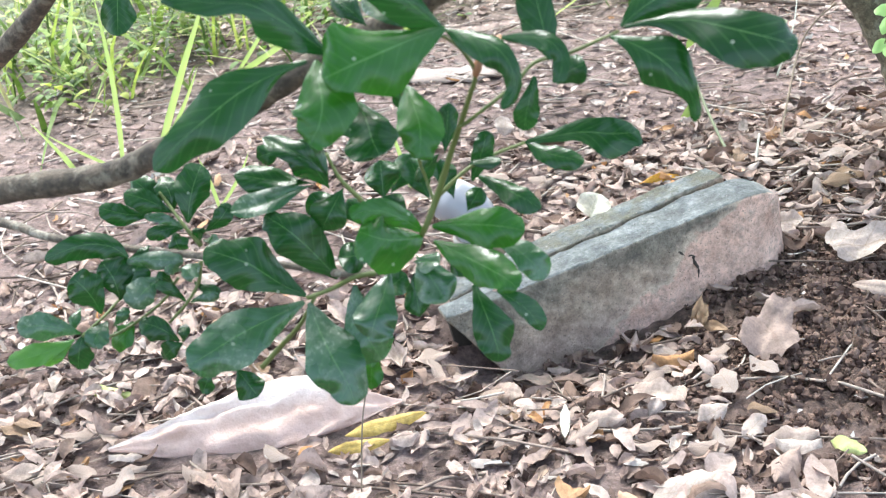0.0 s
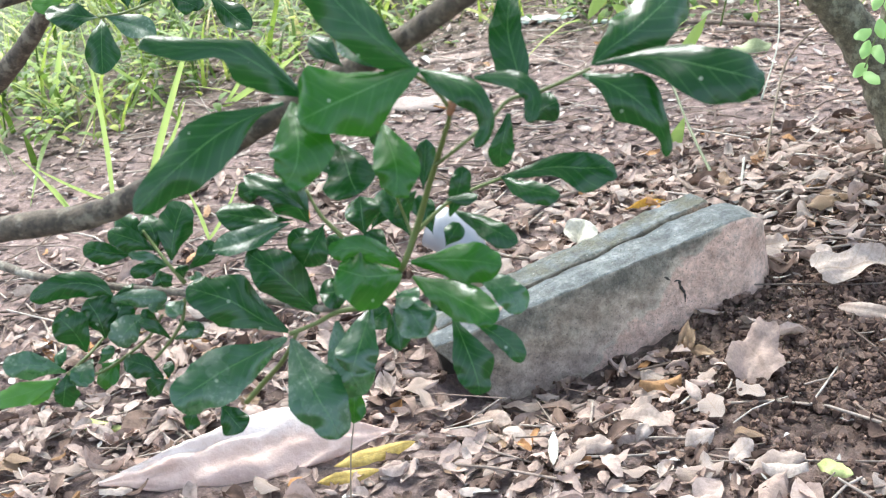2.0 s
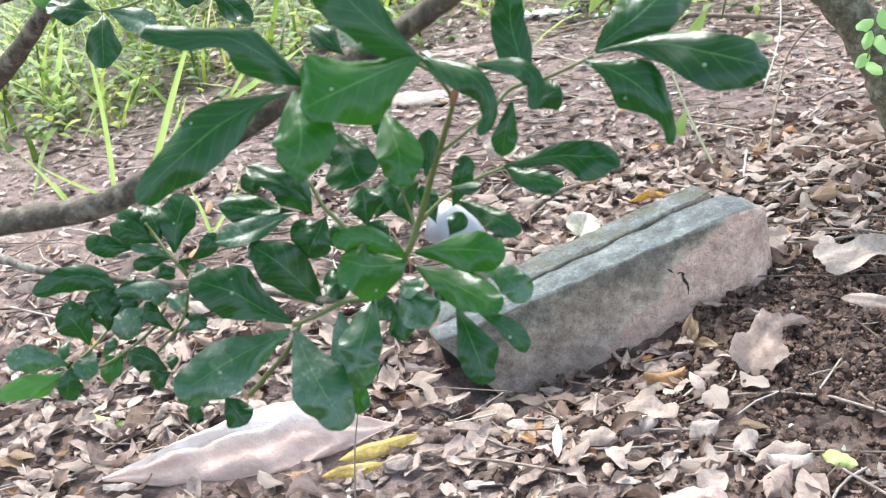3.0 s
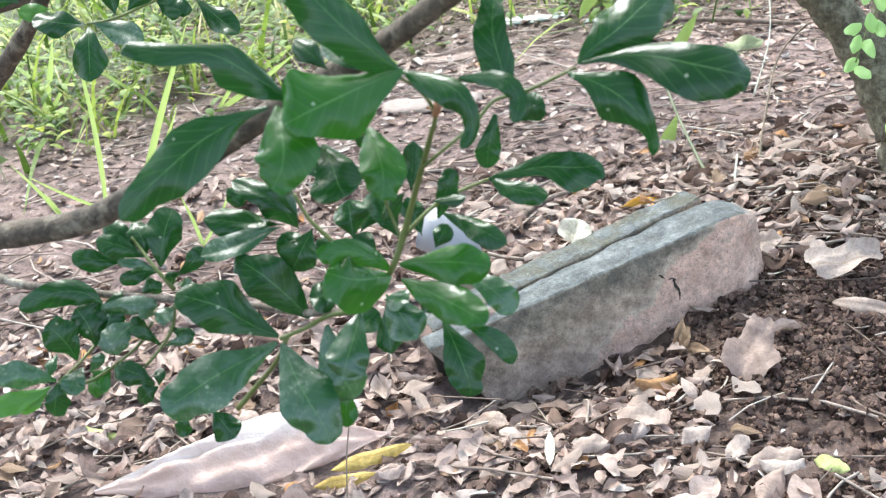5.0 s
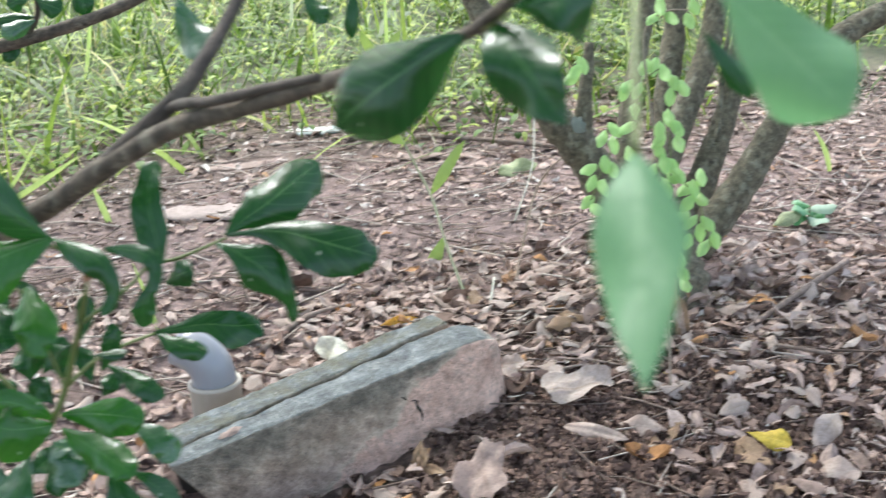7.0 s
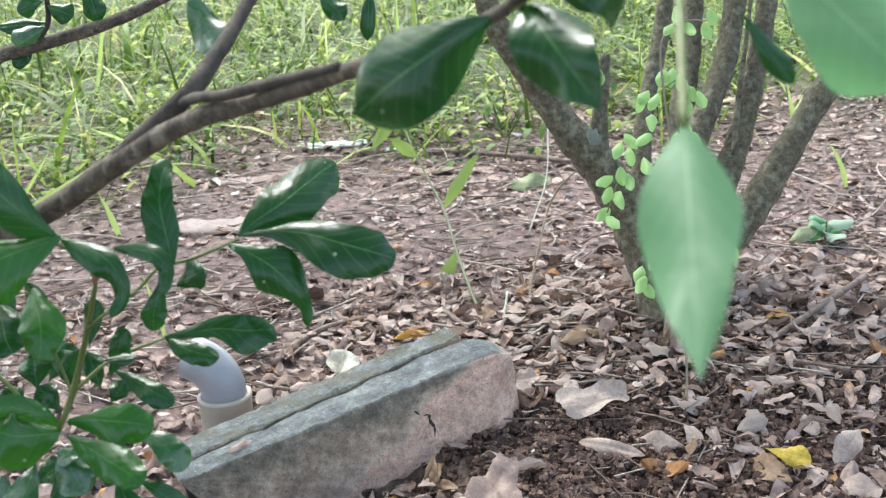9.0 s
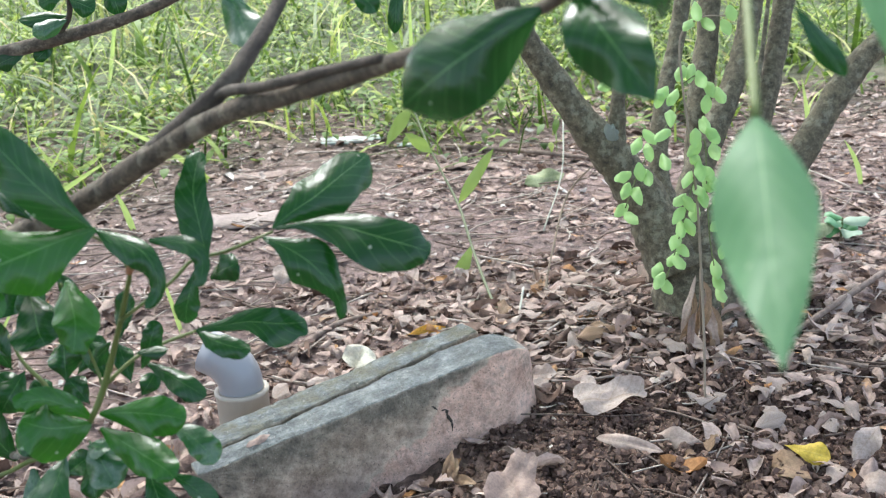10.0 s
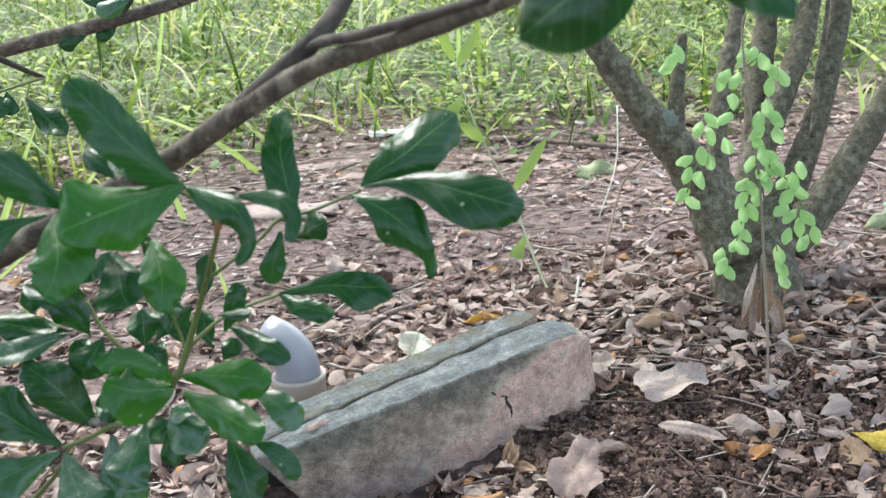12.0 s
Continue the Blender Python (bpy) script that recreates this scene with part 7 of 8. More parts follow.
fallen_leaf((0.0691, -0.1306, 0.0019), (0.1041, -0.1566, 0.0100), 0.0182, (-0.50, -0.43, 0.75), TAN_DEAD, "tan curled dead leaf in the litter", 35, 0.3, 0.5, 0)
fallen_leaf((-0.0390, -0.0888, -0.0209), (-0.0128, -0.1140, -0.0110), 0.0168, (-0.57, -0.29, 0.77), TAN_DEAD, "rosy tan dead leaf in the litter", 35, 0.3, 0.5, 0)
fallen_leaf((0.0788, -0.2629, 0.0040), (0.1263, -0.2599, 0.0140), 0.0273, (-0.13, -0.57, 0.81), PALE_DEAD, "large grey dead leaf lying on soil", 25, 0.3, 0.5, 0)

fallen_leaf(LEAF_SCRAP[0], LEAF_SCRAP[1], 0.0065, (0.1, -0.5, 0.86), RUSSET_DEAD, "small rosy dead leaf lying on the concrete block", 20, 0.2, 0.5, 0)

# ---- the large papery sheath that lies curled in front ----
def sheath_material():
    k = Nodes("papery_sheath_split")
    along_, across_ = uv_parts(k)
    vec = k.coord("Object")
    f, g = k.noise(vec, 45, 5, 0.65), k.noise(vec, 300, 4, 0.7)
    inner = k.ramp(f, (0.35, (0.61, 0.40, 0.32)), (0.65, (0.78, 0.57, 0.48)))
    # whiter towards the upper side: the light on the ridge is in the colour
    ridge_light = k.ramp(f, (0.3, (0.76, 0.585, 0.505)), (0.7, (0.88, 0.765, 0.695)))
    col = k.mix(k.ramp(k.math("ADD", across_, k.math("MULTIPLY", f, 0.7)), (0.15, 0.0), (0.55, 1.0)), inner, ridge_light)
    col = k.mix(k.ramp(g, (0.30, 0.25), (0.42, 0.0)), col, (0.32, 0.21, 0.16))
    k.color(col)
    k.rough(0.5)
    k.bump(k.math("ADD", f, k.math("MULTIPLY", g, 0.25)), 0.003, 0.8)
    k.translucent(col, 0.12)
    return k.mat


def sheath(base, tip, width, normal):
    """A stiff folded sheet, pointed at its tip and torn across at its base, with a ridge along the upper side."""
    length = (Vector(tip) - Vector(base)).length
    n, m = 60, 24
    verts, uvs, faces = [], [], []
    for i in range(n + 1):
        s = i / n
        w = width / 2 * (1 - max(0.0, (s - 0.42) / 0.58) ** 1.5) * (0.80 + 0.2 * min(1, s / 0.3)) + 0.0012
        for j in range(m + 1):
            v = 2 * j / m - 1
            edge = 1 + 0.10 * noise.noise(Vector((s * 7, 3.0 if v > 0 else 8.0, 1.0))) * abs(v)
            tear = 0.030 * noise.noise(Vector((v * 2.3, 5.0, 2.0))) + 0.012 * noise.noise(Vector((v * 9, 5.0, 6.0)))
            x = s * length + (1 - s) ** 3 * tear
            ridge = 0.40 + 0.08 * math.sin(s * 5)
            z = width * (0.20 - 0.30 * max(0.0, ridge - v) ** 1.3 * 0.6 - 0.75 * max(0.0, v - ridge))
            z += 0.0006 * math.sin(v * 11 + s * 4) * (0.4 + s) + 0.0045 * noise.noise(Vector((s * 9, v * 2.5, 4.0))) + 0.0012 * noise.noise(Vector((s * 30, v * 6, 9.0)))
            crease = abs(v - 0.16 - 0.25 * (s - 0.5))
            z -= 0.0030 * math.exp(-(crease / 0.05) ** 2) * (1 if 0.35 < s < 0.95 else 0.2)
            verts.append((x, -w * v * edge, z * min(1, 0.15 + 3 * (1 - s))))
            uvs.append((s, j / m))
    for i in range(n):
        for j in range(m):
            a = i * (m + 1) + j
            faces.append((a, a + 1, a + m + 2, a + m + 1))
    me = bpy.data.meshes.new("dry_sheath")
    me.from_pydata(verts, [], faces)
    lay = me.uv_layers.new(name="UVMap")
    for lp in me.loops:
        lay.data[lp.index].uv = uvs[lp.vertex_index]
    ob = mesh_object("dry_sheath", smooth(me), sheath_material(), None, leaf_pose(base, tip, normal))
    mod = ob.modifiers.new("thickness", "SOLIDIFY")
    mod.thickness = 0.0012
    return tagged(ob, "large papery pinkish-white dry sheath curled on the soil", "leaf sheath")


sheath((-0.1150, -0.1560, 0.0270), (-0.2989, -0.2108, 0.0120), 0.0560, (0.11, -0.48, 0.88))

# ---- dried leaves that hang at the foot of the tree ----
husk = base_empty("dried_plant", (0.362, 0.155, 0.02), "withered brown plant with hanging dried leaves below the tree", "plant")
mesh_object("stalk", tube_mesh([(0.364, 0.158, 0.0, 0.002), (0.361, 0.156, 0.05, 0.002), (0.359, 0.155, 0.100, 0.0015)], 7, 5, 0.3), DRY, husk)
for n in range(11):
    turn, ln = n * 2.4, 0.034 + 0.026 * abs(math.sin(n * 1.7))
    top = Vector((0.360 + 0.008 * math.cos(turn), 0.152 + 0.003 * math.sin(turn), 0.098 - 0.004 * n))
    tip = Vector((0.358 + 0.020 * math.cos(turn), 0.143 + 0.006 * math.sin(turn), max(0.022, top.z - ln)))
    tone = (BROWN_DEAD, TAN_DEAD, BROWN_DEAD, RUSSET_DEAD)[n % 4]
    mesh_object("leaf", leaf_mesh((tip - top).length, 0.0045 + 0.0022 * (n % 3), 55, 0.7, 70 * (-1) ** n, 0.5, 0.4, 300 + n, ragged=0.25), tone, husk, leaf_pose(top, tip, (0.5 * (-1) ** n, -1, 0.2)))


# ---- scattered litter ----
def blocked(x, y, margin=0.0):
    """True where the blocks, the pipe or the trunk stand."""
    p = Vector((x, y, 0)) - Vector((LEFT.x, LEFT.y, 0))
    a2 = Vector((along.x, along.y, 0)).normalized()
    u, v = p.dot(a2), p.dot(across_dir)
    if 0.022 - margin < u < 0.315 + margin and -0.004 - margin < v < 0.094 + margin:
        return True
    q = (x + 0.108) * -0.973 + (y + 0.166) * -0.229, (x + 0.108) * 0.229 - (y + 0.166) * 0.973
    if margin > 0.01 and 0.365 < x < 0.485 and -0.10 < y < -0.01:  # so do those on the dug soil
        return True
    if margin > 0.01 and -0.15 < x < -0.06 and -0.25 < y < -0.16:  # the yellow leaves lie open
        return True
    if 0 < q[0] < 0.165 and abs(q[1]) < 0.026:  # the sheath
        return True
    return (x - 0.395) ** 2 + (y - 0.285) ** 2 < 0.0024 or (x + 0.055) ** 2 + (y - 0.09) ** 2 < 0.0009


def scatter_leaves(name, material, count, area, size, density, seed, curl, label, lift=0.004, aspect=0.54, n=7, k=5):
    rng = np.random.default_rng(seed)
    places = []
    while len(places) < count:
        x, y = rng.uniform(area[0], area[1]), rng.uniform(area[2], area[3])
        if rng.random() > density(x, y) or blocked(x, y, 0.004):
            continue
        places.append((x, y, height(x, y)))
    P = np.array(places)
    s = np.linspace(0, 1, n)[:, None] * np.ones((1, k))
    v = np.ones((n, 1)) * np.linspace(-1, 1, k)[None, :]
    point = rng.uniform(0.8, 1.35, count)[:, None, None]
    cut = rng.uniform(0.78, 1.0, count)[:, None, None]
    prof = np.sin(np.pi * np.clip(0.04 + 0.95 * s[None] * cut, 0, 1)) ** point
    fold = (rng.random(count) ** 2 * 0.9 * (rng.random(count) < 0.6))[:, None, None]
    L = rng.uniform(*size, count) * (0.65 + 0.7 * rng.random(count) ** 2)
    W = L * aspect * rng.uniform(0.6, 1.25, count)
    c1, c2 = rng.normal(0, curl * 0.55, count), np.abs(rng.normal(curl * 0.5, curl * 0.5, count))
    X = (s[None] - 0.5) * L[:, None, None]
    hw = prof * v[None] * W[:, None, None] / 2 * (1 + 0.12 * rng.normal(size=(count, n, k)))
    Z = c1[:, None, None] * (s[None] - 0.5) ** 2 * L[:, None, None] * 2.2 + c2[:, None, None] * (v[None] ** 2) * W[:, None, None] * 0.55
    Z += fold * np.abs(v[None]) * prof * W[:, None, None] * 0.6
    Z += 0.05 * L[:, None, None] * rng.normal(size=(count, n, k)) * curl
    loc = np.stack([X, hw, Z], -1)
    yaw, pit, rol = rng.uniform(0, 6.283, count), rng.normal(0, 0.16 * curl + 0.08, count), rng.normal(0, 0.28 * curl + 0.10, count)
    flip = np.where(rng.random(count) < 0.4, -1.0, 1.0)
    loc[..., 2] *= flip[:, None, None]
    cy, sy, cp, sp, cr, sr = np.cos(yaw), np.sin(yaw), np.cos(pit), np.sin(pit), np.cos(rol), np.sin(rol)
    z0, o1 = np.zeros(count), np.ones(count)
    Rz = np.stack([np.stack([cy, -sy, z0], -1), np.stack([sy, cy, z0], -1), np.stack([z0, z0, o1], -1)], -2)
    Ry = np.stack([np.stack([cp, z0, sp], -1), np.stack([z0, o1, z0], -1), np.stack([-sp, z0, cp], -1)], -2)
    Rx = np.stack([np.stack([o1, z0, z0], -1), np.stack([z0, cr, -sr], -1), np.stack([z0, sr, cr], -1)], -2)
    verts = np.einsum("cij,cnkj->cnki", Rz @ Ry @ Rx, loc)
    low = verts[..., 2].min((1, 2))
    verts[..., 2] += (P[:, 2] - low * 0.75 + rng.uniform(0, lift, count))[:, None, None]
    verts[..., 0] += P[:, 0][:, None, None]
    verts[..., 1] += P[:, 1][:, None, None]
    base = np.arange(count)[:, None] * n * k
    cells = np.array([[i * k + j, (i + 1) * k + j, (i + 1) * k + j + 1, i * k + j + 1] for i in range(n - 1) for j in range(k - 1)])
    faces = (base[:, None] + cells[None]).reshape(-1, 4)
    me = bpy.data.meshes.new(name)
    me.from_pydata(verts.reshape(-1, 3).tolist(), [], faces.tolist())
    smooth(me)
    return tagged(mesh_object(name, me, material), label, "leaf litter", kind="stuff")


def near_density(x, y):
    d = 0.35 + 0.9 * noise.noise(Vector((x * 9, y * 9, 5.0)))
    front = 0.75 if y < 0.02 else 0.5
    right = 0.85 if x > 0.16 and y > 0.13 else 0
    if x > 0.14 and -0.16 < y < 0.13:
        front = 0.42
    gap = 0.95 * math.exp(-(((x - 0.24) / 0.11) ** 2 + ((y - 0.02) / 0.06) ** 2))
    gap += 0.85 * math.exp(-(((x - 0.24) / 0.13) ** 2 + ((y + 0.15) / 0.13) ** 2))
    gap -= 0.50 * math.exp(-(((x - 0.44) / 0.15) ** 2 + ((y - 0.00) / 0.12) ** 2))
    bare = 0.35 if x < -0.05 and y > 0.10 else 0
    return max(0.03, max(front, right) + 0.25 * d - gap - bare)


def far_density(x, y):
    bare = 0.5 if x < 0.05 else 0.0
    return max(0.05, 0.55 + 0.8 * noise.noise(Vector((x * 6, y * 6, 2.0))) - bare)


scatter_leaves("leaf_litter", LITTER, 3700, (-0.50, 0.75, -0.36, 0.42), (0.015, 0.029), near_density, 11, 0.55, "curled tan and brown dead leaves strewn over soil", 0.008, 0.46)
scatter_leaves("leaf_litter", LITTER, 4300, (-0.75, 1.05, 0.10, 1.25), (0.010, 0.023), far_density, 12, 0.35, "small brown dead leaves strewn over bare soil", 0.004, 0.46)
scatter_leaves("leaf_chaff", CHAFF, 15000, (-0.75, 1.05, -0.36, 1.30), (0.006, 0.018), lambda x, y: min(0.9, 0.25 + near_density(x, y)) if y < 0.3 else 0.8, 13, 0.3, "broken bits of dead leaf on soil", 0.003, 0.5, 5, 3)


def scatter_twigs(count, seed):
    rng = np.random.default_rng(seed)
    verts, faces = [], []
    while count:
        x, y = rng.uniform(-0.6, 0.95), rng.uniform(-0.32, 1.15)
        if blocked(x, y, 0.03):
            continue
        count -= 1
        yaw, ln, r = rng.normal(0.1, 0.7), rng.uniform(0.02, 0.12) * (1.5 if rng.random() < 0.1 else 1), rng.uniform(0.0005, 0.0012)
        d = np.array((math.cos(yaw), math.sin(yaw), rng.normal(0, 0.06)))
        bow = rng.normal(0, 0.28)
        n0 = len(verts)
        for i in range(4):
            s = i / 3 - 0.5
            c = np.array((x, y, height(x, y) + 0.005 + rng.uniform(0, 0.002))) + d * ln * s + np.array((-d[1], d[0], 0)) * bow * ln * (0.25 - s * s)
            for j in range(5):
                a = 1.2566 * j
                verts.append(tuple(c + r * np.array((-d[1] * math.cos(a), d[0] * math.cos(a), math.sin(a)))))
        for i in range(3):
            for j in range(5):
                k = (j + 1) % 5
                faces.append((n0 + i * 5 + j, n0 + i * 5 + k, n0 + i * 5 + 5 + k, n0 + i * 5 + 5 + j))
    me = bpy.data.meshes.new("twig_litter")
    me.from_pydata(verts, [], faces)
    return tagged(mesh_object("twig_litter", smooth(me), TWIGS), "thin dry twigs scattered over the soil", "twigs", kind="stuff")


scatter_twigs(1300, 21)


def scatter_clods(count, seed):
    """Crumbs of soil, many of them clung together into clods."""
    rng = np.random.default_rng(seed)
    bm = bmesh.new()
    bmesh.ops.create_icosphere(bm, subdivisions=1, radius=1)
    tv = np.array([v.co for v in bm.verts])
    tf = np.array([[v.index for v in f.verts] for f in bm.faces])
    bm.free()
    verts, faces = [], []
    n = 0
    while n < count:
        x, y = rng.uniform(-0.45, 0.85), rng.uniform(-0.34, 0.42)
        dug = math.exp(-(((x - 0.34) / 0.22) ** 2 + ((y + 0.03) / 0.17) ** 2)) + 0.03
        if rng.random() > dug or blocked(x, y, -0.002):
            continue
        big = rng.random() ** 3
        core, z = 0.0009 + 0.0062 * big, height(x, y)
        for q in range(2 + int(12 * big)):
            r = core * rng.uniform(0.25, 0.62)
            d = rng.normal(size=3)
            d *= core * 0.75 / np.linalg.norm(d)
            v = tv * (1 + 0.42 * rng.normal(size=(len(tv), 1))) * r * rng.uniform(0.7, 1.2, 3)
            verts.append(v + np.array((x, y, z + core * 0.35)) + d)
            faces.append(tf + n * len(tv))
            n += 1
    me = bpy.data.meshes.new("soil_clods")
    me.from_pydata(np.concatenate(verts).tolist(), [], np.concatenate(faces).tolist())
    return tagged(mesh_object("soil_clods", me, CLOD), "crumbly dark brown clods of dug soil", "soil", kind="stuff")


scatter_clods(44000, 31)


# ---- single dead leaves that lie on top of the rest ----
def crumpled_leaf(place, size, turn, lobes, seed, material, label, tilt=(12, 0), fold=0.16, crumple=0.11):
    """A wide torn leaf with pointed lobes, folded along its rib and crumpled."""
    rings, spokes = 8, 56
    verts, uvs, faces = [(0, 0, 0)], [(0.5, 0.5)], []
    for q in range(1, rings + 1):
        for a in range(spokes):
            th = 2 * math.pi * a / spokes
            saw = abs((lobes * th / (2 * math.pi) + 0.3 * math.sin(th + seed)) % 1 - 0.5) * 2
            r = (0.70 + 0.34 * saw ** 1.5 + 0.22 * noise.noise(Vector((math.cos(th) * 1.6, math.sin(th) * 1.6, seed)))
                 + 0.07 * noise.noise(Vector((math.cos(th) * 7, math.sin(th) * 7, seed)))) * q / rings
            x, y = size[0] / 2 * r * math.cos(th), size[1] / 2 * r * math.sin(th)
            u = Vector((x / size[0] * 3, y / size[1] * 3, seed))
            z = fold * abs(y) + size[1] * (crumple * noise.noise(u) + 0.04 * noise.noise(u * 3)) + size[1] * 0.10 * (q / rings) ** 3 * math.sin(3 * th + seed)
            verts.append((x, y, z))
            uvs.append((0.5 + 0.5 * r * math.cos(th), 0.5 + 0.5 * r * math.sin(th)))
    for a in range(spokes):
        b = (a + 1) % spokes
        faces.append((0, 1 + a, 1 + b))
        for q in range(rings - 1):
            i, j = 1 + q * spokes, 1 + (q + 1) * spokes
            faces.append((i + a, j + a, j + b, i + b))
    me = bpy.data.meshes.new("dead_leaf")
    me.from_pydata(verts, [], faces)
    lay = me.uv_layers.new(name="UVMap")
    for lp in me.loops:
        lay.data[lp.index].uv = uvs[lp.vertex_index]
    ob = mesh_object("dead_leaf", smooth(me), material, None, pose(place[0], place[1], height(*place[:2]) + place[2], tilt[0], tilt[1], turn))
    return tagged(ob, label, "leaf", "fallen leaves")


crumpled_leaf((0.174, -0.074, 0.018), (0.080, 0.042), 74, 4, 2.0, RUSSET_DEAD, "large torn brown dead leaf with pointed lobes on soil", (8, -24), 0.2, 0.14)
crumpled_leaf((0.262, 0.046, 0.018), (0.078, 0.044), 8, 2, 5.0, PALE_DEAD, "pale torn dead leaf folded in two on loose soil", (15, -4), 0.3, 0.24)


def strew(count, seed):
    rng = random.Random(seed)
    kinds = [[leaf_mesh(1.0, rng.uniform(0.36, 0.58), rng.uniform(-35, 60), rng.uniform(0, 0.6), rng.uniform(-45, 45), rng.choice((0.4, 0.44, 0.5, 0.55)), 0.3, 500 + q, 12, 6, 0.22) for q in range(9)] for tone in range(3)]
    for metal, row in zip((TAN_DEAD, PALE_DEAD, BROWN_DEAD), kinds):
        for me in row:
            me.materials.append(metal)
    while count:
        x, y = rng.uniform(-0.40, 0.60), rng.uniform(-0.25, 0.36)
        if rng.random() > near_density(x, y) + 0.12 or blocked(x, y, 0.012):
            continue
        count -= 1
        tone = rng.choices((0, 1, 2), (5, 4, 1))[0]
        size = rng.uniform(0.018, 0.036)
        ob = mesh_object("dead_leaf", rng.choice(kinds[tone]), None, None,
                         Matrix.Translation((x, y, height(x, y) + 0.007)) @ Matrix.Rotation(rng.uniform(0, 6.283), 4, "Z") @ Matrix.Rotation(rng.gauss(0, 0.28), 4, "X")
                         @ Matrix.Rotation(rng.gauss(0, 0.16), 4, "Y") @ Matrix.Scale(size, 4) @ Matrix.Translation((-0.5, 0, 0.10)))
        tagged(ob, ("small curled tan dead leaf lying on the litter", "pale bleached dead leaf lying on the litter", "small rusty brown dead leaf lying on the litter")[tone], "leaf", "fallen leaves")


strew(200, 61)

# ---- grass and small weeds at the back ----
def turf_density(x, y):
    edge = 0.88 + 0.12 * noise.noise(Vector((x * 3, 0.0, 7.0))) - 0.30 * max(0.0, min(1.0, (-x - 0.15) / 0.35)) - 0.10 * max(0.0, min(1.0, (-x - 0.40) / 0.3)) + 0.25 * max(0.0, min(1.0, (x - 0.45) / 0.4))
    d = (y - edge) / 0.30
    clump = 0.40 + 1.1 * noise.noise(Vector((x * 7, y * 7, 3.0)))
    return max(0.0, min(1.0, d)) * max(0.08, clump)


def scatter_blades(count, seed, half=0.0, stout=1.0):
    rng = np.random.default_rng(seed)
    verts, faces = [], []
    n = 0
    while n < count:
        y = rng.uniform(0.5, 3.6)
        x = rng.uniform(-0.55 - 0.35 * y, 0.45 + 0.40 * y)
        if half:  # beyond the sides of the path
            x, y = rng.uniform(-half, half), rng.uniform(-half, half)
            if x * x + y * y < 2.2 or (y > 0 and -0.6 - 0.35 * y < x < 0.5 + 0.4 * y):
                continue
        elif rng.random() > turf_density(x, y):
            continue
        n += 1
        tall = rng.uniform(0.05, 0.17) * (1.7 if rng.random() < 0.10 else 1.0)
        yaw, lean, bow = rng.uniform(0, 6.283), abs(rng.normal(0.6, 0.4)), abs(rng.normal(0.9, 0.5))
        w = rng.uniform(0.0009, 0.0026) * (1.7 if rng.random() < 0.15 else 1.0) * stout
        tall *= 0.4 + 0.6 * stout
        dx, dy = math.cos(yaw), math.sin(yaw)
        n0 = len(verts)
        for i in range(5):
            s = i / 4
            out = tall * (math.sin(lean) * s + bow * s * s * 0.6)
            up = tall * (math.cos(lean) * s - bow * s * s * 0.38)
            hw = w * (1 - s ** 2 * 0.92)
            cx, cy, cz = x + dx * out, y + dy * out, height(x, y) + up - 0.002
            verts.append((cx - dy * hw, cy + dx * hw, cz))
            verts.append((cx + dy * hw, cy - dx * hw, cz + hw * 0.4))
        for i in range(4):
            a = n0 + 2 * i
            faces.append((a, a + 1, a + 3, a + 2))
    me = bpy.data.meshes.new("grass")
    me.from_pydata(verts, [], faces)
    return tagged(mesh_object("grass", smooth(me), GRASS), "thin bright green grass with some dry blades", "grass", kind="stuff")


scatter_blades(6800, 41)
scatter_blades(560, 44, 0.0, 2.1)
scatter_blades(9000, 42, 4.5)


def scatter_weeds(count, seed):
    """Low clumps of small oval leaves."""
    rng = np.random.default_rng(seed)
    verts, faces = [], []
    n = 0
    while n < count:
        y = rng.uniform(0.55, 3.4)
        x = rng.uniform(-0.55 - 0.35 * y, 0.45 + 0.40 * y)
        if rng.random() > turf_density(x, y) ** 0.8:
            continue
        n += 1
        z = height(x, y)
        for q in range(rng.integers(4, 9)):
            yaw, r = rng.uniform(0, 6.283), rng.uniform(0.004, 0.034)
            ln, wd, up = rng.uniform(0.010, 0.026), rng.uniform(0.0035, 0.0075), rng.uniform(0.008, 0.075)
            dx, dy, tilt = math.cos(yaw), math.sin(yaw), rng.normal(0.15, 0.35)
            bx, by = x + dx * r, y + dy * r
            n0 = len(verts)
            for i, hw in enumerate((0.1, 0.8, 1.0, 0.7, 0.05)):
                s = i / 4
                px, py, pz = bx + dx * ln * s, by + dy * ln * s, z + up + ln * s * tilt - 0.3 * ln * s * s
                verts.append((px - dy * wd * hw, py + dx * wd * hw, pz + wd * hw * 0.3))
                verts.append((px + dy * wd * hw, py - dx * wd * hw, pz + wd * hw * 0.3))
            for i in range(4):
                a = n0 + 2 * i
                faces.append((a, a + 1, a + 3, a + 2))
    me = bpy.data.meshes.new("low_weeds")
    me.from_pydata(verts, [], faces)
    return tagged(mesh_object("low_weeds", smooth(me), WEED), "low yellow-green weeds with small oval leaves", "weeds", kind="stuff")


scatter_weeds(2000, 43)


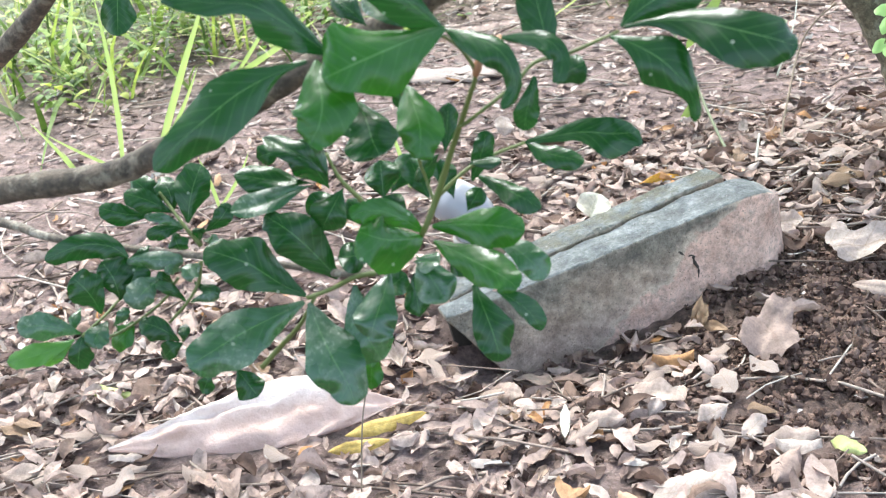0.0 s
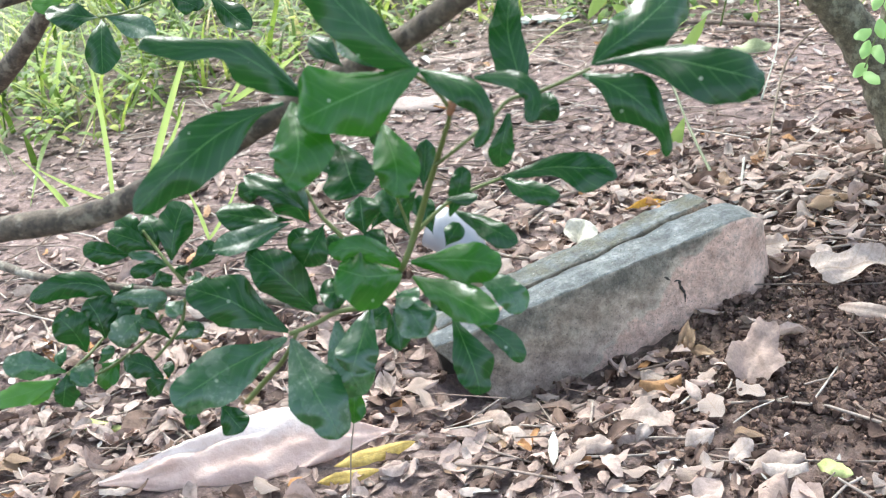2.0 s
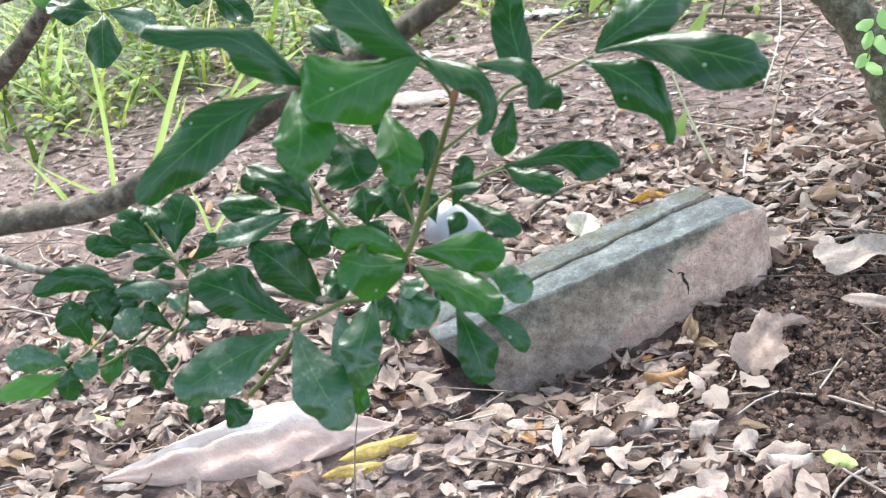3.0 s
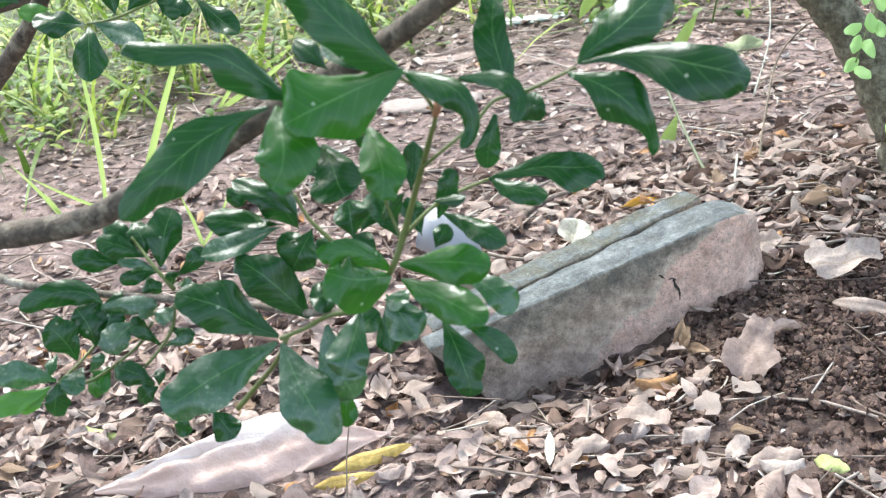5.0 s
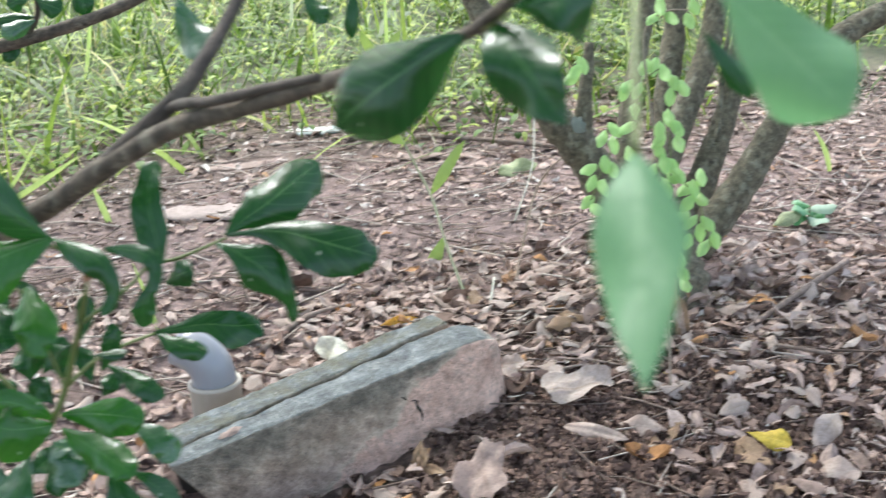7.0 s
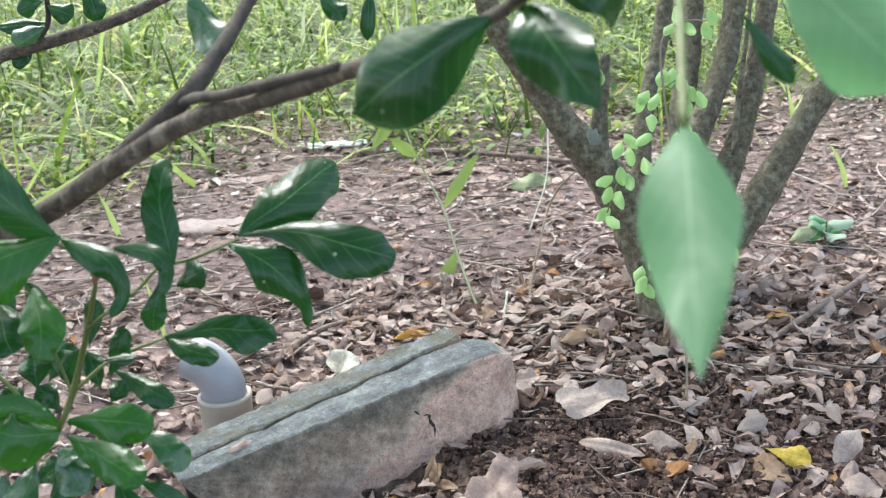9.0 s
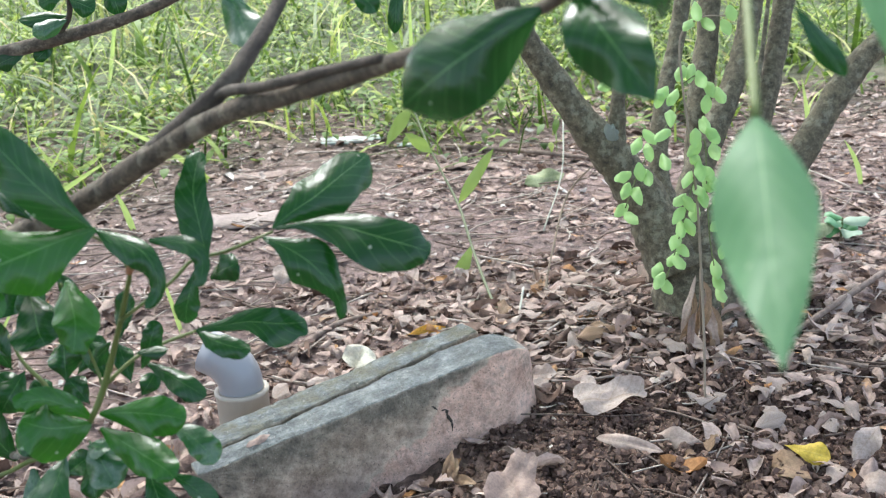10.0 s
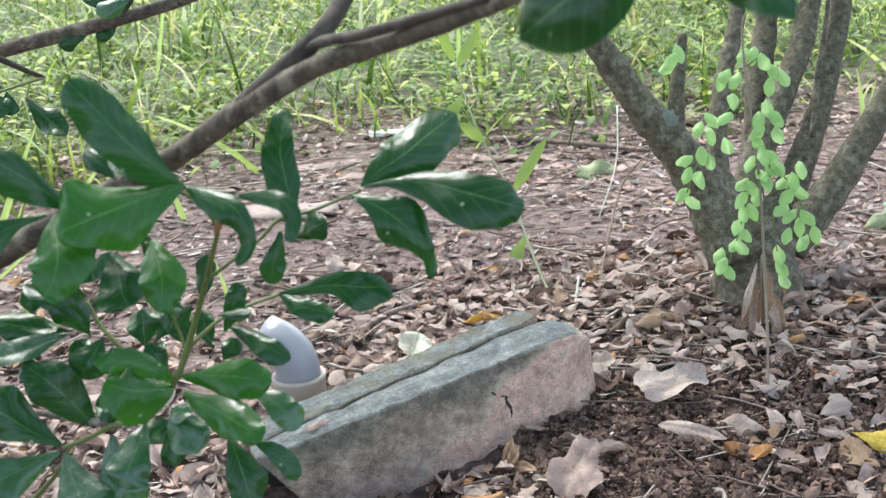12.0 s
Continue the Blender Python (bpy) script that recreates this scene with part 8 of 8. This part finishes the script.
# tall blades that stand clear of the turf
def blade_mesh(base, tip, width, bow):
    b, t = Vector(base), Vector(tip)
    ax = t - b
    side = ax.cross(Vector((0, 1, 0.2))).normalized()
    verts, faces = [], []
    for i in range(13):
        s = i / 12
        c = b + ax * s + Vector((bow, 0, 0)) * (s * (1 - s)) * ax.length
        hw = width / 2 * (1 - s ** 3) * (0.7 + 0.3 * min(1, s * 4))
        fold = Vector((0, 0.35 * hw, 0))
        verts += [c - side * hw + fold, c, c + side * hw + fold]
    for i in range(12):
        for j in (0, 1):
            a = i * 3 + j
            faces.append((a, a + 1, a + 4, a + 3))
    me = bpy.data.meshes.new("blade")
    me.from_pydata([tuple(v) for v in verts], [], faces)
    return smooth(me)


def tuft(place, blades):
    root = base_empty("grass_tuft", place, "tuft of long bright yellow-green grass blades in bare soil", "grass", "grass tufts")
    for dx, dy, h, w, bow in blades:
        mesh_object("blade", blade_mesh(place, (place[0] + dx, place[1] + dy, h), w * 0.8, bow), BLADE, root)
    return root


tuft((-0.493, 0.368, 0.0), ((0.008, 0.0, 0.210, 0.0079, 0.10), (-0.083, 0.0, 0.050, 0.0058, -0.20),))
tuft((-0.461, 0.397, 0.0), ((0.099, 0.0, 0.203, 0.0104, -0.05), (0.067, 0.0, 0.108, 0.0063, 0.10), (0.110, 0.0, 0.092, 0.0050, 0.10),))
tuft((-0.520, 0.323, 0.0), ((-0.049, 0.0, 0.080, 0.0074, 0.15), (-0.019, 0.0, 0.045, 0.0050, 0.10),))
tuft((-0.714, 0.737, 0.0), ((0.043, 0.0, 0.116, 0.0125, 0.05), (0.069, 0.0, 0.082, 0.0078, 0.10), (-0.008, 0.0, 0.071, 0.0079, -0.10),))
tuft((-0.452, 0.705, 0.0), ((0.127, 0.0, 0.074, 0.0106, 0.10), (0.077, 0.0, 0.101, 0.0068, 0.10),))
tuft((-0.346, 0.246, 0.0), ((-0.013, 0.0, 0.058, 0.0058, 0.10), (0.041, 0.0, 0.061, 0.0046, 0.20),))
tuft((-0.276, 0.621, 0.0), ((-0.017, 0.0, 0.058, 0.0115, 0.05),))
tuft((-0.440, 0.870, 0.0), ((0.068, 0.0, 0.040, 0.0116, 0.10), (-0.035, 0.0, 0.074, 0.0074, 0.10),))
tuft((-0.149, 0.274, 0.0), ((-0.017, 0.0, 0.079, 0.0063, 0.05),))
tuft((-0.522, 1.508, 0.0), ((0.045, 0.0, 0.225, 0.0096, 0.05),))
tuft((0.661, 0.876, 0.0), ((-0.018, 0.0, 0.110, 0.0097, 0.10), (0.011, 0.0, 0.092, 0.0073, -0.10),))
tuft((0.682, 0.702, 0.0), ((-0.027, 0.0, 0.064, 0.0090, 0.30),))
tuft((0.069, 1.307, 0.0), ((0.005, 0.0, 0.210, 0.0088, 0.03),))

# ---- scraps far back on the path ----
SCRAP = plain("pale_scrap", (0.34, 0.40, 0.36), (0.48, 0.54, 0.50), 60, 0.5, 0.001)


def scrap(place, length, width, yaw, seed, material, name, label, category):
    bm = bmesh.new()
    nx, ny = 14, 5
    grid = [[bm.verts.new((length * (i / nx - 0.5), width * (j / ny - 0.5) * (0.45 + 0.55 * math.sin(math.pi * (0.08 + 0.84 * i / nx)) + 0.2 * noise.noise(Vector((i * 0.25, seed, 0)))),
                           0.002 + 0.007 * noise.noise(Vector((i * 0.45, j * 0.8, seed))) + 0.22 * width * (0.5 - abs(j / ny - 0.5)))) for j in range(ny + 1)] for i in range(nx + 1)]
    for i in range(nx):
        for j in range(ny):
            bm.faces.new((grid[i][j], grid[i + 1][j], grid[i + 1][j + 1], grid[i][j + 1])).smooth = True
    ob = mesh_object(name, bm, material, None, pose(place[0], place[1], height(*place[:2]), 0, 0, yaw))
    mod = ob.modifiers.new("thickness", "SOLIDIFY")
    mod.thickness = 0.001
    return tagged(ob, label, category)


scrap((-0.02, 1.035), 0.10, 0.035, 4, 1.0, SCRAP, "plastic_scrap", "crumpled pale green scrap of plastic on the path", "litter")
scrap((0.08, 0.985), 0.055, 0.016, -6, 2.0, SCRAP, "plastic_scrap", "narrow pale green scrap of plastic on the path", "litter")
scrap((-0.145, 0.650), 0.13, 0.070, 3, 3.0, SHEATH, "dry_sheath", "pale dry leaf sheath lying on the path", "leaf sheath")
scrap((-0.06, 0.80), 0.13, 0.030, 5, 5.0, RUSSET_DEAD, "dry_sheath", "narrow brown dry sheath lying on the path", "leaf sheath")
scrap((0.16, 0.86), 0.12, 0.028, -4, 6.0, RUSSET_DEAD, "dry_sheath", "long brown dry leaf lying on the path", "leaf sheath")
scrap((-0.16, 0.86), 0.12, 0.030, 12, 8.0, RUSSET_DEAD, "dry_sheath", "dark brown dry leaf at the edge of the grass", "leaf sheath")

# ---- a small broad-leaved weed in the litter below the tree's right-hand stems ----
BROADLEAF = plain("broad_leaf", (0.045, 0.16, 0.055), (0.09, 0.25, 0.10), 140, 0.4, 0.0006, (0.12, 0.40, 0.12), 0.2)
PALE_UNDER = plain("pale_leaf_back", (0.22, 0.32, 0.23), (0.34, 0.44, 0.33), 90, 0.5, 0.0005, (0.4, 0.55, 0.36), 0.25)
rosette = base_empty("small_weed", (0.587, 0.475, height(0.587, 0.475)), "small weed with broad blue-green leaves in dead leaves", "weed")
for q in range(7):
    turn, ln = q * 2.4 + 0.4, 0.024 + 0.004 * (q % 3)
    base = Vector((0.587, 0.475, height(0.587, 0.475) + 0.012 + 0.003 * q))
    tip = base + Vector((math.cos(turn) * ln, math.sin(turn) * ln, 0.008 - 0.003 * (q % 4)))
    mesh_object("leaf", leaf_mesh((tip - base).length, 0.019, 35, 0.25, 12 * (-1) ** q, 0.5, 0.15, 700 + q), PALE_UNDER if q in (2, 5) else BROADLEAF, rosette, leaf_pose(base, tip, (0, -0.3, 1)))
mesh_object("stem", tube_mesh([(0.587, 0.475, height(0.587, 0.475) - 0.004, 0.0014), (0.588, 0.475, height(0.587, 0.475) + 0.032, 0.0010)], 6, 4), SHOOT, rosette)
fallen_leaf((0.575, 0.462, 0.030), (0.537, 0.446, 0.020), 0.018, (0.1, -0.5, 0.8), DULL_GREEN, "dull green fallen leaf lying on its edge", 25, 0.3, 0.44, 0)
